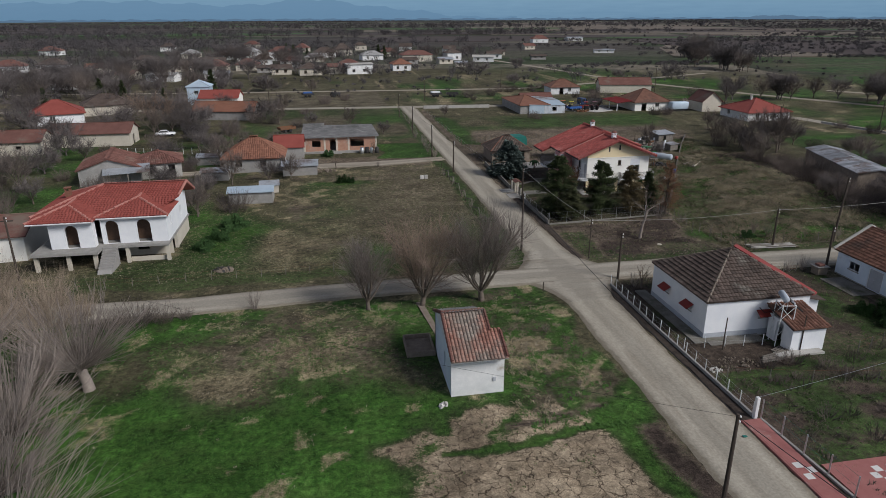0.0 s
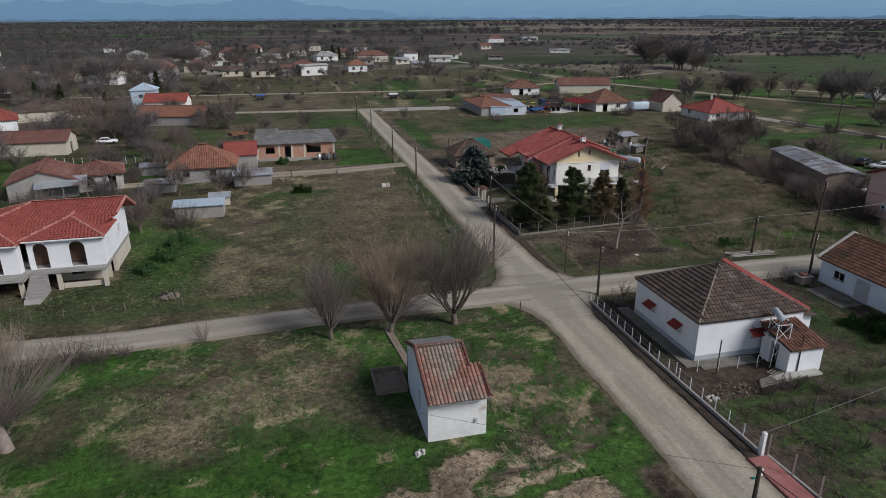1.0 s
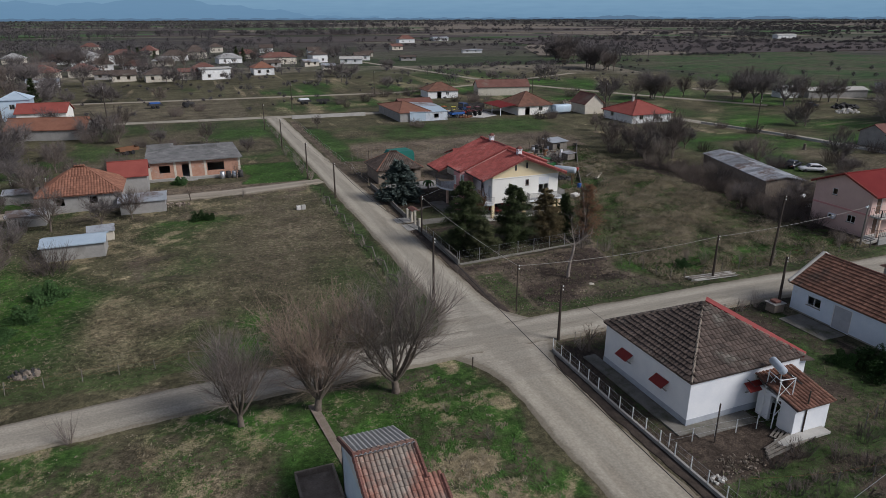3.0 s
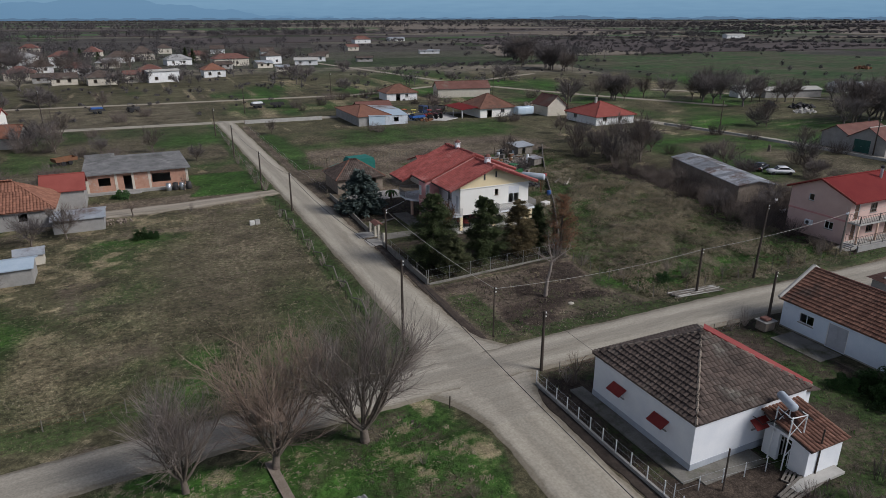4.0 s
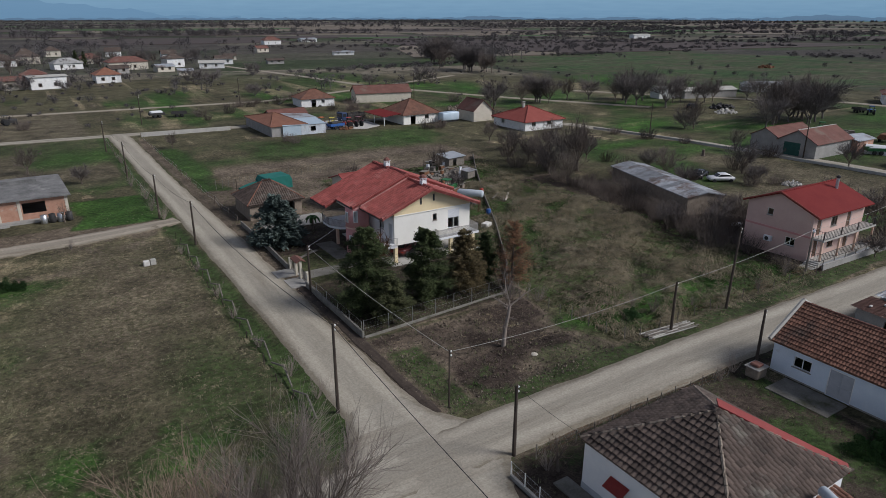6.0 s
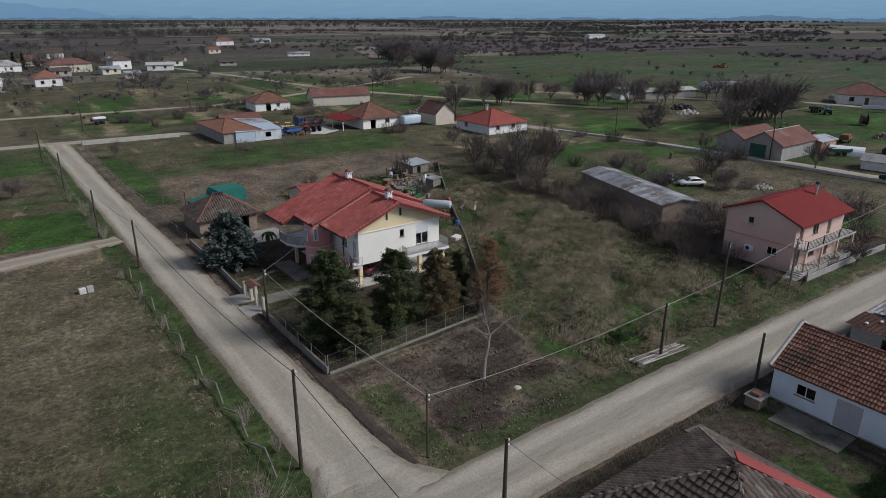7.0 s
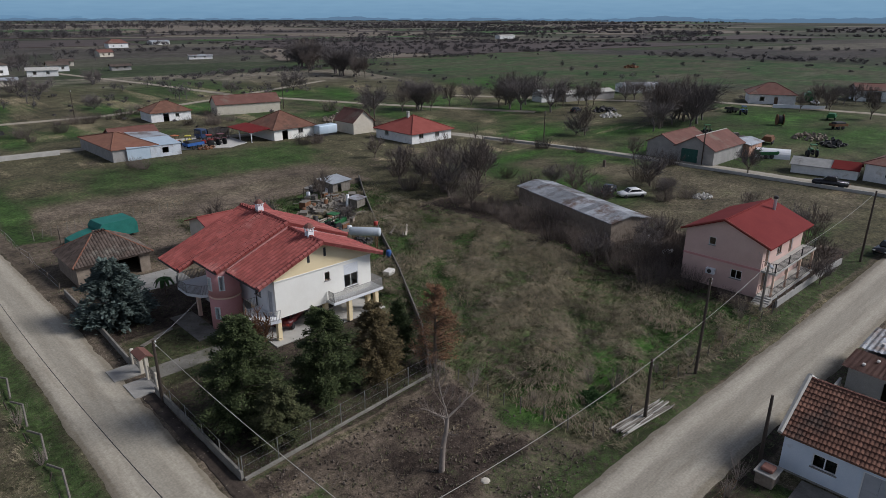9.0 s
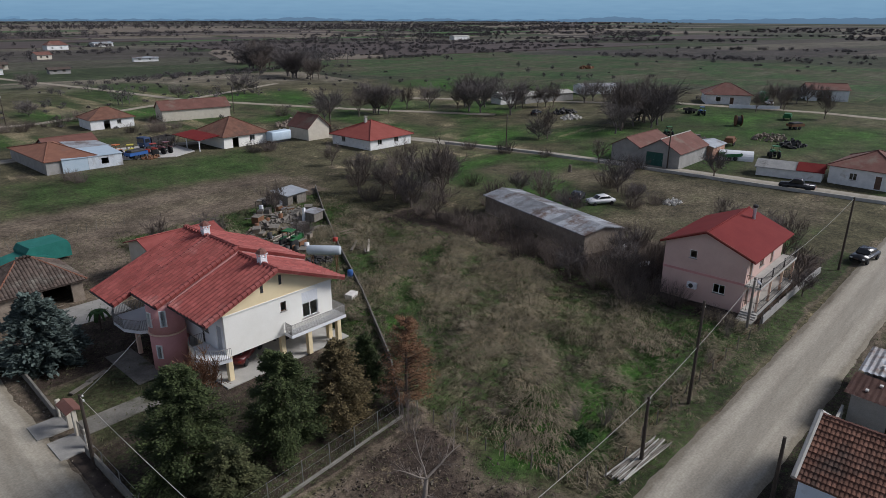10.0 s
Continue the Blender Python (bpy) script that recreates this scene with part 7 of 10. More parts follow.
def conifer(label, seed, h, radius, mat, count, droop=0.15, base=0.3, size=0.3, kind="cone", name="conifer"):
    """A conifer: a trunk and a crown of many small sprays on drooping whorls, with an uneven outline."""
    rng = random.Random(seed)
    t = thing(name, label, "tree")
    V, F, CV, CF = [], [], [], []
    limb(V, F, rng, Vector((0, 0, -0.1)), Vector((0, 0, 1)), h * 0.97, 0.05 * h ** 0.6, 0.02, 0.02, 0.05, 6, 7)
    whorls = []
    z = base
    while z < h * 0.96:
        f = (z - base) / (h - base)
        prof = (1 - f) ** 0.8 if kind == "cone" else (1 - f) ** 0.6 * min(1.0, 0.72 + f * 1.2)
        for i in range(7):
            whorls.append((z + rng.uniform(-0.2, 0.2), rng.uniform(0, 2 * math.pi), radius * prof * rng.uniform(0.62, 1.12)))
        z += max(0.22, h * 0.05)
    per = max(6, count // len(whorls))
    for z, an, ln in whorls:
        tip = Vector((math.cos(an) * ln, math.sin(an) * ln, z - droop * ln + rng.uniform(-0.1, 0.25)))
        root = Vector((0, 0, z))
        raw_tube(V, F, [root, root.lerp(tip, 0.5) + Vector((0, 0, 0.08)), tip], [0.03, 0.018, 0.006], 3)
        for i in range(per):
            f = rng.random() ** 0.55
            c = root.lerp(tip, f) + Vector((rng.gauss(0, 0.11), rng.gauss(0, 0.11), rng.gauss(0, 0.09))) * (0.5 + ln * 0.5)
            out = Vector((math.cos(an), math.sin(an), rng.uniform(-0.35, 0.75)))
            out = jitter_dir(rng, out.normalized(), 0.5)
            side = jitter_dir(rng, out.cross(Vector((0, 0, 1))).normalized(), 0.5)
            s = size * rng.uniform(0.6, 1.3)
            k = len(CV)
            CV.extend([tuple(c - out * s * 0.4), tuple(c + side * s * 0.34 + out * s * 0.1), tuple(c + out * s * 0.75), tuple(c - side * s * 0.34 + out * s * 0.1)])
            CF.extend([(k, k + 1, k + 2), (k, k + 2, k + 3)])
    part("trunk", raw_mesh("trunk", V, F, bark, True), bark, t)
    part("crown", raw_mesh("crown", CV, CF, mat), mat, t)
    return t


def leafy_bush(label, seed, h, radius, mat, count, size=0.14, name="bush"):
    rng = random.Random(seed)
    t = thing(name, label, "bush")
    V, F = [], []
    for i in range(count):
        an, el = rng.uniform(0, 2 * math.pi), rng.random()
        lump = 0.75 + 0.35 * math.sin(an * 3 + seed) * math.sin(el * 5 + seed)
        rr = radius * lump * rng.uniform(0.55, 1.05)
        c = Vector((math.cos(an) * rr * math.sqrt(1 - el * el * 0.9), math.sin(an) * rr * math.sqrt(1 - el * el * 0.9), 0.05 + h * el * lump))
        o = Vector((rng.gauss(0, 1), rng.gauss(0, 1), rng.gauss(0.3, 1))).normalized()
        s = o.orthogonal().normalized()
        z = size * rng.uniform(0.6, 1.4)
        k = len(V)
        V.extend([tuple(c - o * z), tuple(c + s * z * 0.6), tuple(c + o * z), tuple(c - s * z * 0.6)])
        F.extend([(k, k + 1, k + 2), (k, k + 2, k + 3)])
    part("foliage", raw_mesh("foliage", V, F, mat), mat, t)
    return t


def put(ob, x, y, turn=0.0, scale=1.0, first=False, label="", group=""):
    m = pose(x, y, 0, 0, 0, turn) @ Matrix.Diagonal((scale, scale, scale, 1))
    if first:
        ob.matrix_basis = m
    else:
        ob = copy_thing(ob, m)
    return tagged(ob, label, "", group)


rng = random.Random(11)
# three bare mulberries by the cross road
put(bare_tree("bare mulberry tree with many upright thin shoots", 21, 6.6, 0.9, 0.22, 12, 9, 15, 0.8, 0.14, twig_grey, twig_r=0.011, twig_len=1.4), 2.5, 53.6, 10, 1, True)
put(bare_tree("bare mulberry tree with many upright thin shoots", 22, 8.2, 0.9, 0.27, 14, 10, 15, 0.85, 0.14, twig_brown, twig_r=0.011, twig_len=1.4), 7.4, 53.5, 70, 1, True)
put(bare_tree("large bare mulberry tree with a dense twiggy crown", 23, 8.6, 1.0, 0.30, 15, 11, 15, 1.05, 0.11, twig_grey, twig_r=0.011, twig_len=1.4), 13.0, 53.8, 130, 1, True)
# pollard willows and tan thicket at the meadow's west edge
def pollard(label, seed, trunk_h, r, shoots, length, spread, mat, bark_mat, lean=(0.0, 0.0)):
    """A pollarded willow: a short thick leaning trunk and long straight shoots fanning from its head."""
    rng_ = random.Random(seed)
    t = thing("willow", label, "tree")
    V, F, TV, TF = [], [], [], []
    head = Vector((lean[0], lean[1], trunk_h))
    raw_tube(V, F, [Vector((0, 0, -0.2)), head * 0.3 + Vector((0.05, 0, 0.05)), head * 0.7, head, head + Vector((0, 0, 0.25))], [r * 1.25, r, r * 0.95, r * 1.25, r * 0.6], 10)
    for i in range(shoots):
        an = rng_.uniform(0, 2 * math.pi)
        tilt = spread * math.sqrt(rng_.random())
        dd = Vector((math.cos(an) * math.sin(tilt), math.sin(an) * math.sin(tilt), math.cos(tilt)))
        ln = length * rng_.uniform(0.55, 1.05)
        sp, sd = limb(TV, TF, rng_, head + Vector((math.cos(an) * r, math.sin(an) * r, rng_.uniform(-0.3, 0.15))) * 1.0, dd, ln, rng_.uniform(0.022, 0.042), 0.010, 0.06, 0.06, 5, 3)
        for j in range(5):
            k = rng_.randrange(1, 5)
            limb(TV, TF, rng_, sp[k], jitter_dir(rng_, (sp[k + 1] - sp[k]).normalized(), 0.42), ln * rng_.uniform(0.18, 0.4), 0.014, 0.006, 0.08, 0.06, 3, 3)
    part("trunk", raw_mesh("trunk", V, F, bark_mat, True), bark_mat, t)
    part("crown", raw_mesh("crown", TV, TF, mat), mat, t)
    return t


po = pollard("pollarded willow with a leaning trunk and long bare shoots", 31, 1.7, 0.36, 170, 6.0, 1.35, twig_grey, pale_bark, (-0.5, 0.5))
put(po, -17.9, 43.7, 0, 1.0, True)
po2 = pollard("grey pollarded willow with long bare shoots", 32, 1.4, 0.34, 150, 6.4, 1.3, twig_grey, pale_bark, (0.2, 0.1))
put(po2, -22.5, 34.6, 0, 1.0, True)
put(po2, -18.4, 31.4, 130, 1.0)
put(po, -20.6, 37.0, 200, 0.95)
put(po2, -16.4, 27.4, 250, 0.9)
put(po2, -21.6, 40.6, 20, 0.9)
put(po, -27.5, 39.5, 200, 1.0)
put(po2, -27.0, 46.5, 70, 0.95)
th = brush("tan leafless willow thicket with fine upright stems", 31, 6.2, 110, 6, 1.05, twig_tan, "thicket", r=0.026, base=1.3)
put(th, -23.8, 52.2, 0, 0.85, True)
for x, y, a_, s_ in ((-21.5, 47.4, 120, 0.7), (-25.6, 55.4, 200, 0.8), (-22.4, 56.0, 310, 0.6), (-29.4, 58.4, 20, 0.8), (-28.5, 53.5, 80, 0.9), (-26.0, 59.8, 45, 0.75), (-33.0, 56.5, 30, 0.95), (-31.5, 62.0, 250, 0.85), (-34.0, 48.5, 160, 1.0), (-37.5, 62.5, 10, 0.9)):
    put(th, x, y, a_, s_)
dk = brush("dark brown bramble bush on the verge", 37, 2.6, 90, 5, 1.1, twig_dark, "bramble", r=0.016, base=1.0)
put(dk, -17.2, 53.8, 0, 1.0, True)
for x, y, s_ in ((-15.2, 54.4, 0.7), (-19.6, 52.6, 1.0), (-20.4, 49.0, 0.8), (-13.4, 54.6, 0.45), (-22.0, 41.0, 0.7), (-25.5, 33.0, 0.8), (-18.8, 38.6, 0.5)):
    put(dk, x, y, 40 * s_ * 10, s_)
sh_ = brush("small bare shrub on the verge", 35, 2.4, 26, 4, 0.6, twig_grey, r=0.014, base=0.15)
put(sh_, -7.6, 55.6, 0, 1.0, True)
for x, y, s in ((20.0, 68.6, 0.8), (19.4, 72.4, 0.9), (18.9, 78, 0.6), (18.6, 84.5, 0.6), (18.6, 90, 0.7), (18.5, 97.5, 0.6), (18.3, 104, 0.6), (19.2, 119, 1.0), (18.6, 124, 0.9), (19.0, 131, 1.1), (18.4, 140, 1.0), (18.9, 150, 0.9), (19.5, 160, 1.0), (28.4, 54.2, 0.75), (47.4, 55.2, 0.8), (45.6, 55.0, 0.7), (15.4, 50.2, 0.5), (16.8, 46.4, 0.5), (8.0, 112.2, 0.6), (-2.5, 111.6, 0.5), (59.0, 64.0, 0.6), (63.5, 63.6, 0.6), (69.0, 64.2, 0.8), (55.0, 64.6, 0.5), (45.0, 68.4, 0.5), (50.8, 65.6, 0.9), (50.0, 67.2, 0.8)):
    put(sh_, x, y, rng.uniform(0, 360), s)
small = bare_tree("small pruned bare fruit tree", 36, 2.6, 0.8, 0.1, 6, 4, 5, 1.0, 0.05, twig_brown, twig_r=0.012)
put(small, 28.9, 53.8, 0, 1.0, True)
put(small, 0.8, 112.8, 60, 1.0)
put(small, -5.0, 113.6, 100, 0.9)
put(small, 8.2, 124.6, 10, 1.1)
put(small, -18.0, 88.0, 10, 1.6)
# garden of the yellow house
put(conifer("blue-green spruce with dense drooping branches", 41, 5.9, 3.7, needle_blue, 26000, 0.2, 0.2, 0.34, "egg"), 28.6, 101.6, 0, 1, True)
put(conifer("dark green arborvitae with an uneven crown", 42, 7.9, 3.6, needle_dark, 60000, 0.05, 0.3, 0.14, "egg"), 29.6, 80.2, 0, 1, True)
put(conifer("low dark green bushy arborvitae", 43, 4.0, 2.4, needle_mix, 34000, -0.1, 0.3, 0.13, "egg"), 30.2, 77.0, 0, 1, True)
put(conifer("pointed dark green conifer", 44, 7.2, 3.2, needle_dark, 48000, 0.0, 0.6, 0.14, "egg"), 35.0, 78.6, 0, 1, True)
put(conifer("browning conifer with russet tips", 45, 6.2, 2.6, needle_brown, 30000, 0.0, 0.6, 0.14, "egg"), 38.9, 78.2, 0, 1, True)
put(conifer("narrow dark green conifer", 46, 5.2, 1.7, needle_dark, 22000, 0.0, 0.3, 0.14, "egg"), 42.0, 79.2, 0, 1, True)
put(conifer("russet larch-like conifer gone brown", 47, 7.0, 2.3, twig_red, 13000, -0.5, 0.5, 0.11, "egg"), 43.4, 76.6, 0, 1, True)
rd_ = bare_tree("small russet-leaved tree beside the porch", 48, 5.2, 1.5, 0.1, 7, 6, 10, 0.8, 0.1, twig_red, twig_r=0.03)
put(rd_, 33.6, 85.6, 0, 1, True)
pop = thing("bare_tree", "crooked bare tree with a pale trunk and lopped limbs", "tree", 35.4, 67.5)
pr = random.Random(49)
PV, PF, QV, QF = [], [], [], []
trunk_pts = [Vector(q) for q in ((0, 0, -0.1), (0.05, 0, 0.8), (0.22, 0.1, 1.7), (0.5, 0.15, 2.5), (0.62, 0.15, 3.4))]
raw_tube(PV, PF, trunk_pts, [0.2, 0.17, 0.15, 0.13, 0.10], 8)
for a_, d_, ln_, r0_ in ((trunk_pts[4], (1.1, -0.5, 0.75), 2.4, 0.075), (trunk_pts[4], (-0.15, 0.2, 1.0), 2.8, 0.05), (trunk_pts[4], (-1.0, 0.5, 0.45), 1.9, 0.055), (trunk_pts[2], (-0.8, -0.5, 0.25), 0.9, 0.05), (trunk_pts[3], (0.5, 0.9, 0.5), 1.5, 0.04), (trunk_pts[3], (0.3, -0.9, -0.1), 0.8, 0.035)):
    lp_, ld_ = limb(PV, PF, pr, a_, Vector(d_).normalized(), ln_, r0_, 0.016, 0.18, 0.05, 5, 6)
    for k_ in range(9):
        q_ = pr.randrange(1, 5)
        tp_, td_ = limb(QV, QF, pr, lp_[q_], jitter_dir(pr, (lp_[q_ + 1] - lp_[q_]).normalized(), 0.8), ln_ * pr.uniform(0.25, 0.55), 0.016, 0.006, 0.12, 0.08, 3, 3)
        for w_ in range(3):
            limb(QV, QF, pr, tp_[1 + w_ % 2], jitter_dir(pr, td_, 0.7), ln_ * pr.uniform(0.12, 0.25), 0.009, 0.004, 0.1, 0.08, 2, 3)
part("trunk", raw_mesh("trunk", PV, PF, pale_bark, True), pale_bark, pop)
part("crown", raw_mesh("crown", QV, QF, twig_grey), twig_grey, pop)
gs = brush("bare grey shrub growing over the fence", 50, 2.6, 34, 6, 1.2, twig_grey, r=0.014, base=0.4)
put(gs, 41.6, 74.6, 0, 1.0, True)
put(gs, 43.6, 72.8, 140, 0.7)
palm = thing("palm", "small palm with drooping fronds on the lawn", "plant", 34.0, 104.4)
part("trunk", rod([(0, 0, 0), (0.03, 0, 1.5)], [0.1, 0.13], 8), bark, palm)
for i in range(14):
    a = 2 * math.pi * i / 14 + 0.3 * (i % 3)
    fr = bmesh.new()
    for j in range(5):
        f0, f1 = j / 5, (j + 1) / 5
        z = lambda f: 1.5 + 0.55 * f * (1.3 - 1.3 * f) * 2 - 0.4 * f * f
        w0, w1 = 0.05 + 0.12 * math.sin(math.pi * f0), 0.05 + 0.12 * math.sin(math.pi * min(f1, 0.97))
        c, s = math.cos(a), math.sin(a)
        vv = [fr.verts.new((c * f * 1.0 - s * w, s * f * 1.0 + c * w, z(f))) for f, w in ((f0, -w0), (f0, w0), (f1, w1), (f1, -w1))]
        fr.faces.new(vv)
    part("frond", fr, green_leaf, palm)
# bare trees and hedges round the pasture and the sheds
bt = [bare_tree("bare brown roadside tree without leaves", 51, 7.0, 1.4, 0.17, 10, 8, 10, 1.1, 0.07, twig_dark, twig_r=0.027),
      bare_tree("bare tree with a broad twiggy crown", 52, 6.0, 1.1, 0.16, 11, 8, 10, 1.4, 0.05, grove_twig, twig_r=0.027),
      bare_tree("tall bare tree without leaves", 53, 9.0, 2.0, 0.2, 10, 8, 10, 0.95, 0.1, twig_dark, twig_r=0.03)]
bt.append(bare_tree("bare grey tree with a dense broad crown", 54, 9.5, 1.6, 0.24, 12, 8, 9, 1.25, 0.05, grove_twig, grove_twig, twig_r=0.036, twig_len=1.3))
bt.append(bare_tree("low dense bare tree or tall bush", 56, 5.0, 0.5, 0.14, 12, 8, 9, 1.5, 0.03, grove_twig, grove_twig, twig_r=0.032, twig_len=1.3))
for i, b in enumerate(bt):
    put(b, (86.6, 88.0, 84.2, -88.0, -19.0)[i], (113.0, 118.5, 110.4, 240.0, 242.0)[i], 0, 1, True, group="bare trees")
for x, y, k, s in ((-92, 232, 3, 1.2), (-98, 224, 3, 1.1), (-84, 252, 3, 1.2), (-104, 240, 3, 1.3), (-76, 248, 3, 1.0), (-95, 262, 3, 1.2), (-80, 286, 3, 1.3), (-72, 292, 3, 1.3), (-66, 284, 3, 1.2), (-88, 296, 3, 1.2), (-60, 196, 4, 1.1), (-66, 204, 3, 0.8), (-36, 166, 3, 0.9), (-31, 160, 4, 1.2), (-16, 175, 4, 1.3), (-18, 172, 4, 1.0), (-22, 244, 4, 1.5), (-40, 274, 4, 1.2), (-74, 180, 3, 1.0), (-82, 172, 3, 1.1), (-70, 166, 4, 1.2), (-60, 152, 4, 1.0), (-54, 142, 3, 0.8), (-78, 148, 3, 1.1), (-88, 158, 3, 1.2), (-66, 136, 4, 1.2), (-48, 118, 4, 1.0), (-55, 98, 4, 1.1), (-60, 90, 3, 0.8), (-28, 145, 4, 0.9), (-22, 152, 4, 0.8), (-30, 128, 4, 0.8), (-50, 134, 4, 1.1), (-24, 116, 4, 0.6), (-27, 108, 4, 0.7), (-20, 92, 4, 0.6), (-45, 150, 3, 0.9), (64, 303, 4, 1.3), (70, 300, 4, 1.1), (141, 256, 4, 1.7), (96, 330, 4, 1.2), (120, 262, 4, 1.0), (72, 250, 4, 0.9), (160, 216, 4, 0.9), (-1, 300, 4, 1.3), (8, 310, 4, 1.2), (20, 300, 4, 1.0), (-12, 330, 3, 0.9), (137, 130, 4, 1.0)):
    put(bt[k], x, y, rng.uniform(0, 360), s * rng.uniform(0.9, 1.1))
for x, y, k, s in ((80.4, 116.6, 0, 0.9), (82.6, 121.4, 1, 0.9), (90.4, 124.8, 0, 1.0), (86.8, 131.0, 1, 0.8), (88.4, 141.4, 0, 0.6), (78.8, 111.6, 1, 0.9), (77.4, 105.4, 0, 0.8), (79.0, 123.0, 0, 0.85), (92.6, 117.0, 1, 0.9), (94.6, 104.2, 1, 0.7), (92.2, 98.6, 0, 0.8), (89.0, 92.0, 1, 0.7), (106.6, 94.4, 1, 1.0), (127.0, 87.4, 1, 0.9), (123.0, 107.0, 0, 0.7), (138.3, 128.5, 2, 0.75), (86.6, 63.4, 0, 0.6), (91.4, 66.4, 0, 0.8), (95.6, 69.2, 1, 0.8), (97.0, 75.0, 0, 0.7), (71.4, 81.0, 1, 0.6), (59.4, 110.4, 1, 0.55), (64.0, 123.0, 0, 0.6), (52.0, 118.0, 1, 0.7), (47.0, 121.0, 0, 0.5), (-15.6, 104.2, 0, 0.8), (-18.4, 96.0, 1, 0.7), (-17.8, 86.6, 0, 0.7), (-24.4, 100.2, 1, 0.7), (-42.0, 97.6, 1, 0.8), (-46.4, 104.4, 0, 0.9), (-52.0, 112.0, 1, 0.9), (-58.0, 122.6, 0, 0.8), (-44.6, 128.0, 1, 0.8), (-38.0, 152.0, 2, 0.8), (-35.4, 158.0, 1, 1.1), (-33.0, 163.0, 0, 1.0), (-29.6, 166.6, 1, 0.9), (-12.0, 165.0, 0, 0.8), (-4.0, 160.0, 1, 0.7), (5.0, 158.0, 0, 0.7), (12.0, 146.0, 1, 0.6), (-66.0, 160.0, 1, 1.0), (-74.0, 150.0, 0, 1.0), (-48.0, 170.0, 0, 1.0), (30.0, 168.6, 0, 0.5), (-62, 128, 0, 1.1), (-70, 122, 2, 1.0), (-56, 104, 1, 1.1), (-64, 112, 0, 1.0), (-48, 92, 0, 1.0), (-75, 135, 1, 1.2), (-80, 160, 2, 1.2), (-86, 172, 0, 1.3), (-90, 186, 1, 1.3), (-80, 200, 2, 1.1), (-50, 186, 0, 1.0), (-44, 178, 1, 1.2), (-40, 190, 0, 1.1), (-28, 190, 1, 0.9), (-12, 182, 0, 0.8), (-20, 140, 0, 0.8), (-26, 136, 1, 0.8), (-16, 128, 0, 0.7), (-22, 126, 1, 0.9), (-19, 118, 0, 0.9), (-10, 104.5, 1, 0.7), (-6.5, 106, 0, 0.6), (-100, 205, 1, 1.3), (-110, 215, 2, 1.2), (-75, 225, 0, 1.2), (-30, 235, 1, 1.0), (-5, 232, 0, 0.7)):
    put(bt[k], x, y, rng.uniform(0, 360), s * rng.uniform(0.9, 1.1))
for cx, cy_, n, sx, sy, sc in ((167, 168, 10, 8, 9, 1.0), (170, 123, 16, 9, 5, 1.15), (181, 160, 5, 6, 5, 1.0), (136, 186, 10, 16, 4, 0.9), (194, 300, 14, 6, 20, 1.3), (203, 345, 8, 6, 7, 1.6), (208, 150, 6, 12, 8, 0.8), (240, 106, 8, 26, 10, 0.8), (-60, 235, 12, 26, 14, 0.9), (-100, 262, 14, 26, 18, 1.0), (-60, 300, 12, 26, 22, 1.0), (-150, 270, 14, 30, 22, 1.1), (-20, 360, 10, 30, 20, 1.0), (60, 415, 8, 30, 16, 1.0), (-60, 400, 14, 36, 30, 1.2)):
    for i in range(n):
        put(bt[rng.choice((0, 2, 3, 3))], cx + rng.gauss(0, sx * 0.6), cy_ + rng.gauss(0, sy * 0.6), rng.uniform(0, 360), sc * rng.uniform(0.75, 1.15))
hb_ = brush("dense brown leafless hedge bush", 55, 2.6, 130, 5, 1.0, twig_dark, r=0.016, base=1.2)
put(hb_, 73.6, 88.6, 0, 1, True, group="hedge bushes")
hedge = [(75.4, 84.0), (76.6, 88.0), (77.6, 92.4), (78.6, 96.2), (79.4, 100.0), (74.4, 82.0), (77.8, 98.4), (80.4, 104.0), (79.4, 80.4), (84.0, 79.8), (87.6, 104.6), (89.6, 101.4), (75.6, 97.0), (75.0, 93.6), (72.6, 84.6), (72.4, 80.8), (74.6, 79.4), (76.4, 103.0), (78.4, 108.4), (76.6, 100.4), (74.6, 86.0), (71.6, 78.0), (77.4, 77.6), (80.0, 78.4), (80.6, 113.0), (83.0, 117.6), (85.6, 121.6), (82.0, 127.0), (78.2, 118.6), (88.6, 126.4), (92.4, 121.0), (94.6, 113.4), (93.0, 107.6), (95.8, 98.6), (72.8, 75.6), (110.0, 92.6), (108.4, 96.8), (105.0, 91.6), (121.4, 118.0), (119.6, 126.0), (117.0, 134.0), (122.6, 99.4), (86.0, 80.6), (88.0, 84.4), (70.2, 73.8)]
for x, y in hedge:
    put(hb_, x + rng.uniform(-0.6, 0.6), y + rng.uniform(-0.6, 0.6), rng.uniform(0, 360), rng.uniform(0.5, 1.15))
gb = leafy_bush("low bush of green leaves", 57, 1.3, 1.6, green_leaf, 4200, 0.075)
put(gb, -12.4, 80.6, 0, 1.25, True)
for x, y, s in ((-13.6, 76.4, 0.8), (-14.8, 73.0, 0.7), (1.6, 102.4, 0.7), (2.8, 102.0, 0.5), (46.4, 42.4, 0.8), (47.6, 44.0, 0.9), (45.6, 45.0, 0.6), (48.2, 65.8, 0.5), (47.6, 91.6, 0.6), (48.0, 90.2, 0.5), (-0.5, 123.4, 0.7)):
    put(gb, x, y, rng.uniform(0, 360), s)
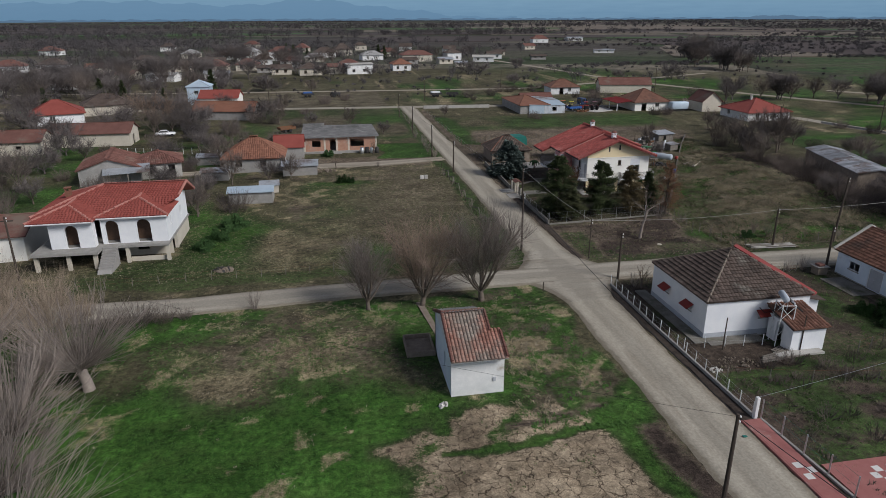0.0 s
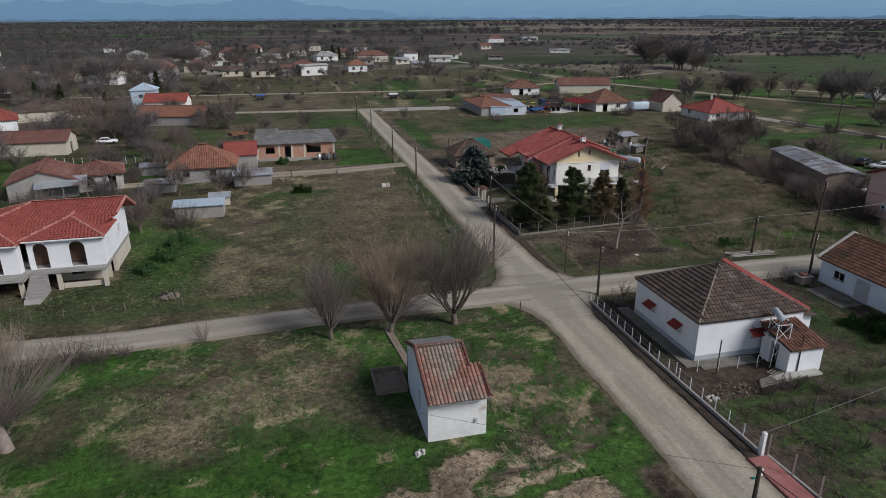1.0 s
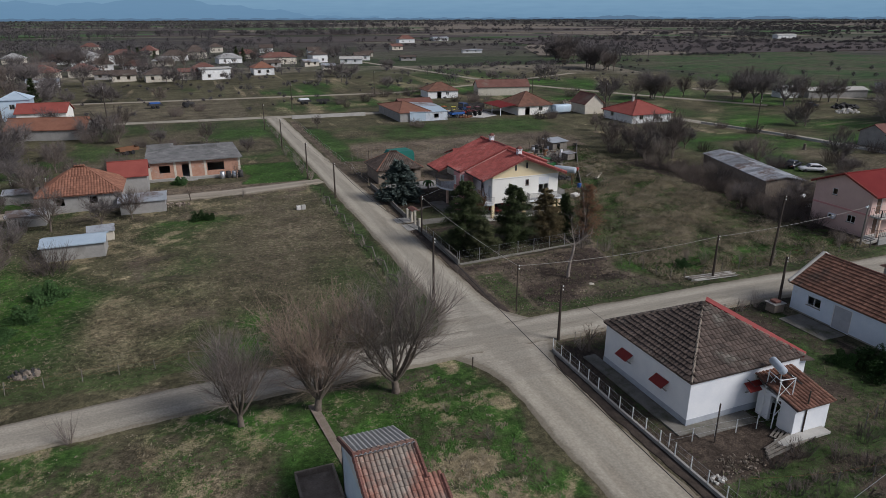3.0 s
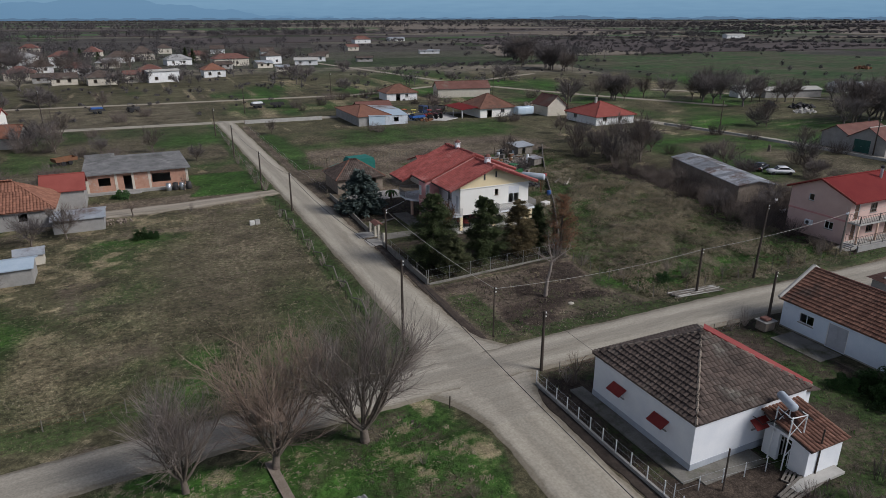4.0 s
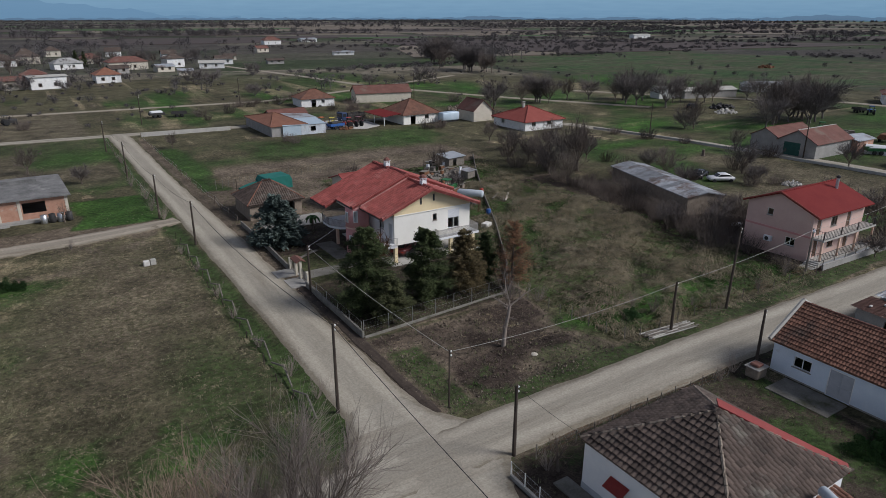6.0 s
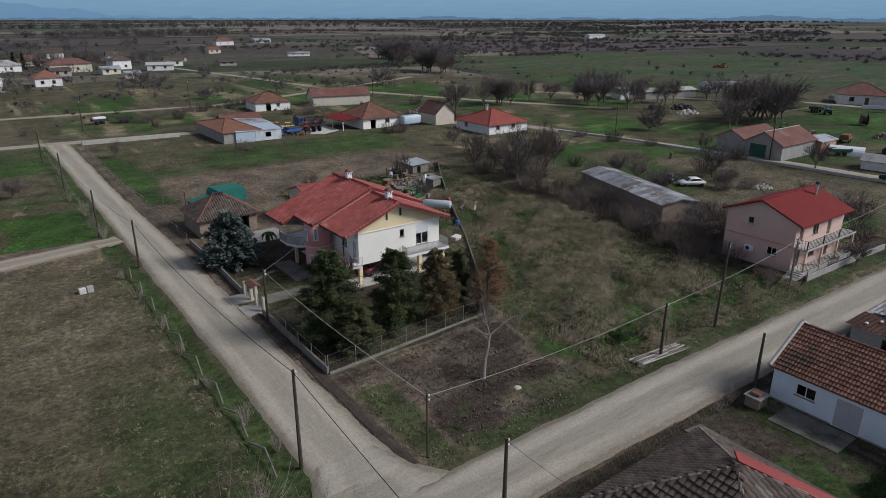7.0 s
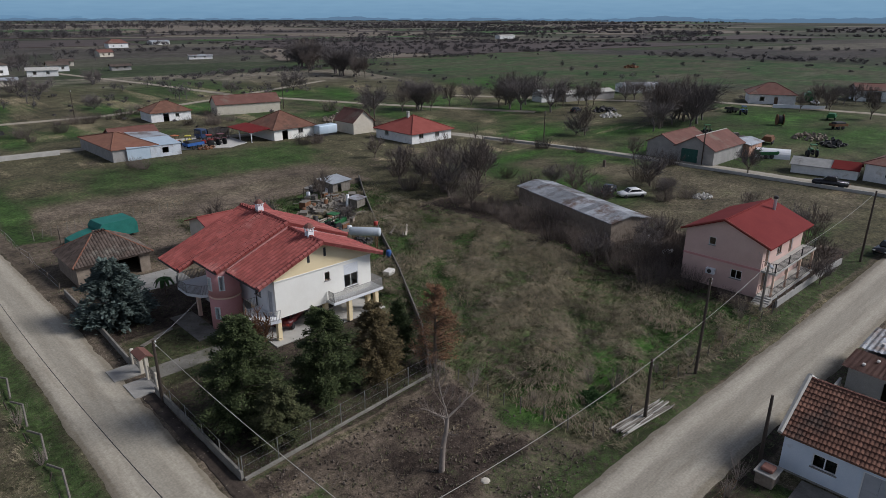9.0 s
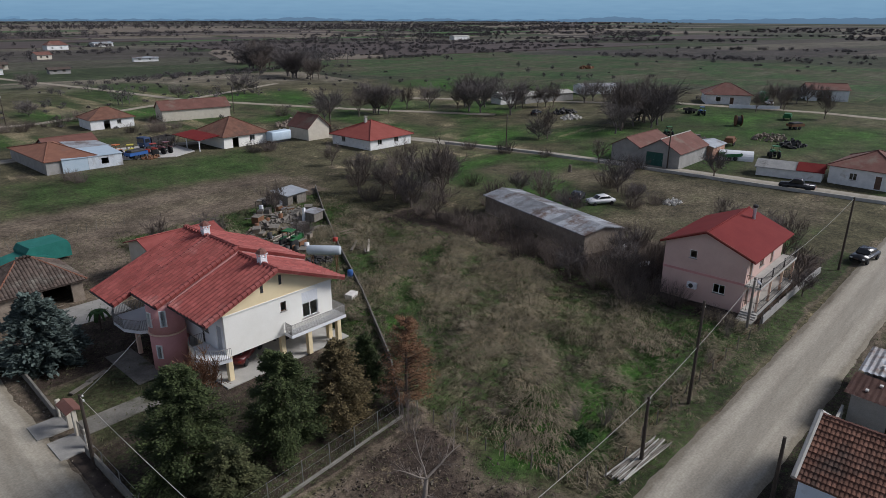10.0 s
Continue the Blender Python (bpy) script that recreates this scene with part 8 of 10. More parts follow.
# cypresses in the western gardens
cy = conifer("dark green pointed cypress tree", 58, 8.0, 1.9, needle_dark, 3000, -0.1, 0.3, 0.45)
put(cy, -58.4, 206.0, 0, 1, True)
for x, y, s in ((-67.0, 214.0, 1.0), (-76.0, 196.0, 0.9), (-45.0, 196.0, 0.8), (-36.0, 222.0, 1.2), (-22.0, 410.0, 1.3), (-18.0, 412.0, 1.2), (33.0, 420.0, 1.1), (37.0, 424.0, 1.0), (-10.0, 408.0, 1.0)):
    put(cy, x, y, rng.uniform(0, 360), s)
mag = bare_tree("reddish bare tree with a dense broad crown", 59, 8.0, 1.5, 0.22, 9, 8, 14, 1.1, 0.05, twig_brown, twig_r=0.03)
put(mag, -39.0, 160.0, 0, 1.15, True)

# far bare woods and hedgerows
fr = random.Random(77)
WV, WF = [], []


def clump(x, y, h, w, n=0, thick=1.0):
    """A bare tree or bush far off: a foot and an airy crown of many fine sprays, dense inside and ragged at the rim."""
    d0 = math.hypot(x, y)
    wide = max(h * 0.012, d0 * 0.0006)
    k = len(WV)
    s = max(h * 0.02, d0 * 0.0005)
    WV.extend([(x - s, y, 0), (x + s, y, 0), (x + s * 0.6, y, h * 0.5), (x - s * 0.6, y, h * 0.5)])
    WF.append((k, k + 1, k + 2, k + 3))
    low = 0.12 if h > 5 else 0.0
    count = int(min(130, max(16, 0.8 * w * h / (wide * h * 0.12))))
    lobes = [(fr.uniform(-0.26, 0.26) * w, fr.uniform(-0.26, 0.26) * w, fr.uniform(0.7, 1.0)) for q in range(4)]
    for i in range(count):
        lx_, ly_, lh_ = lobes[i % 4]
        u = Vector((fr.gauss(0, 1), fr.gauss(0, 1), fr.gauss(0, 1))).normalized() * fr.random() ** 0.6
        top = h * lh_
        c = Vector((x + lx_ + u.x * w * 0.27, y + ly_ + u.y * w * 0.27, h * low + (top - h * low) * (0.5 + 0.46 * u.z)))
        d = Vector((fr.gauss(0, 1), fr.gauss(0, 1), fr.gauss(0.5, 1))).normalized() * max(h * fr.uniform(0.03, 0.08), wide)
        s2 = Vector((fr.gauss(0, 1), fr.gauss(0, 1), fr.gauss(0, 0.3))).normalized() * wide * fr.uniform(0.6, 1.3)
        k = len(WV)
        WV.extend([tuple(c - d - s2), tuple(c - d + s2), tuple(c + d)])
        WF.append((k, k + 1, k + 2))


for cx, cy_, n, sx, sy, h0, h1 in ((-40, 545, 40, 160, 30, 5, 9), (-180, 680, 60, 200, 30, 6, 11), (60, 680, 40, 140, 24, 5, 9), (-150, 800, 70, 300, 40, 7, 12), (-60, 240, 20, 40, 24, 4, 7), (-130, 300, 36, 70, 40, 5, 9), (-120, 430, 60, 110, 50, 6, 11), (0, 380, 26, 60, 40, 4, 7), (60, 440, 50, 60, 40, 4, 9), (20, 500, 70, 90, 40, 5, 10), (-220, 420, 44, 90, 50, 6, 11), (110, 300, 16, 30, 20, 3, 6), (140, 250, 14, 30, 14, 3, 5), (70, 268, 22, 46, 10, 2, 5), (20, 268, 16, 30, 8, 2, 5), (60, 285, 10, 8, 8, 5, 9), (100, 255, 6, 4, 4, 6, 9), (-30, 275, 16, 30, 10, 2, 5), (250, 220, 24, 60, 30, 2, 5), (-95, 215, 40, 44, 26, 5, 9), (-60, 305, 44, 70, 30, 5, 9), (-30, 440, 50, 90, 30, 6, 10), (-170, 370, 60, 90, 40, 6, 11), (40, 330, 24, 50, 14, 3, 6), (-260, 340, 110, 120, 40, 6, 11), (-330, 440, 110, 140, 40, 7, 12), (-200, 620, 150, 220, 40, 8, 13), (-480, 680, 150, 220, 60, 8, 13), (-90, 480, 70, 110, 24, 6, 10)):
    for i in range(n):
        if i % 2:
            continue
        h = fr.uniform(h0, h1) * 0.8
        clump(cx + fr.gauss(0, sx * 0.6), cy_ + fr.gauss(0, sy * 0.6), h, h * 1.2, 80, 1.3 + max(0, cy_ - 250) / 330)
for i in range(80):
    # hedgerows lying across the plain
    y0 = 330 + 3600 * (i / 80) ** 1.5
    x0 = fr.uniform(-0.9, 1.3) * y0
    ln, sl = fr.uniform(0.15, 0.5) * y0, fr.uniform(-0.2, 0.12)
    n = int(20 + ln / 14)
    for j in range(n):
        f = j / n
        if fr.random() < 0.8:
            h = fr.uniform(1.2, 2.8) * (1 + y0 / 2500)
            clump(x0 + f * ln, y0 + sl * f * ln + fr.uniform(-6, 6), h, h * 2.2, 34, 3.0)
for cx, cy_, n, sx, sy, h0, h1 in ((-100, 335, 26, 50, 24, 6, 10), (-20, 350, 14, 50, 20, 4, 7), (30, 360, 12, 50, 20, 4, 7), (-330, 500, 70, 120, 22, 6, 11), (-190, 540, 70, 120, 26, 6, 11), (-40, 590, 60, 120, 22, 6, 10), (-420, 900, 110, 260, 40, 8, 13), (-120, 1000, 120, 300, 40, 8, 13), (240, 1000, 80, 200, 50, 8, 13), (430, 620, 30, 60, 20, 6, 10), (640, 640, 40, 90, 30, 7, 11), (900, 480, 40, 90, 30, 7, 11), (-700, 1500, 150, 500, 100, 10, 18), (300, 1600, 150, 500, 90, 10, 17), (1200, 900, 120, 300, 80, 6, 9), (1500, 1600, 160, 700, 120, 6, 11), (2200, 1500, 160, 800, 200, 6, 11), (236, 392, 26, 12, 10, 8, 15), (252, 366, 20, 12, 12, 8, 13)):
    for i in range(n):
        h = fr.uniform(h0, h1)
        clump(cx + fr.gauss(0, sx * 0.7), cy_ + fr.gauss(0, sy * 0.6), h, h * 1.5, 60, 2.6)
for i in range(46):
    # hedgerows and scrub beyond the green plain in the east
    d0, a0 = 470 * (4.6 ** (i / 46)), radians(fr.uniform(2, 48))
    ln = fr.uniform(0.1, 0.3) * d0
    for j in range(int(14 + ln / 12)):
        f = fr.uniform(-0.5, 0.5) * ln
        h = fr.uniform(1.2, 3.0) * (1 + d0 / 2000)
        clump(d0 * math.cos(a0) - f * math.sin(a0) + fr.uniform(-9, 9), 60 + d0 * math.sin(a0) + f * math.cos(a0) + fr.uniform(-9, 9), h, h * 2.0)
for i in range(34):
    # low bushes on the green plain
    h = fr.uniform(0.7, 1.9)
    clump(fr.uniform(230, 620), fr.uniform(120, 400), h, h * 2.2)
for i in range(150):
    # scrub on the near plain
    h = fr.uniform(0.5, 1.5)
    clump(fr.uniform(-30, 230), fr.uniform(197, 330), h, h * 1.8, 24, 1.0)
for i in range(240):
    y0 = fr.uniform(330, 1300)
    h = fr.uniform(1.5, 4.5)
    clump(fr.uniform(-0.8, 1.3) * y0, y0, h, h * 1.2, 30, 2.5)
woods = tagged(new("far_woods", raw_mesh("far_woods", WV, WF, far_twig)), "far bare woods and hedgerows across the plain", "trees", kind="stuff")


# grass tufts
def sample(mask, x, y):
    i = np.clip(np.searchsorted(gx[0], x) - 1, 0, gx.shape[1] - 1)
    j = np.clip(np.searchsorted(gy[:, 0], y) - 1, 0, gx.shape[0] - 1)
    return mask[j, i]


def tufts(name, label, seed, x0, x1, y0, y1, n, mask, cut, h0, h1, blades, width, lean, material, avoid=()):
    r = np.random.RandomState(seed)
    x, y = r.uniform(x0, x1, n), r.uniform(y0, y1, n)
    keep = sample(mask, x, y) + r.uniform(-0.2, 0.2, n) > cut
    for a, b, c, d in avoid:
        keep &= ~((x > a) & (x < b) & (y > c) & (y < d))
    x, y = x[keep], y[keep]
    z = sample(rise, x, y) - 0.03
    n = len(x)
    hh = r.uniform(h0, h1, n)
    swirl = fractal(x, y, 3.5, seed + 40, 3) * 9.0
    push = math.hypot(*lean)
    lx, ly = lean[0] * 0.5 + np.cos(swirl) * push * 0.7, lean[1] * 0.5 + np.sin(swirl) * push * 0.7
    V = np.zeros((n, blades, 3, 3))
    for b in range(blades):
        a = r.uniform(0, 2 * np.pi, n)
        sp = r.uniform(0.2, 1.0, n) * hh * 0.9
        bx, by = x + r.normal(0, 0.06, n), y + r.normal(0, 0.06, n)
        w = width * r.uniform(0.6, 1.3, n)
        V[:, b, 0] = np.stack([bx - np.sin(a) * w, by + np.cos(a) * w, z], -1)
        V[:, b, 1] = np.stack([bx + np.sin(a) * w, by - np.cos(a) * w, z], -1)
        V[:, b, 2] = np.stack([bx + np.cos(a) * sp + lx * hh, by + np.sin(a) * sp + ly * hh, z + hh * r.uniform(0.5, 1.0, n)], -1)
    me = bpy.data.meshes.new(name)
    m = n * blades
    me.from_pydata(V.reshape(-1, 3).tolist(), [], np.arange(m * 3).reshape(-1, 3).tolist())
    me.materials.append(material)
    return tagged(new(name, me), label, "grass", kind="stuff")


HOUSES = ((6.5, 11.5, 37.5, 46), (27.5, 40.5, 39, 53.5), (48.5, 57, 38, 55), (18.5, 26.3, 0, 200), (-60, 100, 55.4, 61.4), (73, 86, 62.5, 74), (36, 48, 87, 101))
tufts("grass", "short bright green meadow grass", 1, -32, 19, 14, 54, 26000, green, 0.55, 0.05, 0.16, 6, 0.03, (0.12, 0.08), grass_green, HOUSES)
tufts("grass", "dry straw wisps lying in the meadow", 2, -20, 20, 22, 55, 7000, straw, 0.42, 0.05, 0.16, 7, 0.028, (0.5, 0.2), grass_dry, HOUSES)
tufts("grass", "olive rough grass in the fields", 3, -30, 19, 61, 114, 20000, 1 - soil, 0.35, 0.05, 0.16, 6, 0.034, (0.4, 0.1), grass_olive, HOUSES)
tufts("grass", "rough olive pasture grass", 4, 44, 76, 63, 128, 15000, 1 - soil, 0.45, 0.15, 0.4, 7, 0.034, (0.8, -0.3), grass_olive, HOUSES)
tufts("grass", "green grass along yards and verges", 6, 20, 80, 20, 130, 22000, green, 0.55, 0.08, 0.26, 6, 0.03, (0.1, 0.05), grass_green, HOUSES)
tufts("grass", "dry weeds on the verges", 7, 14, 100, 24, 112, 8000, straw, 0.42, 0.1, 0.32, 6, 0.024, (0.3, 0.1), grass_dry, HOUSES)
tufts("grass", "dry straw wisps over the bare field", 8, -30, 19, 61, 126, 9000, straw, 0.24, 0.04, 0.12, 6, 0.034, (0.5, 0.1), grass_dry, HOUSES)
tufts("grass", "olive weeds in the yards and plots", 9, 20, 80, 20, 130, 16000, 1 - green, 0.45, 0.08, 0.3, 5, 0.03, (0.3, 0.1), grass_olive, HOUSES)


def tussocks(label, seed, x0, x1, y0, y1, n, blades, length, material, heading, mask=None, cut=0.4):
    """Long matted grass: clumps of arching blades combed mostly one way, fallen over at the tips."""
    r = np.random.RandomState(seed)
    x, y = r.uniform(x0, x1, n), r.uniform(y0, y1, n)
    patchy = fractal(x, y, 3.0, seed + 7, 3) + r.uniform(-0.08, 0.08, n)
    if mask is not None:
        patchy = sample(mask, x, y) * 0.6 + patchy * 0.4 + r.uniform(-0.07, 0.07, n)
    keep = patchy > cut
    for a, b, c, d in HOUSES:
        keep &= ~((x > a) & (x < b) & (y > c) & (y < d))
    x, y = x[keep], y[keep]
    n = len(x)
    z = sample(rise, x, y) - 0.05
    turn = radians(heading) + (fractal(x, y, 4.0, 84, 2) - 0.5) * 5.0
    size = length * r.uniform(0.5, 1.25, n)
    V = np.zeros((n, blades, 5, 3))
    for b in range(blades):
        a = turn + r.normal(0, 0.34, n)
        ln = size * r.uniform(0.55, 1.1, n)
        w = r.uniform(0.012, 0.028, n)
        bx, by = x + r.normal(0, 0.34, n) * size, y + r.normal(0, 0.34, n) * size
        up = r.uniform(0.16, 0.5, n)
        cx_, cy_ = np.cos(a), np.sin(a)
        mx_, my_, mz_ = bx + cx_ * ln * 0.45, by + cy_ * ln * 0.45, z + ln * up
        V[:, b, 0] = np.stack([bx - cy_ * w, by + cx_ * w, z], -1)
        V[:, b, 1] = np.stack([bx + cy_ * w, by - cx_ * w, z], -1)
        V[:, b, 2] = np.stack([mx_ + cy_ * w, my_ - cx_ * w, mz_], -1)
        V[:, b, 3] = np.stack([mx_ - cy_ * w, my_ + cx_ * w, mz_], -1)
        V[:, b, 4] = np.stack([bx + cx_ * ln * 1.0, by + cy_ * ln * 1.0, z + ln * up * r.uniform(0.3, 0.9, n)], -1)
    m = n * blades
    k = np.arange(m)[:, None] * 5
    me = bpy.data.meshes.new("grass")
    me.from_pydata(V.reshape(-1, 3).tolist(), [], np.concatenate([k + [0, 1, 2], k + [0, 2, 3], k + [3, 2, 4]]).tolist())
    me.materials.append(material)
    return tagged(new("grass", me), label, "grass", kind="stuff")


straw_grey = surface("matted_grey_straw", (0.092, 0.080, 0.050), (0.275, 0.235, 0.150), 1.1, 0.92, 0, 3.0, vary=0.15)
straw_pale = surface("matted_pale_straw", (0.15, 0.125, 0.082), (0.36, 0.300, 0.205), 1.1, 0.92, 0, 3.0, vary=0.15)
pasture_green = surface("rough_pasture_green", (0.050, 0.086, 0.025), (0.130, 0.185, 0.062), 0.7, 0.9, 0, 3.0, vary=0.15)
straw_dark = surface("matted_dark_weeds", (0.050, 0.042, 0.032), (0.125, 0.102, 0.076), 0.5, 0.92, 0, 3.0, vary=0.3)
tussocks("matted grey-brown pasture tussocks", 81, 44.5, 74, 63.5, 127, 6600, 18, 1.0, straw_grey, 215, comb, 0.48)
tussocks("pale straw pasture tussocks", 82, 44.5, 74, 63.5, 127, 5200, 16, 0.95, straw_pale, 215, comb, 0.56)
tussocks("green tussocks among the dead grass", 89, 44.5, 74, 63.5, 127, 6000, 16, 0.5, pasture_green, 215, 1 - comb, 0.48)
tussocks("low pale tufts over the grazed field", 90, -28, 18, 63.5, 112, 5200, 9, 0.26, straw_grey, 170, None, 0.42)
tussocks("low olive tufts over the grazed field", 91, -28, 18, 63.5, 112, 4200, 9, 0.24, grass_olive, 150, None, 0.46)
tussocks("dark dead weeds in the pasture", 83, 44.5, 78, 64, 118, 1900, 16, 0.75, straw_dark, 215, None, 0.56)
tussocks("dark dead weeds beside the hut", 84, 11.6, 19.6, 35, 56, 500, 12, 0.32, straw_dark, 60, None, 0.5)
tussocks("pale straw tussocks beside the hut", 85, 11.6, 18.8, 34, 55, 500, 12, 0.34, straw_pale, 80, None, 0.52)
tussocks("rough green grass beside the hut", 92, 11.6, 20.0, 33, 56, 1500, 12, 0.32, grass_green, 70, None, 0.42)
tussocks("small green tufts in the dry patch", 93, -15, 10, 40, 52, 3200, 9, 0.24, grass_green, 40, None, 0.44)
tussocks("pale wisps along the lower verge", 94, -16, 19, 50, 55.2, 900, 9, 0.26, straw_pale, 10, None, 0.48)
tussocks("fresh green grass along the garden fence", 95, 49.7, 52.2, 86, 114, 900, 12, 0.36, grass_green, 200, None, 0.40)
tussocks("rough grass along the cross road", 86, 44, 72, 61.6, 64.5, 260, 12, 0.5, straw_grey, 200, None, 0.4)
tussocks("rough grass along the field fence", 87, 17.6, 20.2, 62.5, 118, 420, 12, 0.5, straw_grey, 100, None, 0.4)
tussocks("dead weeds over the kitchen garden", 88, 28, 49, 24, 39.5, 500, 12, 0.5, straw_dark, 30, None, 0.46)

# ---- fences, walls, poles and wires ----
dark_wall = surface("dark_weathered_wall", (0.10, 0.09, 0.08), (0.18, 0.165, 0.145), 1.5, 0.95, 0.3)

garden_grey = surface("mossy_garden_wall", (0.15, 0.14, 0.12), (0.25, 0.235, 0.205), 1.5, 0.95, 0.3, 12, stain=(0.09, 0.085, 0.06), stain_at=0.58)


def low_wall(label, pts, h, thick, material, name="garden_wall", cap=None):
    for a, b in zip(pts, pts[1:]):
        a, b = Vector((*a, 0)), Vector((*b, 0))
        ln = (b - a).length
        ob = part(name, rounded(0, ln, -thick / 2, thick / 2, -0.15, h, 0.02), material)
        ob.matrix_basis = pose(a.x, a.y, 0, 0, 0, math.degrees(math.atan2(b.y - a.y, b.x - a.x)))
        tagged(ob, label, "wall", kind="structure")


def fence(label, pts, h, step, material, base=0.0, base_mat=None, wires=2, post_r=0.04, mesh=None, lean=0.0, seed=1, wire_mat=None):
    r = random.Random(seed)
    f = thing("fence", label, "fence")
    line = [Vector((*p, 0)) for p in pts]
    tops = []
    for a, b in zip(line, line[1:]):
        n = max(1, round((b - a).length / step))
        if base:
            m = pose(a.x, a.y, 0, 0, 0, math.degrees(math.atan2(b.y - a.y, b.x - a.x)))
            part("base_wall", rounded(0, (b - a).length, -0.09, 0.09, -0.1, base, 0.015), base_mat, f).matrix_basis = m
        for i in range(n + (1 if b is line[-1] else 0)):
            q = a.lerp(b, i / n)
            dx, dy, dh = r.gauss(0, lean), r.gauss(0, lean), r.gauss(0, lean)
            top = Vector((q.x + dx, q.y + dy, h + dh))
            part("post", rod([(q.x, q.y, -0.05), top], post_r, 5), material, f)
            tops.append((q, top))
    for w in range(wires):
        k = (w + 1) / wires
        part("wire", tube(bmesh.new(), [a.lerp(b, k * 0.97) + (Vector((0, 0, base * (1 - k))) if base else Vector()) for a, b in tops], 0.006, 4), wire_mat or (rust if material is grey_wood else steel), f)
    if mesh:
        bm = bmesh.new()
        for (a, at), (b, bt_) in zip(tops, tops[1:]):
            ln = (b - a).length
            n = max(2, int(ln / mesh))
            for i in range(n):
                for s in (0, 1):
                    p = a.lerp(b, i / n) + Vector((0, 0, base if s else h * 0.97))
                    q = a.lerp(b, (i + 1) / n) + Vector((0, 0, h * 0.97 if s else base))
                    raw = (q - p).normalized()
                    sd = Vector((0, 0, 0.006))
                    v = [bm.verts.new(c) for c in (p - sd, q - sd, q + sd, p + sd)]
                    bm.faces.new(v)
        tagged(part("wire_mesh", bm, wire_mat or steel, f), kind="stuff")
    return f


fence("white-posted wire fence on a low concrete base", [(26.2, 54.8), (26.1, 46), (26.2, 38), (26.25, 32.4)], 1.15, 1.25, frame_white, 0.28, concrete, 2, 0.035, mesh=0.35)
fence("white-posted wire fence in front of the house", [(26.6, 41.7), (30, 41.5), (34.6, 41.0)], 1.0, 1.6, frame_white, 0, None, 2, 0.03)
fence("green mesh fence on steel posts", [(26.6, 32.0), (26.8, 28.2), (27.0, 24.4)], 1.5, 1.9, steel, 0.15, concrete, 2, 0.05, mesh=0.16, wire_mat=teal_net)
gp = thing("gate_post", "white concrete gate post", "post", 26.3, 32.2)
part("post", rounded(-0.12, 0.12, -0.12, 0.12, 0, 1.6, 0.02), frame_white, gp)
fence("yard fence of thin posts and sagging wire", [(39.5, 38.6), (44.2, 40.2), (49.2, 41.6)], 1.1, 1.8, grey_wood, 0, None, 2, 0.035, lean=0.05)
fence("wire fence along the cross road", [(28.5, 55.3), (38, 55.2), (46.5, 55.0)], 1.0, 1.5, grey_wood, 0, None, 3, 0.035, lean=0.06, mesh=0.5)
fence("wire fence between the yards", [(27.2, 36.8), (33, 35.4), (40, 34.2), (49, 32.6)], 1.1, 2.4, grey_wood, 0, None, 1, 0.03, lean=0.06)
# wall round the yellow house's garden
low_wall("low concrete garden wall", [(26.6, 74.9), (26.6, 87.6)], 0.6, 0.16, garden_grey)
low_wall("low concrete garden wall", [(26.7, 92.9), (26.9, 99.0), (27.0, 111.0)], 0.6, 0.16, garden_grey)
low_wall("low concrete garden wall", [(26.7, 74.8), (42.4, 76.0)], 0.2, 0.14, garden_grey)
fence("mesh fence on the garden wall", [(26.75, 75.1), (34, 75.6), (42.3, 76.2)], 1.5, 2.2, steel, 0, None, 2, 0.025, mesh=0.3)
fence("mesh fence on the garden wall", [(26.62, 75.2), (26.62, 87.4)], 1.4, 2.4, steel, 0, None, 2, 0.025, mesh=0.3)
low_wall("dark weathered boundary wall", [(42.6, 76.2), (47.0, 82.1), (54.2, 93.7), (61.0, 105.6), (70.0, 120.4), (76.5, 130.5)], 0.55, 0.14, dark_wall)
fence("rough stake fence of the corner plot", [(43.2, 75.4), (43.4, 68.2), (44.6, 63.2)], 1.1, 1.5, grey_wood, 0, None, 2, 0.04, lean=0.08)
fence("rickety stake and wire fence beside the road", [(18.4, 63.5), (18.3, 75), (18.6, 85), (18.4, 95), (18.9, 110)], 0.8, 2.6, pole_wood, 0, None, 1, 0.04, lean=0.14, seed=4, wire_mat=dark_metal)
for i in range(9):
    a = 66 + i * 4.6
    lg = part("fallen_rail", rod([(18.9, a, 0.25), (19.25, a + 2.6, 0.5), (18.8, a + 4.2, 0.18)], 0.07, 6), grey_wood)
    tagged(lg, "grey weathered log lying along the fence", "log", "logs along the field fence")
fence("stake fence beside the road", [(19.4, 120), (19.2, 140), (19.4, 165), (19.6, 188)], 1.1, 3.4, bark, 0, None, 2, 0.045, lean=0.1, seed=5)
fence("stake fence beside the road", [(26.8, 112), (26.6, 130), (26.4, 160), (26.6, 184)], 1.1, 3.4, bark, 0, None, 2, 0.045, lean=0.1, seed=6)
fence("wire fence beside the cross road", [(46, 62.8), (58, 63.2), (72, 62.6)], 1.0, 2.4, grey_wood, 0, None, 2, 0.04, lean=0.08, seed=7)
fence("vineyard stakes behind the house", [(29, 131), (38, 134), (48, 133)], 1.2, 1.1, grey_wood, 0, None, 1, 0.03, lean=0.15, seed=8)
fence("wire fence across the western yards", [(-40, 133), (-28, 131), (-12, 130)], 1.2, 1.6, frame_white, 0, None, 2, 0.05)
fence("wire fence on the south edge of the field", [(-40, 62.6), (-15, 63.4), (2, 63.6), (16, 62.8)], 0.9, 2.6, grey_wood, 0, None, 2, 0.035, lean=0.06, seed=9)
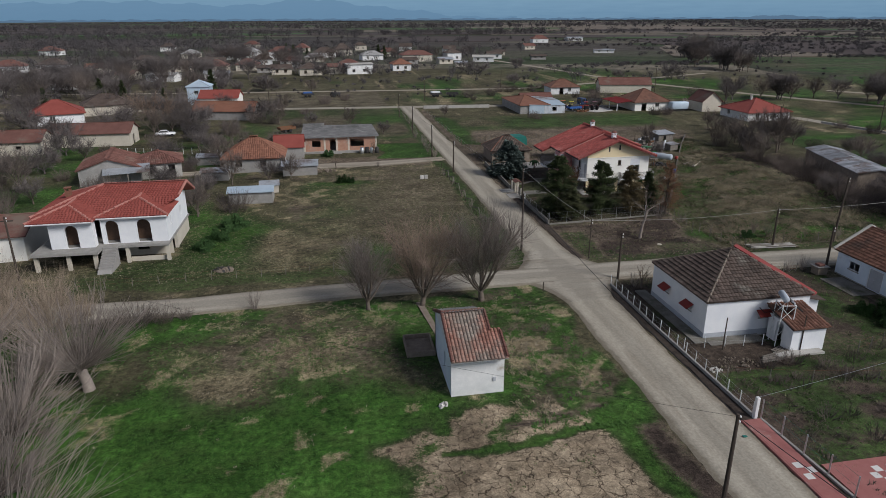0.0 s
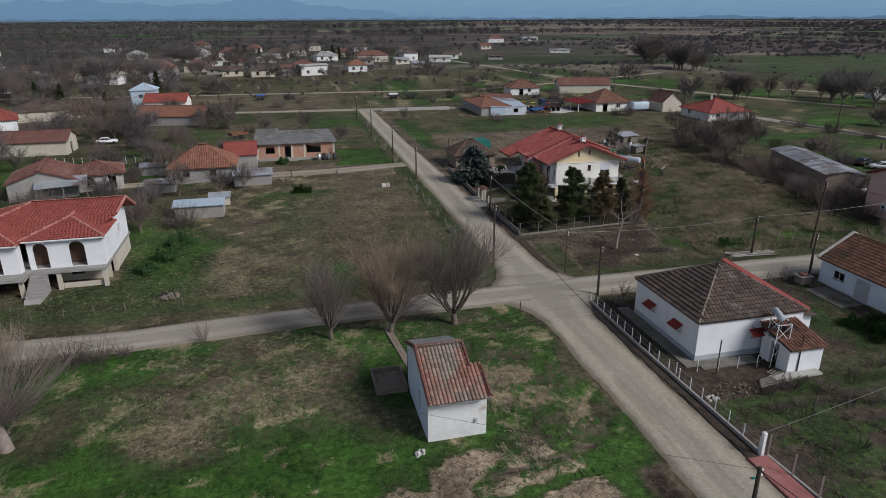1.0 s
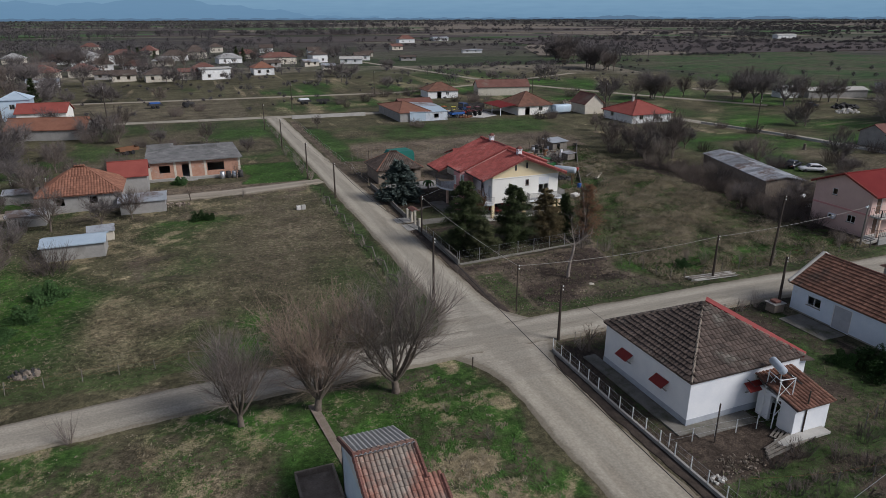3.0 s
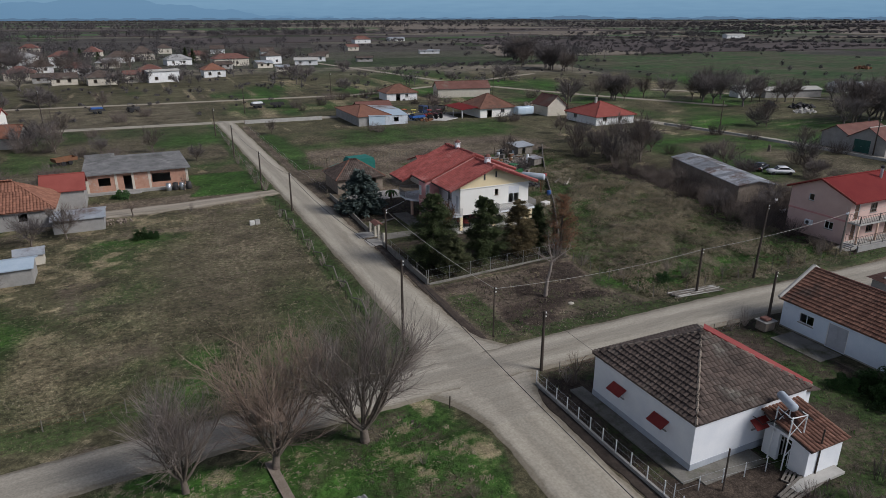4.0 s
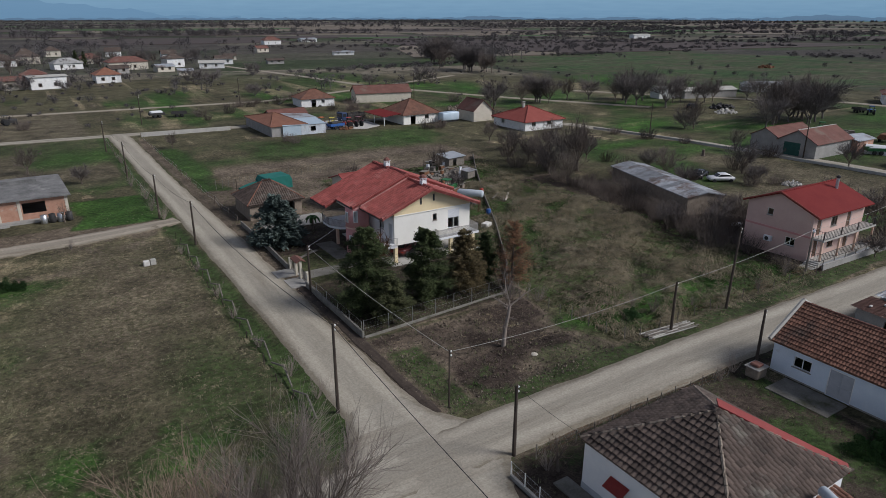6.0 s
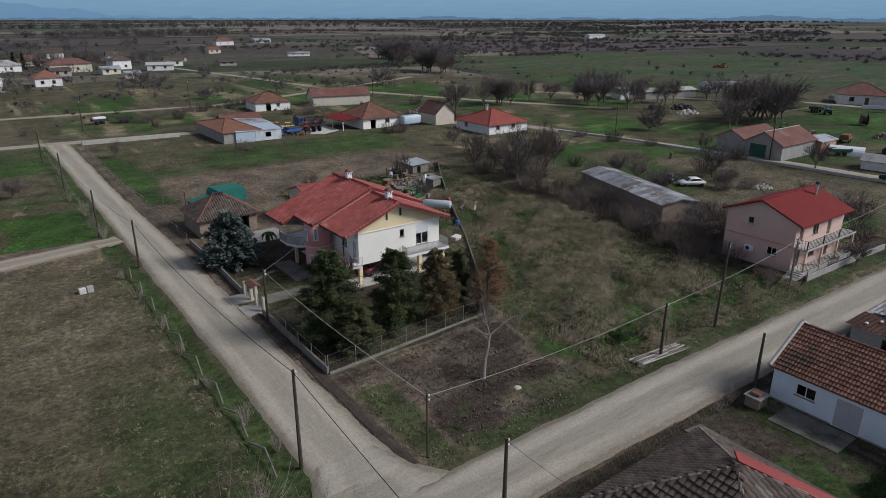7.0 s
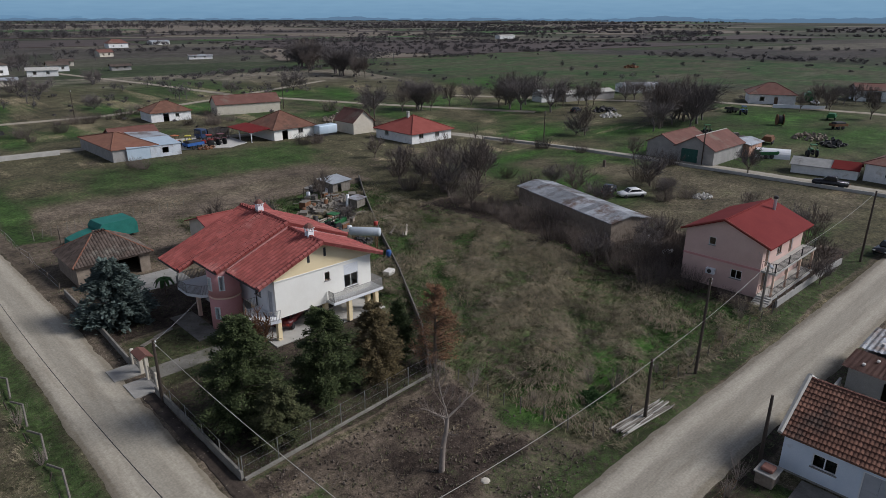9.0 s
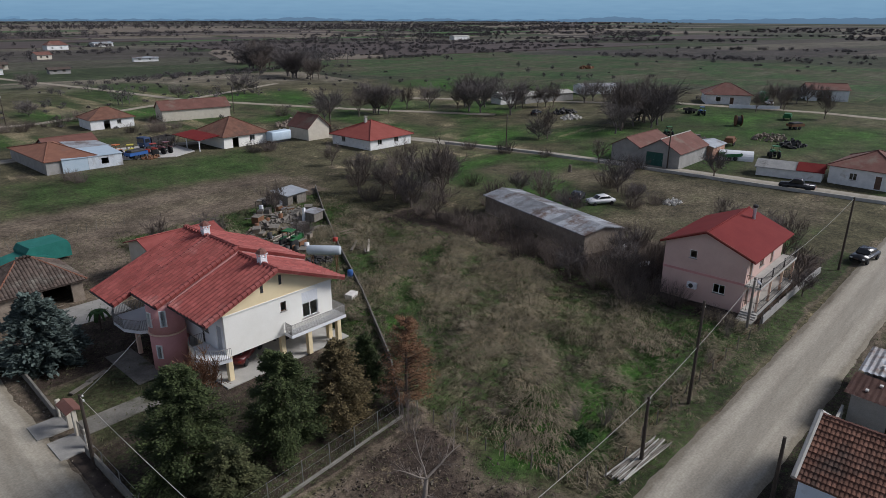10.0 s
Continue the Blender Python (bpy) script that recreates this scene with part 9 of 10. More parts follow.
low_wall("low street wall of the pink house", [(73.6, 62.9), (84, 62.7), (90.5, 62.4)], 0.65, 0.18, block_wall)
fence("rail fence on the street wall", [(73.6, 62.9), (84, 62.7), (90.5, 62.4)], 1.2, 2.2, grey_wood, 0, None, 2, 0.04)
low_wall("pale wall along the far street", [(118.4, 141), (122.4, 122), (124.2, 100), (125.0, 80), (126.2, 62)], 0.5, 0.2, light_concrete)
low_wall("pale wall along the far street", [(27, 186.4), (46, 185.2)], 0.9, 0.2, light_concrete)
low_wall("pale yard wall of the far farm", [(219, 118), (226, 106)], 1.0, 0.25, white_wall)
# the garden gate with its tiled canopy
gate = thing("garden_gate", "garden gate with cream posts and a small tiled canopy", "gate", 26.9, 90.4)
for y in (-2.4, -0.6, 0.7, 2.4):
    part("gate_post", rounded(-0.13, 0.13, y - 0.13, y + 0.13, 0, 1.4 if abs(y) > 1 else 1.95, 0.02), beige_wall, gate)
for y in (-2.24, 0.86):
    bm = bmesh.new()
    for i in range(11):
        box(bm, -0.012, 0.012, y + i * 0.14, y + i * 0.14 + 0.02, 0.12, 1.3)
    tagged(part("gate_bars", bm, dark_metal, gate, "dark iron gate leaf"), kind="stuff")
part("canopy", slab([(-0.5, 0.95, 1.92), (-0.5, -0.85, 1.92), (0, -0.85, 2.16), (0, 0.95, 2.16)], 0.08), old_tile_mass, gate, "small red tile canopy")
part("canopy", slab([(0.5, -0.85, 1.92), (0.5, 0.95, 1.92), (0, 0.95, 2.16), (0, -0.85, 2.16)], 0.08), old_tile_mass, gate)
for r_, lab in (((24.9, 27.2, 91.0, 93.0, 0.0, 0.14), "concrete bridge slab at the garden gate"), ((25.2, 27.1, 87.8, 90.2, 0.0, 0.12), "concrete bridge slab at the garden gate"), ((27.2, 36.4, 89.4, 91.4, 0.0, 0.09), "pale concrete garden path"), ((32.2, 34.2, 93.0, 99.0, 0.0, 0.08), "narrow concrete patio"), ((29.0, 37.5, 106.5, 111.0, 0.0, 0.08), "pale concrete yard beside the spruce")):
    tagged(part("garden_path", rounded(*r_, 0.01), stained_slab if "garden path" in lab or "patio" in lab else concrete), lab, "path", kind="structure")
for x, y in ((29.2, 95.6), (30.6, 96.4)):
    b = thing("plank", "grey plank lying on the lawn", "plank", x, y, 0.08, 24)
    part("board", rounded(-0.9, 0.9, -0.2, 0.2, 0, 0.08, 0.01), grey_wood, b)


# poles
def pole(x, y, h, lean=(0.0, 0.0), arm=False, lamp=False, r=0.11, mat=None, label="dark tarred wooden power pole"):
    p = thing("utility_pole", label, "pole", x, y, group="poles along the roads")
    part("shaft", rod([(0, 0, -0.1), (lean[0], lean[1], h)], [r * 1.2, r * 0.8], 8), mat or pole_wood, p)
    for i, d in enumerate((0.12, 0.42)):
        q = part("insulator", lathe([(0.03, 0), (0.06, 0.03), (0.06, 0.09), (0.03, 0.13)], 8), frame_white, p)
        q.matrix_basis = pose(lean[0] + 0.14, lean[1], h - d - 0.1)
        part("bracket", rod([(lean[0], lean[1], h - d - 0.1), (lean[0] + 0.15, lean[1], h - d - 0.1)], 0.015, 5), dark_metal, p)
    if arm:
        part("cross_arm", boxes((-0.7, 0.7, -0.05, 0.05, h - 0.5, h - 0.4)), pole_wood, p)
    if lamp:
        part("lamp_arm", rod([(lean[0], lean[1], h - 0.3), (lean[0] - 0.5, lean[1] - 0.3, h + 0.1), (lean[0] - 1.1, lean[1] - 0.6, h + 0.15)], 0.03, 6), steel, p)
        part("lamp_head", rounded(-0.3, 0.3, -0.12, 0.12, -0.07, 0.07, 0.03), steel, p, "grey street lamp head").matrix_basis = pose(lean[0] - 1.3, lean[1] - 0.7, h + 0.12, 0, 0, 30)
    return Vector((x + lean[0], y + lean[1], h - 0.15))


tops = {}
for key, x, y, h, kw in (("front", 19.7, 25.3, 5.7, {}), ("A", 27.6, 56.3, 4.9, {}), ("B", 20.5, 66.2, 6.6, {}), ("H", 20.4, 106.4, 5.2, {}), ("I", 18.8, 119.5, 5.9, {}), ("J", 18.6, 146, 6.0, {}), ("K", 18.4, 172, 6.0, {}),
                        ("Y", 26.5, 86.2, 4.8, {}), ("C", 48.8, 62.0, 4.6, {}), ("G", 27.1, 62.7, 4.4, {"r": 0.06}), ("D", 57.0, 62.5, 7.6, {"lean": (0.5, 0.1)}), ("F", 50.0, 55.0, 4.6, {}), ("P", 71.6, 63.5, 4.8, {"mat": grey_wood, "lamp": True}), ("R", 92.7, 61.1, 8.0, {}), ("L", -31.5, 66.5, 6.8, {"arm": True}),
                        ("S", 127.6, 96.0, 7.0, {}), ("T", 122.6, 128.0, 7.0, {}), ("U", 110.0, 169.0, 7.5, {"arm": True}), ("V", 62.0, 233.0, 7.5, {}), ("W", 30.0, 205.0, 7.0, {}), ("Q", -16.5, 196.0, 9.0, {}), ("M", 112.0, 214.0, 8.0, {})):
    tops[key] = pole(x, y, h, **kw)


def wire(label, a, b, sag, r=0.014, mat=None):
    pts = [a.lerp(b, i / 14) - Vector((0, 0, sag * 4 * (i / 14) * (1 - i / 14))) for i in range(15)]
    w = part("overhead_wire", tube(bmesh.new(), pts, r, 4, False), mat or rubber)
    return tagged(w, label, "wire", "overhead wires", "structure")


for a, b, s in (("front", "B", 0.5), ("B", "H", 0.9), ("Y", "G", 0.35), ("H", "I", 0.4), ("I", "J", 0.6), ("J", "K", 0.6), ("G", "C", 0.4), ("C", "P", 0.3), ("P", "R", 0.7), ("S", "T", 0.6), ("T", "U", 0.8)):
    wire("thin black overhead wire between poles", tops[a], tops[b], s, 0.021 if a in ("front", "B") else 0.015 if a in "YGCP" else 0.012, light_concrete if a + b in ("YG", "GC", "CP", "PR") else None)
wire("thin black overhead wire along the road", tops["front"], Vector((27.0, -10.0, 6.5)), 0.6, 0.02)
wire("thin black service wire to a house", tops["A"], Vector((29.4, 52.0, 3.0)), 0.1, 0.010)
wire("thin black service wire to the yellow house", tops["Y"], Vector((35.2, 94.5, 4.6)), 0.25, 0.010, steel)
wire("pale service wire to the pink house", tops["P"], Vector((74.3, 65.4, 4.6)), 0.1, 0.016, light_concrete)
wire("thin service wire across the meadow", tops["front"], Vector((-40.0, 66.0, 6.0)), 1.4, 0.008)
wire("pale wire over the yard", Vector((26.3, 32.2, 1.6)), Vector((49.5, 37.0, 1.9)), 0.15, 0.012, steel)
for x, y, h in ((29.5, 41.0, 2.8), (35.3, 39.7, 3.1), (60.6, 122.0, 2.6), (19.3, 54.8, 0.9), (31.5, 119.8, 2.6), (30.0, 123.0, 3.2)):
    p = thing("stake", "thin dark upright stake", "post", x, y)
    part("shaft", rod([(0, 0, -0.05), (0.03, 0.02, h)], 0.05, 6), pole_wood, p)
sk = thing("marker_post", "white painted marker post at the boundary", "post", 64.2, 116.8)
part("shaft", rounded(-0.25, 0.25, -0.12, 0.12, 0, 2.0, 0.03), plastic_white, sk).matrix_basis = pose(0, 0, 0, 0, 12, 30)

# red pavement by the green fence
tagged(part("pavement", rounded(25.3, 26.55, 18, 32.0, -0.1, 0.13, 0.02), red_paving), "red paved footway with a kerb", "pavement", kind="structure")
tagged(part("kerb", rounded(25.15, 25.29, 18, 32.0, -0.1, 0.16, 0.02), red_paving), "red kerb stone along the road", "kerb", kind="structure")
tagged(part("court", boxes((27.2, 38, 18, 27.2, -0.1, 0.1)), red_paving), "red paved forecourt", "pavement", kind="structure")

# ---- vehicles, machines and clutter ----
def wheel(parent, x, y, r, w, rim=None):
    t = part("wheel", lathe([(r * 0.55, -w / 2), (r * 0.92, -w / 2), (r, -w * 0.3), (r, w * 0.3), (r * 0.92, w / 2), (r * 0.55, w / 2)], 18), rubber, parent, "", True)
    t.matrix_basis = pose(x, y, r, 90, 0, 0)
    part("rim", lathe([(r * 0.2, -w * 0.42), (r * 0.56, -w * 0.5), (r * 0.56, w * 0.5), (r * 0.2, w * 0.42)], 14), rim or steel, t)
    return t


def car(label, x, y, turn, paint, pickup=False, z=0.0, wheels=True):
    c = thing("pickup_truck" if pickup else "car", label, "car", x, y, z, turn)
    if pickup:
        prof = [(-2.5, 0.45), (2.5, 0.45), (2.55, 0.75), (2.45, 1.0), (1.3, 1.1), (-2.5, 1.1)]
        cab = [(1.2, 1.1), (0.55, 1.72), (-0.7, 1.75), (-0.95, 1.1)]
    else:
        prof = [(-2.0, 0.4), (2.05, 0.4), (2.1, 0.65), (1.95, 0.86), (1.0, 0.95), (-1.7, 0.98), (-2.05, 0.85)]
        cab = [(1.0, 0.95), (0.35, 1.42), (-0.95, 1.42), (-1.65, 0.97)]
    b = prism(prof, -0.85, 0.85)
    bmesh.ops.bevel(b, geom=b.edges[:], offset=0.07, segments=2, affect="EDGES")
    part("body", b, paint, c, "", True)
    k = prism(cab, -0.7, 0.7)
    bmesh.ops.bevel(k, geom=k.edges[:], offset=0.06, segments=2, affect="EDGES")
    cb = part("cabin", k, paint, c, "", True)
    (x0, z0), (x1, z1), (x2, z2), (x3, z3) = cab
    for s in (-1, 1):
        part("side_window", prism([(x0 - 0.22, z0 + 0.08), (x1 - 0.02, z1 - 0.08), (x2 + 0.02, z2 - 0.08), (x3 + 0.2, z3 + 0.08)], s * 0.702, s * 0.712), black_glass, cb)
        for q, g_ in ((prof[1][0] + 0.03, "headlight"), (prof[0][0] - 0.06, "tail_light")):
            part(g_, rounded(q - 0.03, q + 0.03, s * 0.62 - 0.14, s * 0.62 + 0.14, 0.62, 0.76, 0.02), frame_white if g_ == "headlight" else red_paint, c)
    for (a, az), (d, dz), nm in ((cab[0], cab[1], "windscreen"), (cab[3], cab[2], "rear_window")):
        o = 0.012 if nm == "windscreen" else -0.012
        bm = bmesh.new()
        vv = [bm.verts.new(q) for q in ((a * 0.9 + d * 0.1 + o, -0.58, az * 0.88 + dz * 0.12 + 0.012), (a * 0.9 + d * 0.1 + o, 0.58, az * 0.88 + dz * 0.12 + 0.012), (a * 0.12 + d * 0.88 + o, 0.56, az * 0.12 + dz * 0.88 + 0.012), (a * 0.12 + d * 0.88 + o, -0.56, az * 0.12 + dz * 0.88 + 0.012))]
        bm.faces.new(vv)
        part(nm, bm, black_glass, cb)
    if wheels:
        for wx in (-1.35 if not pickup else -1.6, 1.35 if not pickup else 1.6):
            for s in (-1, 1):
                wheel(c, wx, s * 0.78, 0.33 if not pickup else 0.4, 0.2)
    return c


black_glass = surface("dark_car_glass", (0.02, 0.022, 0.025), (0.025, 0.027, 0.03), 1, 0.08, 0, spec=0.6)
car("black pickup truck parked on the far street", 126.4, 74.4, 98, black_paint, True, 0.08)
car("dark grey car parked on the cross road", 97.6, 59.7, 170, black_paint, False, 0.1)
car("stripped white car shell behind the shed", 98.8, 93.0, 150, white_paint, z=-0.12)
car("dark wrecked car behind the shed", 98.4, 96.6, 20, black_paint, z=-0.12)
car("dark red car under the raised house", 39.6, 91.0, 35, maroon_paint, z=0.09)
car("pale car in a western yard", -35.8, 152.4, 10, white_paint)
car("dark car in a western yard", -30.4, 154.8, -12, black_paint)
car("white van-like car by the far farm", 236.0, 112.0, 30, white_paint)
car("dark car near the farm shed", 168.0, 152.0, 10, black_paint)


def tractor(label, x, y, turn, paint):
    t = thing("tractor", label, "tractor", x, y, 0, turn)
    h = rounded(0.1, 1.9, -0.35, 0.35, 0.75, 1.4, 0.08, 2)
    part("hood", h, paint, t, "", True)
    part("chassis", rounded(-0.9, 1.8, -0.22, 0.22, 0.5, 0.78, 0.03), dark_metal, t)
    cb = part("cab_roof", rounded(-1.1, 0.1, -0.62, 0.62, 2.3, 2.42, 0.04), paint, t)
    for a in (-1.0, 0.0):
        for s in (-0.56, 0.56):
            part("cab_post", rod([(a, s, 0.9), (a, s, 2.32)], 0.04, 5), dark_metal, t)
    part("seat", rounded(-0.8, -0.35, -0.25, 0.25, 0.95, 1.35, 0.05), rubber, t)
    for s in (-1, 1):
        part("mudguard", rounded(-1.3, -0.1, s * 0.75 - 0.2, s * 0.75 + 0.2, 1.4, 1.48, 0.03), paint, t)
        wheel(t, -0.7, s * 0.75, 0.72, 0.36, paint)
        wheel(t, 1.4, s * 0.65, 0.42, 0.24, paint)
    part("exhaust", rod([(1.3, 0.2, 1.4), (1.3, 0.2, 2.2)], 0.04, 6), dark_metal, t)
    return t


def trailer(label, x, y, turn, paint, load=None):
    t = thing("trailer", label, "trailer", x, y, 0, turn)
    part("bed", rounded(-1.9, 1.9, -0.95, 0.95, 0.75, 0.87, 0.02), paint, t)
    for r in ((-1.9, 1.9, -0.95, -0.9, 0.87, 1.35), (-1.9, 1.9, 0.9, 0.95, 0.87, 1.35), (-1.9, -1.85, -0.9, 0.9, 0.87, 1.35), (1.85, 1.9, -0.9, 0.9, 0.87, 1.35)):
        part("side_board", boxes(r), paint, t)
    part("drawbar", rod([(1.9, 0, 0.75), (3.1, 0, 0.45)], 0.05, 6), dark_metal, t)
    if load:
        part("load", rounded(-1.5, 1.4, -0.8, 0.8, 0.9, 1.75, 0.15, 2), load, t)
    for s in (-1, 1):
        wheel(t, -0.6, s * 0.85, 0.42, 0.22)
        wheel(t, 0.6, s * 0.85, 0.42, 0.22)
    return t


tagged(part("court", slab([(60.5, 177.0, 0.12), (73.2, 169.6, 0.12), (78.4, 172.4, 0.12), (79.0, 184.0, 0.12), (64.0, 187.0, 0.12)], 0.25), plaster_bits), "pale concrete yard for farm machines", "pavement", kind="structure")


def truck(label, x, y, turn, paint, bed):
    """A lorry: cab with windows, chassis, high-sided load bed, six wheels."""
    t = thing("truck", label, "truck", x, y, 0.12, turn)
    cb = part("cab", rounded(1.9, 3.5, -1.1, 1.1, 0.75, 2.6, 0.12, 2), paint, t, "", True)
    part("windscreen", rounded(3.49, 3.53, -0.95, 0.95, 1.6, 2.35, 0.01), black_glass, cb)
    for s_ in (-1, 1):
        part("side_window", rounded(2.2, 3.2, s_ * 1.11 - 0.015, s_ * 1.11 + 0.015, 1.6, 2.3, 0.01), black_glass, cb)
        part("headlight", rounded(3.46, 3.54, s_ * 0.8 - 0.14, s_ * 0.8 + 0.14, 0.95, 1.12, 0.01), frame_white, t)
    part("chassis", boxes((-3.6, 3.3, -0.45, 0.45, 0.6, 0.8)), dark_metal, t)
    part("load_bed", boxes((-3.7, 1.7, -1.2, 1.2, 0.85, 1.0)), bed, t)
    for r_ in ((-3.7, 1.7, -1.2, -1.13, 1.0, 2.1), (-3.7, 1.7, 1.13, 1.2, 1.0, 2.1), (-3.7, -3.63, -1.13, 1.13, 1.0, 2.1), (1.63, 1.7, -1.13, 1.13, 1.0, 2.4)):
        part("side_board", boxes(r_), bed, t)
    for wx in (2.6, -1.6, -2.7):
        for s_ in (-1, 1):
            wheel(t, wx, s_ * 0.95, 0.48, 0.3)
    return t


navy_paint = surface("navy_lorry_paint", (0.018, 0.035, 0.085), (0.028, 0.05, 0.11), 2, 0.5, 0.05)
truck("dark blue lorry with a dark load bed in the machine yard", 74.6, 181.0, 195, navy_paint, dark_metal)
tractor("orange tractor standing in a yard of machines", 63.4, 175.6, 20, orange_paint)
tractor("orange harvester tractor beside the workshop", 65.0, 177.6, 200, orange_paint)
tractor("red tractor standing in a yard of machines", 70.4, 174.0, 160, red_paint)
tractor("yellow-green tractor in a yard of machines", 67.6, 176.2, 60, yellow_paint)
tractor("dark red tractor with a loader in the yard", 73.2, 174.2, 100, maroon_paint)
tractor("dark tractor in a western yard", -77.0, 183.0, 10, green_paint)
tractor("green tractor in a farmyard", 150.5, 85.0, 30, green_paint)
tractor("dark tractor by the far road", 159.0, 110.0, 40, green_paint)
tractor("dark tractor parked on the field edge", 2.6, 221.0, 20, dark_metal)
tractor("green tractor behind the yellow house", 57.4, 109.6, 20, green_paint)
trailer("blue farm trailer in the machine yard", 67.4, 173.6, 10, blue_paint, dark_metal)
trailer("dark farm trailer with a white load", 35.2, 215.0, 4, dark_metal, plastic_white)
trailer("dark empty farm trailer", 40.6, 214.0, -6, dark_metal)
trailer("trailer with a blue tarpaulin", -6.2, 222.0, 10, dark_metal, blue_paint)
trailer("small rusty trailer by the house", -9.6, 152.6, 30, rust)
trailer("rusty trailer in the farmyard", 158.0, 96.0, 10, rust, rust)
trailer("green trailer in the farmyard", 142.6, 90.4, -40, green_paint)


def heap(label, x, y, w, n, size, mat, seed, name="rubble_heap"):
    """A heap of angular lumps."""
    r = random.Random(seed)
    t = thing(name, label, "heap", x, y)
    bm = bmesh.new()
    for i in range(n):
        a, rr = r.uniform(0, 6.28), w * math.sqrt(r.random())
        s = size * r.uniform(0.4, 1.2)
        z = max(0.0, (1 - rr / w)) * w * 0.35 * r.random()
        m = Matrix.Translation((math.cos(a) * rr, math.sin(a) * rr * 0.7, z + s * 0.2)) @ Euler((r.uniform(0, 3), r.uniform(0, 3), r.uniform(0, 3))).to_matrix().to_4x4()
        box(bm, -s / 2, s / 2, -s * r.uniform(0.2, 0.5), s * 0.4, -s * 0.25, s * r.uniform(0.15, 0.4), m)
    tagged(part("rubble", bm, mat, t), kind="stuff")
    return t


heap("heap of brown rubble and rubbish on the grass", -11.6, 65.8, 0.9, 50, 0.28, stone_wall, 1)
heap("small heap of dark rubbish on the grass", -11.8, 66.0, 1.0, 30, 0.3, dark_metal, 2)
heap("heap of white rubble in the meadow", 106.3, 85.6, 1.8, 80, 0.34, plaster_bits, 3)
heap("row of pale stones beside the track", -1.2, 110.6, 1.8, 36, 0.34, stone_wall, 4)
heap("pale stones beside the fence", 27.2, 38.2, 0.5, 34, 0.16, plaster_bits, 5)
heap("rubble beside the fence", 29.4, 38.8, 1.6, 90, 0.12, stone_wall, 6)
heap("pale stones near the hut", 6.6, 37.3, 0.45, 10, 0.3, plaster_bits, 7)
heap("broken blocks near the corner of the plot", 28.0, 70.0, 1.1, 20, 0.12, stone_wall, 8)
heap("pile of old timber and scrap", 65.0, 119.0, 2.6, 70, 0.9, grey_wood, 9)
heap("pile of scrap boards", 60.4, 118.4, 2.0, 50, 0.7, grey_wood, 10)
heap("scrap heap behind the house", 56.6, 103.6, 1.6, 50, 0.6, dark_metal, 11)
heap("scrap heap behind the house", 60.6, 112.0, 1.4, 50, 0.4, plaster_bits, 12)
heap("old planks at the end of the long shed", 78.2, 79.8, 1.8, 40, 0.8, grey_wood, 13)
heap("red and grey scrap beside the machines", 69.4, 171.8, 1.6, 24, 0.6, rust, 14)
heap("scrap in the farmyard", 152.0, 104.0, 3.0, 40, 0.8, rust, 16)
heap("scrap under the raised house", 43.6, 91.6, 0.9, 24, 0.4, dark_metal, 17)
heap("broken blocks by the drive", -8.4, 123.4, 1.2, 20, 0.5, plaster_bits, 18)
blk = thing("block", "two pale concrete blocks in the field", "block", 14.6, 102.2)
part("block", rounded(-0.5, 0.1, -0.25, 0.25, 0, 0.55, 0.03), plaster_bits, blk)
part("block", rounded(0.2, 0.75, -0.2, 0.3, 0, 0.6, 0.03), light_concrete, blk)
stn = thing("boulder", "flat pale stone on bare earth", "stone", 36.7, 65.2)
part("stone", lathe([(0.2, 0), (0.3, 0.05), (0.24, 0.1), (0.1, 0.13)], 7), beige_wall, stn)
# steel tank on legs behind the yellow house
st_ = thing("steel_tank", "long pale grey tank on high legs", "tank", 55.4, 101.0, 0, -50)
part("drum", lathe([(0.1, -1.8), (0.42, -1.75), (0.5, -1.6), (0.5, 1.6), (0.42, 1.75), (0.1, 1.8)], 20), plastic_blue_grey, st_, "", True).matrix_basis = pose(0, 0, 2.4, 0, 90, 0)
for x in (-1.3, 1.3):
    for y in (-0.4, 0.4):
        part("leg", rod([(x, y, 0), (x, y, 2.1)], 0.05, 6), rust, st_)
bar = thing("barrel", "blue plastic barrel beside the wall", "barrel", 56.0, 97.6)
part("body", lathe([(0.27, 0), (0.3, 0.1), (0.3, 0.8), (0.26, 0.9)], 16), blue_paint, bar, "", True)
bar2 = thing("barrel", "red oil drum behind the house", "barrel", 61.6, 107.0)
part("body", lathe([(0.29, 0), (0.29, 0.88), (0.1, 0.9)], 16), red_paint, bar2, "", True)
chest = thing("chest", "old white chest lying on the earth", "chest", 52.6, 93.4, 0, 20)
part("body", rounded(-0.6, 0.6, -0.4, 0.4, 0, 0.7, 0.03), plaster_bits, chest)
hutch = thing("hutch", "shack of boards with a sheet roof and junk", "shed", 68.6, 126.0, 0, 10)
part("wall", panel(pose(-1.8, -1.4, 0), 3.6, 0, 1.7, [(1, 0, 0.8, 1.4)], 0.08), grey_wood, hutch)
part("wall", panel(pose(-1.8, 1.4, 0, 0, 0, -90), 2.8, 0, 1.7, [], 0.08, 0.08), grey_wood, hutch)
part("wall", panel(pose(1.8, -1.4, 0, 0, 0, 90), 2.8, 0, 1.7, [], 0.08, 0.08), grey_wood, hutch)
part("roof", slab([(-2.1, -1.7, 1.75), (2.1, -1.7, 1.75), (2.1, 1.7, 2.1), (-2.1, 1.7, 2.1)], 0.06), tin, hutch)
hut2 = thing("hutch", "low hutch of boards", "shed", 65.8, 116.6, 0, 18)
part("body", rounded(-1.0, 1.0, -0.7, 0.7, 0.1, 1.3, 0.03), grey_wood, hut2)
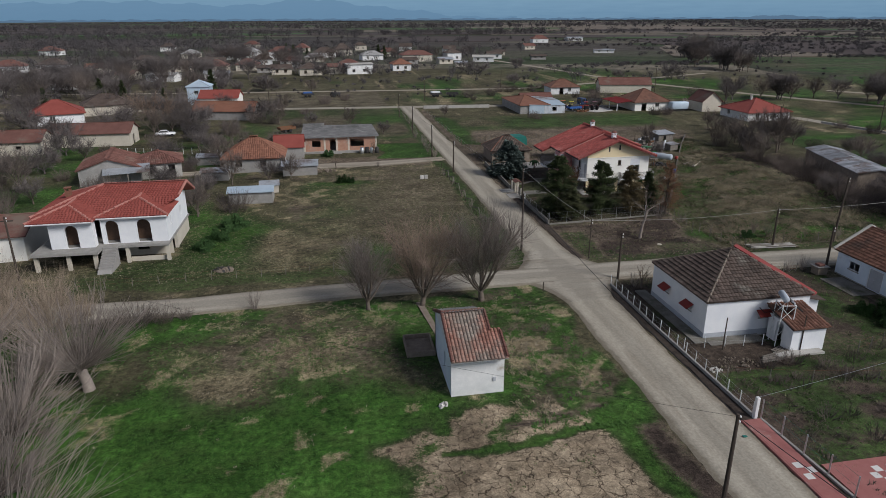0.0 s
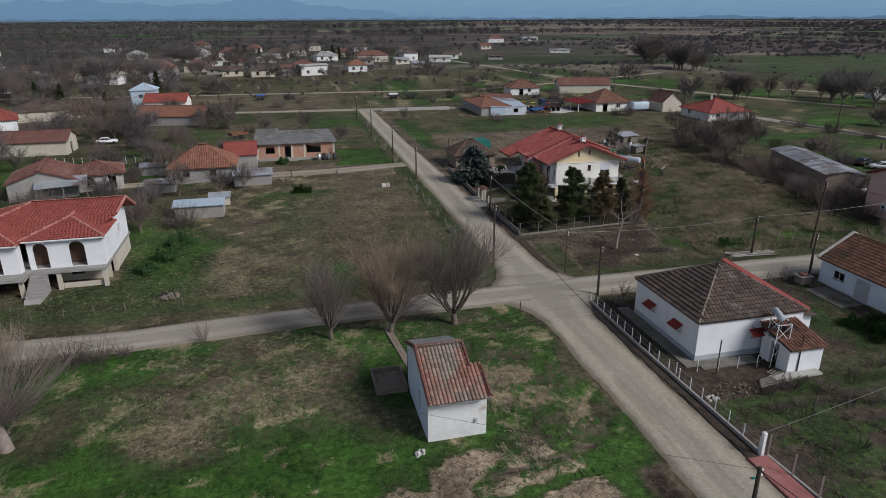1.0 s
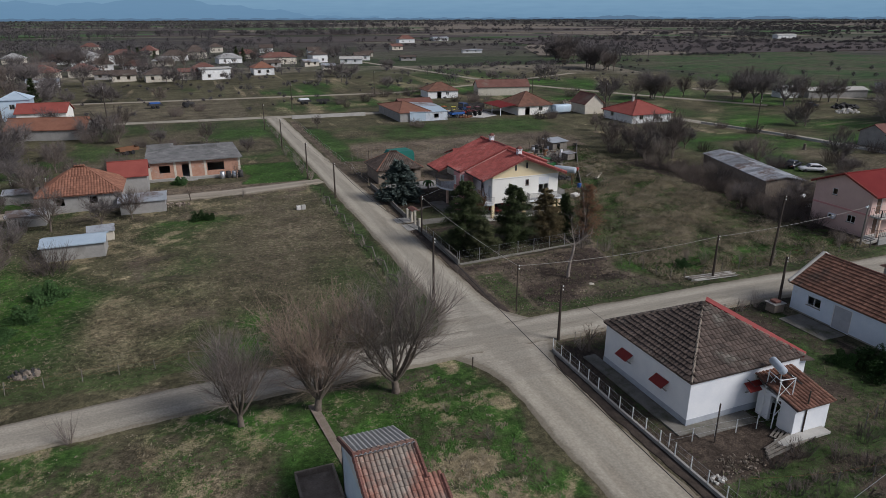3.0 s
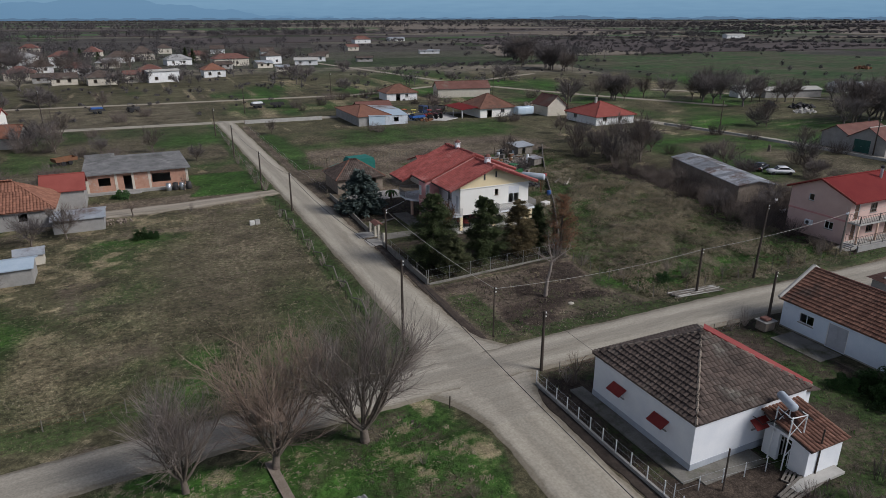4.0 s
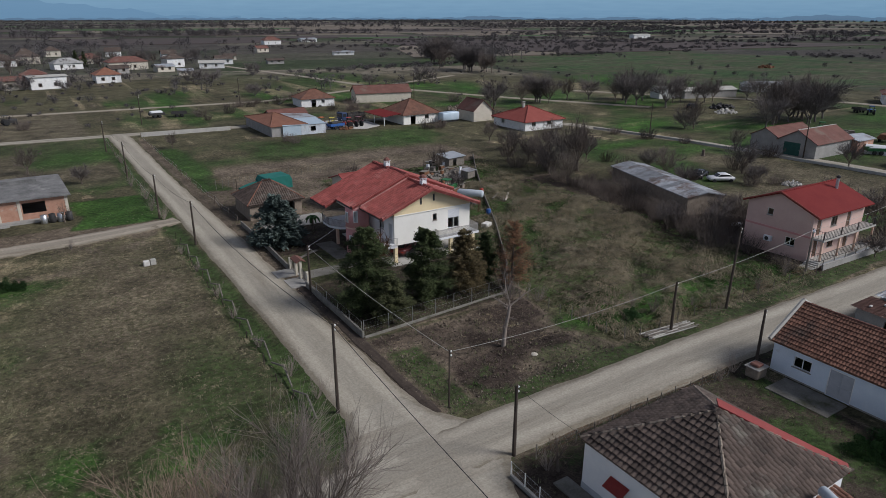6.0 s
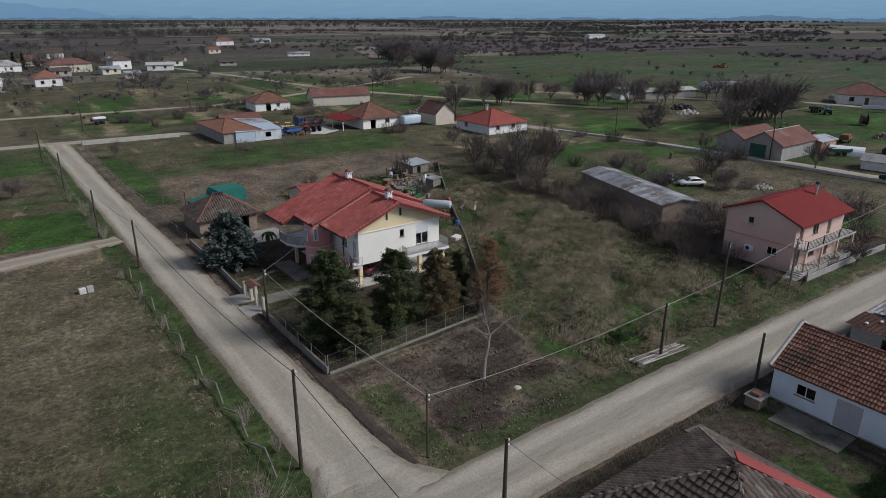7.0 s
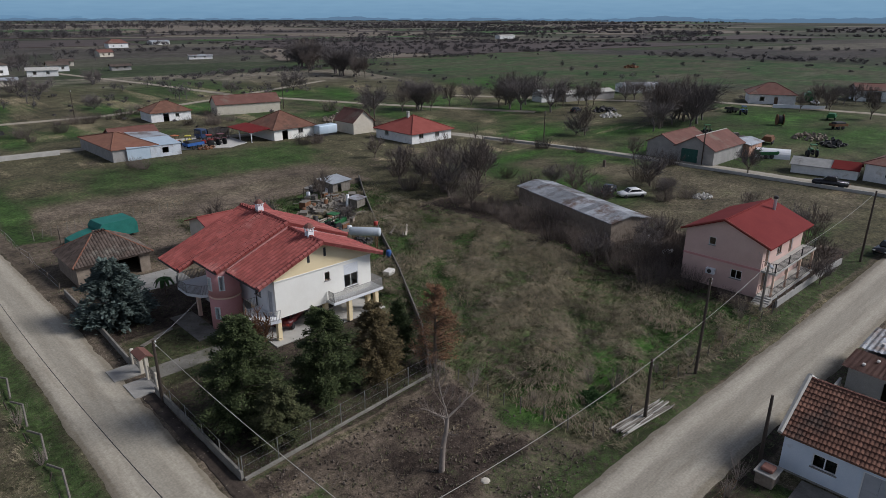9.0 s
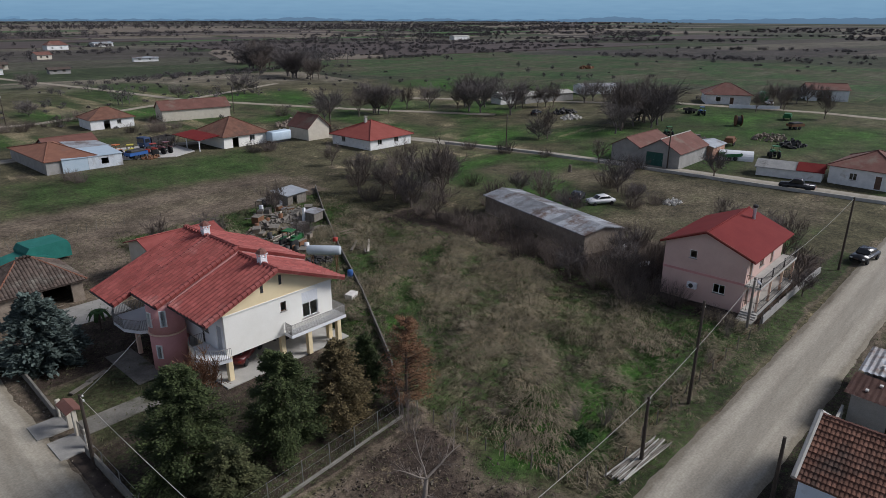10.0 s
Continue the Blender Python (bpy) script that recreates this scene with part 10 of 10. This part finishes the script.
part("roof", slab([(-1.2, -0.9, 1.32), (1.2, -0.9, 1.32), (1.2, 0.9, 1.5), (-1.2, 0.9, 1.5)], 0.05), tin, hut2)
for i in range(5):
    b = thing("beam", "long grey timber beam on the ground", "beam", 62.4 + i * 0.3, 113.6 - i * 0.5, 0.05 + 0.02 * i, 12 + 3 * i, "timber beams")
    part("timber", rounded(-2.4, 2.4, -0.09, 0.09, 0, 0.16, 0.02), grey_wood, b)
for i in range(16):
    b = thing("pole", "pale grey timber pole in a loose pile", "pole", 48.7 + 0.1 * (i % 5), 61.7 + 0.13 * (i % 8), 0.1 + 0.13 * (i // 8), -6 + 5 * math.sin(i * 2.3), "poles piled by the road")
    part("timber", rod([(-2.6 - 0.2 * math.sin(i), 0, 0), (2.5 + 0.2 * math.cos(i * 3), 0, 0.05)], [0.06, 0.045], 6), grey_wood if i % 3 else light_concrete, b)
for i in range(4):
    b = thing("board", "pale timber lying beside the lean-to", "board", 33.6 + 0.15 * i, 38.9 + 0.3 * i, 0.02 + 0.02 * i, 7 + 2 * i, "timber by the lean-to")
    part("plank", rounded(-2.3, 2.3, -0.08, 0.08, 0, 0.09, 0.01), grey_wood, b)
pal = thing("pallet", "grey wooden pallet beside the lean-to", "pallet", 33.9, 40.0, 0, 25)
for i in range(5):
    part("slat", boxes((-0.6, 0.6, -0.5 + i * 0.22, -0.37 + i * 0.22, 0.08, 0.11)), grey_wood, pal)
for x in (-0.55, 0, 0.5):
    part("runner", boxes((x, x + 0.08, -0.5, 0.5, 0, 0.08)), grey_wood, pal)
for i in range(4):
    d = thing("roll", "upright roll of wrapped material beside the brick house", "roll", 6.0 + i * 0.95, 125.2 + 0.1 * (i % 2), 0, 0, "rolls by the brick house")
    part("body", lathe([(0.36, 0), (0.4, 0.06), (0.4, 1.1), (0.2, 1.16)], 14), (steel, dark_metal)[i % 2], d, "", True)
for x, y, tt in ((79.4, 76.8, -20), (82.6, 80.8, 30)):
    d = thing("tank", "white cylindrical tank lying by the hedge", "tank", x, y, 0.4, tt)
    part("body", lathe([(0.1, -0.7), (0.22, -0.66), (0.26, -0.55), (0.26, 0.55), (0.22, 0.66), (0.1, 0.7)], 14), plastic_white, d, "", True).matrix_basis = pose(0, 0, 0, 0, 90, 0)
stump = thing("stump", "short dark tree stump in the meadow", "stump", 113.4, 107.2)
part("wood", lathe([(0.4, 0), (0.3, 0.2), (0.26, 1.2), (0.1, 1.3)], 9), bark, stump)
pit = thing("sheet_pile", "small teal plastic scrap on the road", "scrap", 24.4, 30.4, 0.12)
part("sheet", rounded(-0.14, 0.14, -0.1, 0.1, 0, 0.03, 0.01), teal_net, pit)
spool = thing("cable_drum", "rusty irrigation reel standing in a field", "reel", 186.0, 104.0, 0, 35)
for y_ in (-0.7, 0.7):
    part("flange", lathe([(0.3, -0.05), (1.35, -0.05), (1.35, 0.05), (0.3, 0.05)], 24), rust, spool).matrix_basis = pose(0, y_, 1.35, 90, 0, 0)
part("hose_coil", lathe([(0.9, -0.62), (1.05, -0.5), (1.05, 0.5), (0.9, 0.62)], 24), dark_metal, spool, "coiled black hose", True).matrix_basis = pose(0, 0, 1.35, 90, 0, 0)
part("drawbar", rod([(0.2, 0, 0.5), (3.6, 0, 0.4)], 0.07, 6), rust, spool)
trailer("rusty flat trailer beside the field", 190.0, 92.0, -30, rust, dark_metal)
trailer("dark trailer by the far lane", 200.0, 122.0, 60, dark_metal)
tractor("blue tractor by the far lane", 198.0, 118.0, 30, blue_paint)
trailer("green seed drill by the far lane", 205.0, 98.0, 10, green_paint, green_paint)
heap("dark scrap beside the farm road", 176.0, 148.0, 4.0, 60, 1.0, dark_metal, 31)
heap("pale rubble beside the farm road", 168.0, 141.0, 3.5, 60, 0.7, plaster_bits, 32)
heap("timber and scrap by the barns", 158.0, 104.0, 4.0, 60, 0.9, grey_wood, 33)
heap("brown rubble along the field edge", 172.0, 92.0, 5.0, 70, 0.7, stone_wall, 34)
heap("low ridge of scrap at the field edge", 166.0, 86.0, 4.0, 60, 0.8, dark_metal, 35)
heap("white sacks beside the shed", 186.0, 178.0, 2.5, 24, 0.9, plastic_white, 36)
heap("orange earth heaps on the green plain", 330.0, 232.0, 5.0, 40, 1.2, rust, 37)
heap("pale stones by the lane", 103.0, 178.0, 3.0, 40, 0.5, plaster_bits, 38)
heap("planks and scrap by the street", 112.0, 186.0, 5.0, 60, 1.0, stone_wall, 39)
poly = thing("poly_tunnel", "small pale polythene tunnel", "tunnel", 144.6, 90.0, 0, 20)
part("cover", prism([(2.0 * math.cos(a), 1.6 * math.sin(a)) for a in np.linspace(0, math.pi, 12)], -3, 3), plastic_white, poly)
gtank = thing("silo_tank", "grey-green cylindrical tank in the farmyard", "tank", 243.0, 116.0, 1.6, 20)
part("body", lathe([(0.2, -3), (1.5, -2.8), (1.6, -2.4), (1.6, 2.4), (1.5, 2.8), (0.2, 3)], 16), green_paint, gtank, "", True).matrix_basis = pose(0, 0, 0, 0, 90, 0)
greyvan = thing("caravan", "pale grey van body used as a shed", "shed", 96.0, 169.0, 0, 4)
part("body", rounded(-2.6, 2.6, -1.1, 1.1, 0.4, 2.4, 0.25, 2), blue_tin, greyvan, "", True)
part("base", boxes((-2.4, 2.4, -0.9, 0.9, 0, 0.4)), rubber, greyvan)
# stones and clods on the bare corner plot
bm = bmesh.new()
cr = random.Random(9)
for i in range(3200):
    x, y = cr.uniform(26.8, 43), cr.uniform(61.9, 74.4)
    s = cr.uniform(0.02, 0.06) if cr.random() < 0.8 else cr.uniform(0.05, 0.10)
    m = Matrix.Translation((x, y, float(sample(rise, x, y)) + 0.01)) @ Euler((cr.uniform(0, 3), cr.uniform(0, 3), cr.uniform(0, 3))).to_matrix().to_4x4()
    box(bm, -s, s, -s * 0.6, s * 0.6, -s * 0.4, s * 0.4, m)
tagged(part("clods", bm, surface("clods_and_stones", (0.060, 0.047, 0.037), (0.16, 0.13, 0.105), 2, 0.95, 0.2, vary=0.5)), "clods, stones and litter on bare earth", "stones", kind="stuff")
bm = bmesh.new()
for i in range(320):
    x, y = (cr.uniform(25.4, 27.0), cr.uniform(63, 112)) if i % 2 else (cr.uniform(26.5, 40), cr.uniform(61.2, 63.4))
    s = cr.uniform(0.02, 0.07)
    m = Matrix.Translation((x, y, 0.03)) @ Euler((cr.uniform(0, 3), cr.uniform(0, 3), cr.uniform(0, 3))).to_matrix().to_4x4()
    box(bm, -s, s, -s * 0.6, s * 0.6, -s * 0.4, s * 0.4, m)
tagged(part("clods", bm, stone_wall), "stones along the road verge", "stones", kind="stuff")


# junk yard behind the yellow house
jr = random.Random(91)
for x, y, n in ((56.5, 111.0, 7), (60.5, 118.0, 8), (62.5, 122.0, 6), (57.0, 117.5, 6), (65.0, 110.0, 5), (54.0, 106.0, 5), (63.0, 104.5, 4), (58.5, 114.0, 8), (61.5, 115.0, 7), (64.5, 121.0, 6), (55.5, 108.5, 6), (66.5, 122.5, 6)):
    tt = jr.uniform(0, 180)
    for i in range(n):
        b = thing("timber", "weathered timber in a loose stack on the earth", "timber", x + jr.gauss(0, 0.5), y + jr.gauss(0, 0.5), 0.03 + 0.11 * (i // 2), tt + jr.gauss(0, 14), "stacked timber")
        ln = jr.uniform(1.2, 2.6)
        part("beam", rounded(-ln, ln, -jr.uniform(0.06, 0.16), 0.08, 0, jr.uniform(0.07, 0.14), 0.01), jr.choice((grey_wood, grey_wood, stone_wall, beige_wall)), b)
for i in range(84):
    x, y = jr.uniform(51.5, 68), 0
    y = 100.5 + (x - 51.5) * 1.35 + jr.uniform(-2, 9)
    k = jr.randrange(4)
    if k == 0:
        b = thing("crate", "old wooden crate among the junk", "crate", x, y, 0, jr.uniform(0, 90), "crates in the yard")
        w, h = jr.uniform(0.4, 0.8), jr.uniform(0.4, 0.9)
        part("body", rounded(-w, w, -w * 0.7, w * 0.7, 0, h, 0.02), jr.choice((grey_wood, rust, stone_wall)), b)
        part("lid", rounded(-w - 0.05, w + 0.05, -w * 0.75, w * 0.75, h, h + 0.05, 0.01), grey_wood, b)
    elif k == 1:
        b = thing("drum", "rusty oil drum standing on the earth", "barrel", x, y, 0, 0, "drums in the yard")
        part("body", lathe([(0.02, 0), (0.29, 0), (0.29, 0.3), (0.31, 0.32), (0.29, 0.34), (0.29, 0.88), (0.02, 0.88)], 12), jr.choice((rust, dark_metal, rust, plastic_white)), b, "", True)
    elif k == 2:
        b = thing("sheet", "bent corrugated sheet thrown on the ground", "sheet", x, y, 0.12, jr.uniform(0, 180), "scrap sheets")
        bm = bmesh.new()
        top = []
        ln, wd = jr.uniform(0.7, 1.4), jr.uniform(0.4, 0.6)
        for j in range(13):
            u = -wd + 2 * wd * j / 12
            z = 0.04 * (j % 2) + 0.12 * abs(u)
            top.append((bm.verts.new((-ln, u, z)), bm.verts.new((ln, u, z + 0.15))))
        for q, r_ in zip(top, top[1:]):
            bm.faces.new((q[0], q[1], r_[1], r_[0]))
        bmesh.ops.solidify(bm, geom=bm.faces[:], thickness=0.012)
        part("sheet_metal", bm, jr.choice((tin, rust, block_wall)), b)
    else:
        b = thing("tyre", "worn black tyre lying on the ground", "tyre", x, y, 0, 0, "old tyres")
        part("tread", lathe([(0.2, 0.0), (0.34, 0.02), (0.36, 0.1), (0.34, 0.19), (0.2, 0.2), (0.17, 0.1), (0.2, 0.0)], 16), rubber, b, "", True)

# dark dry weeds in the kitchen garden and rough bushes by the pink house
weed = brush("dark dry weeds standing in the kitchen garden", 93, 1.0, 40, 3, 1.1, twig_dark, "weeds", "weeds", r=0.014, base=0.5)
put(weed, 40.0, 30.0, 0, 1, True, group="garden weeds")
for i in range(46):
    put(weed, jr.uniform(30, 48.5), jr.uniform(24.5, 40.0), jr.uniform(0, 360), jr.uniform(0.5, 1.2))
for x, y, s_ in ((72.4, 70.6, 0.8), (73.0, 73.6, 0.9), (72.0, 66.6, 0.5), (71.0, 65.0, 0.5), (78.6, 75.4, 0.9), (81.2, 76.2, 0.9), (83.6, 77.2, 0.8), (86.2, 76.0, 0.8), (76.0, 76.2, 1.0), (88.2, 72.2, 0.8), (75.8, 79.8, 1.1), (82.2, 83.6, 0.9), (85.0, 85.0, 0.9), (100.4, 88.6, 0.8), (104.0, 87.0, 0.7)):
    put(hb_, x, y, jr.uniform(0, 360), s_)
for x, y, s_ in ((82.6, 62.0, 0.5), (76.4, 77.6, 0.6), (101.6, 89.0, 0.6), (79.8, 79.4, 0.7)):
    put(bt[1], x, y, jr.uniform(0, 360), s_)

# rough bushes in the village yards
BUILT = ((-24, 76, 12), (-38, 76, 7), (-34, 112, 9), (-48, 146, 10), (-65, 138, 12), (-67, 179, 9), (-60, 195, 9), (-26, 178, 11), (-31, 205, 8), (-38, 212, 6), (-13, 116, 8), (-7, 122, 5), (-5, 110, 5), (-11, 94, 5), (2, 132, 10), (55, 180, 12), (60, 186, 8), (79, 217, 8), (101, 216, 11), (88, 175, 9), (108, 153, 9), (103, 168, 6), (134, 100, 11), (76, 172, 8))
placed = 0
while placed < 90:
    x, y = (jr.uniform(-75, 8), jr.uniform(88, 215)) if placed < 60 else (jr.uniform(40, 128), jr.uniform(160, 235))
    if any(math.hypot(x - a, y - b) < r for a, b, r in BUILT) or abs(y - 193 + 0.06 * x) < 7 or (y < 121 and x > -12):
        continue
    put(hb_, x, y, jr.uniform(0, 360), jr.uniform(0.5, 1.3))
    placed += 1

# ---- pieces: paving squares and roof tiles ----
pm = bpy.data.meshes.new("white_slab")
wb = boxes((-0.24, 0.24, -0.24, 0.24, 0, 0.012))
wb.to_mesh(pm)
wb.free()
pm.materials.append(white_paving)
footway = [o for o in scene.objects if o.name == "pavement"][0]
court = [o for o in scene.objects if o.name == "court"][0]
for par, x, y, z in ((footway, 25.75, 27.35, 0.13), (footway, 26.25, 26.85, 0.13), (footway, 25.75, 26.35, 0.13), (footway, 25.75, 22.0, 0.13), (court, 30.1, 26.3, 0.1), (court, 30.6, 25.8, 0.1), (court, 30.1, 25.3, 0.1), (court, 29.6, 25.8, 0.1), (court, 31.1, 26.3, 0.1), (court, 31.1, 25.3, 0.1)):
    ob = new("paving_slab", pm)
    ob.parent = par
    ob.location = (x, y, z)
n1 = tile_pieces(hut_roof, hut_front, 0.24, 0.34, old_tile, seed=3)
n2 = tile_pieces(hut_roof, hut_side, 0.24, 0.34, old_tile, seed=4)
west_face = hip_faces[3]
south_face = hip_faces[0]
tile_pieces(hip_roof, west_face, 0.31, 0.37, brown_tile_piece, seed=5, limit=150, roll=0.6, step=0.085)
tile_pieces(hip_roof, south_face, 0.31, 0.37, brown_tile_piece, seed=6, limit=150, roll=0.6, step=0.085)


def tile_rest(parent, poly, tw, tl, material, skip, seed):
    rr_ = random.Random(seed)
    sv, sf = tile_shape(tw, tl, 0.6, 0.085)
    o, u, v, nrm, cells = tile_cells(poly, tw, tl)
    verts, faces = [], []
    for a, b in cells[skip:]:
        k = len(verts)
        j = rr_.uniform(-0.015, 0.015)
        for x, y, z in sv:
            verts.append(tuple(o + u * (a + x) + v * (b + y + j) + nrm * (z + 0.02)))
        faces.extend([tuple(k + i for i in f) for f in sf])
    tagged(part("roof_tiles", raw_mesh("roof_tiles", verts, faces, material), material, parent), kind="stuff")


tile_rest(hip_roof, west_face, 0.31, 0.37, brown_tile, 150, 7)
tile_rest(hip_roof, south_face, 0.31, 0.37, brown_tile, 150, 8)
for f in (1, 2):
    tile_rest(hip_roof, hip_faces[f], 0.31, 0.37, brown_tile, 0, 9)
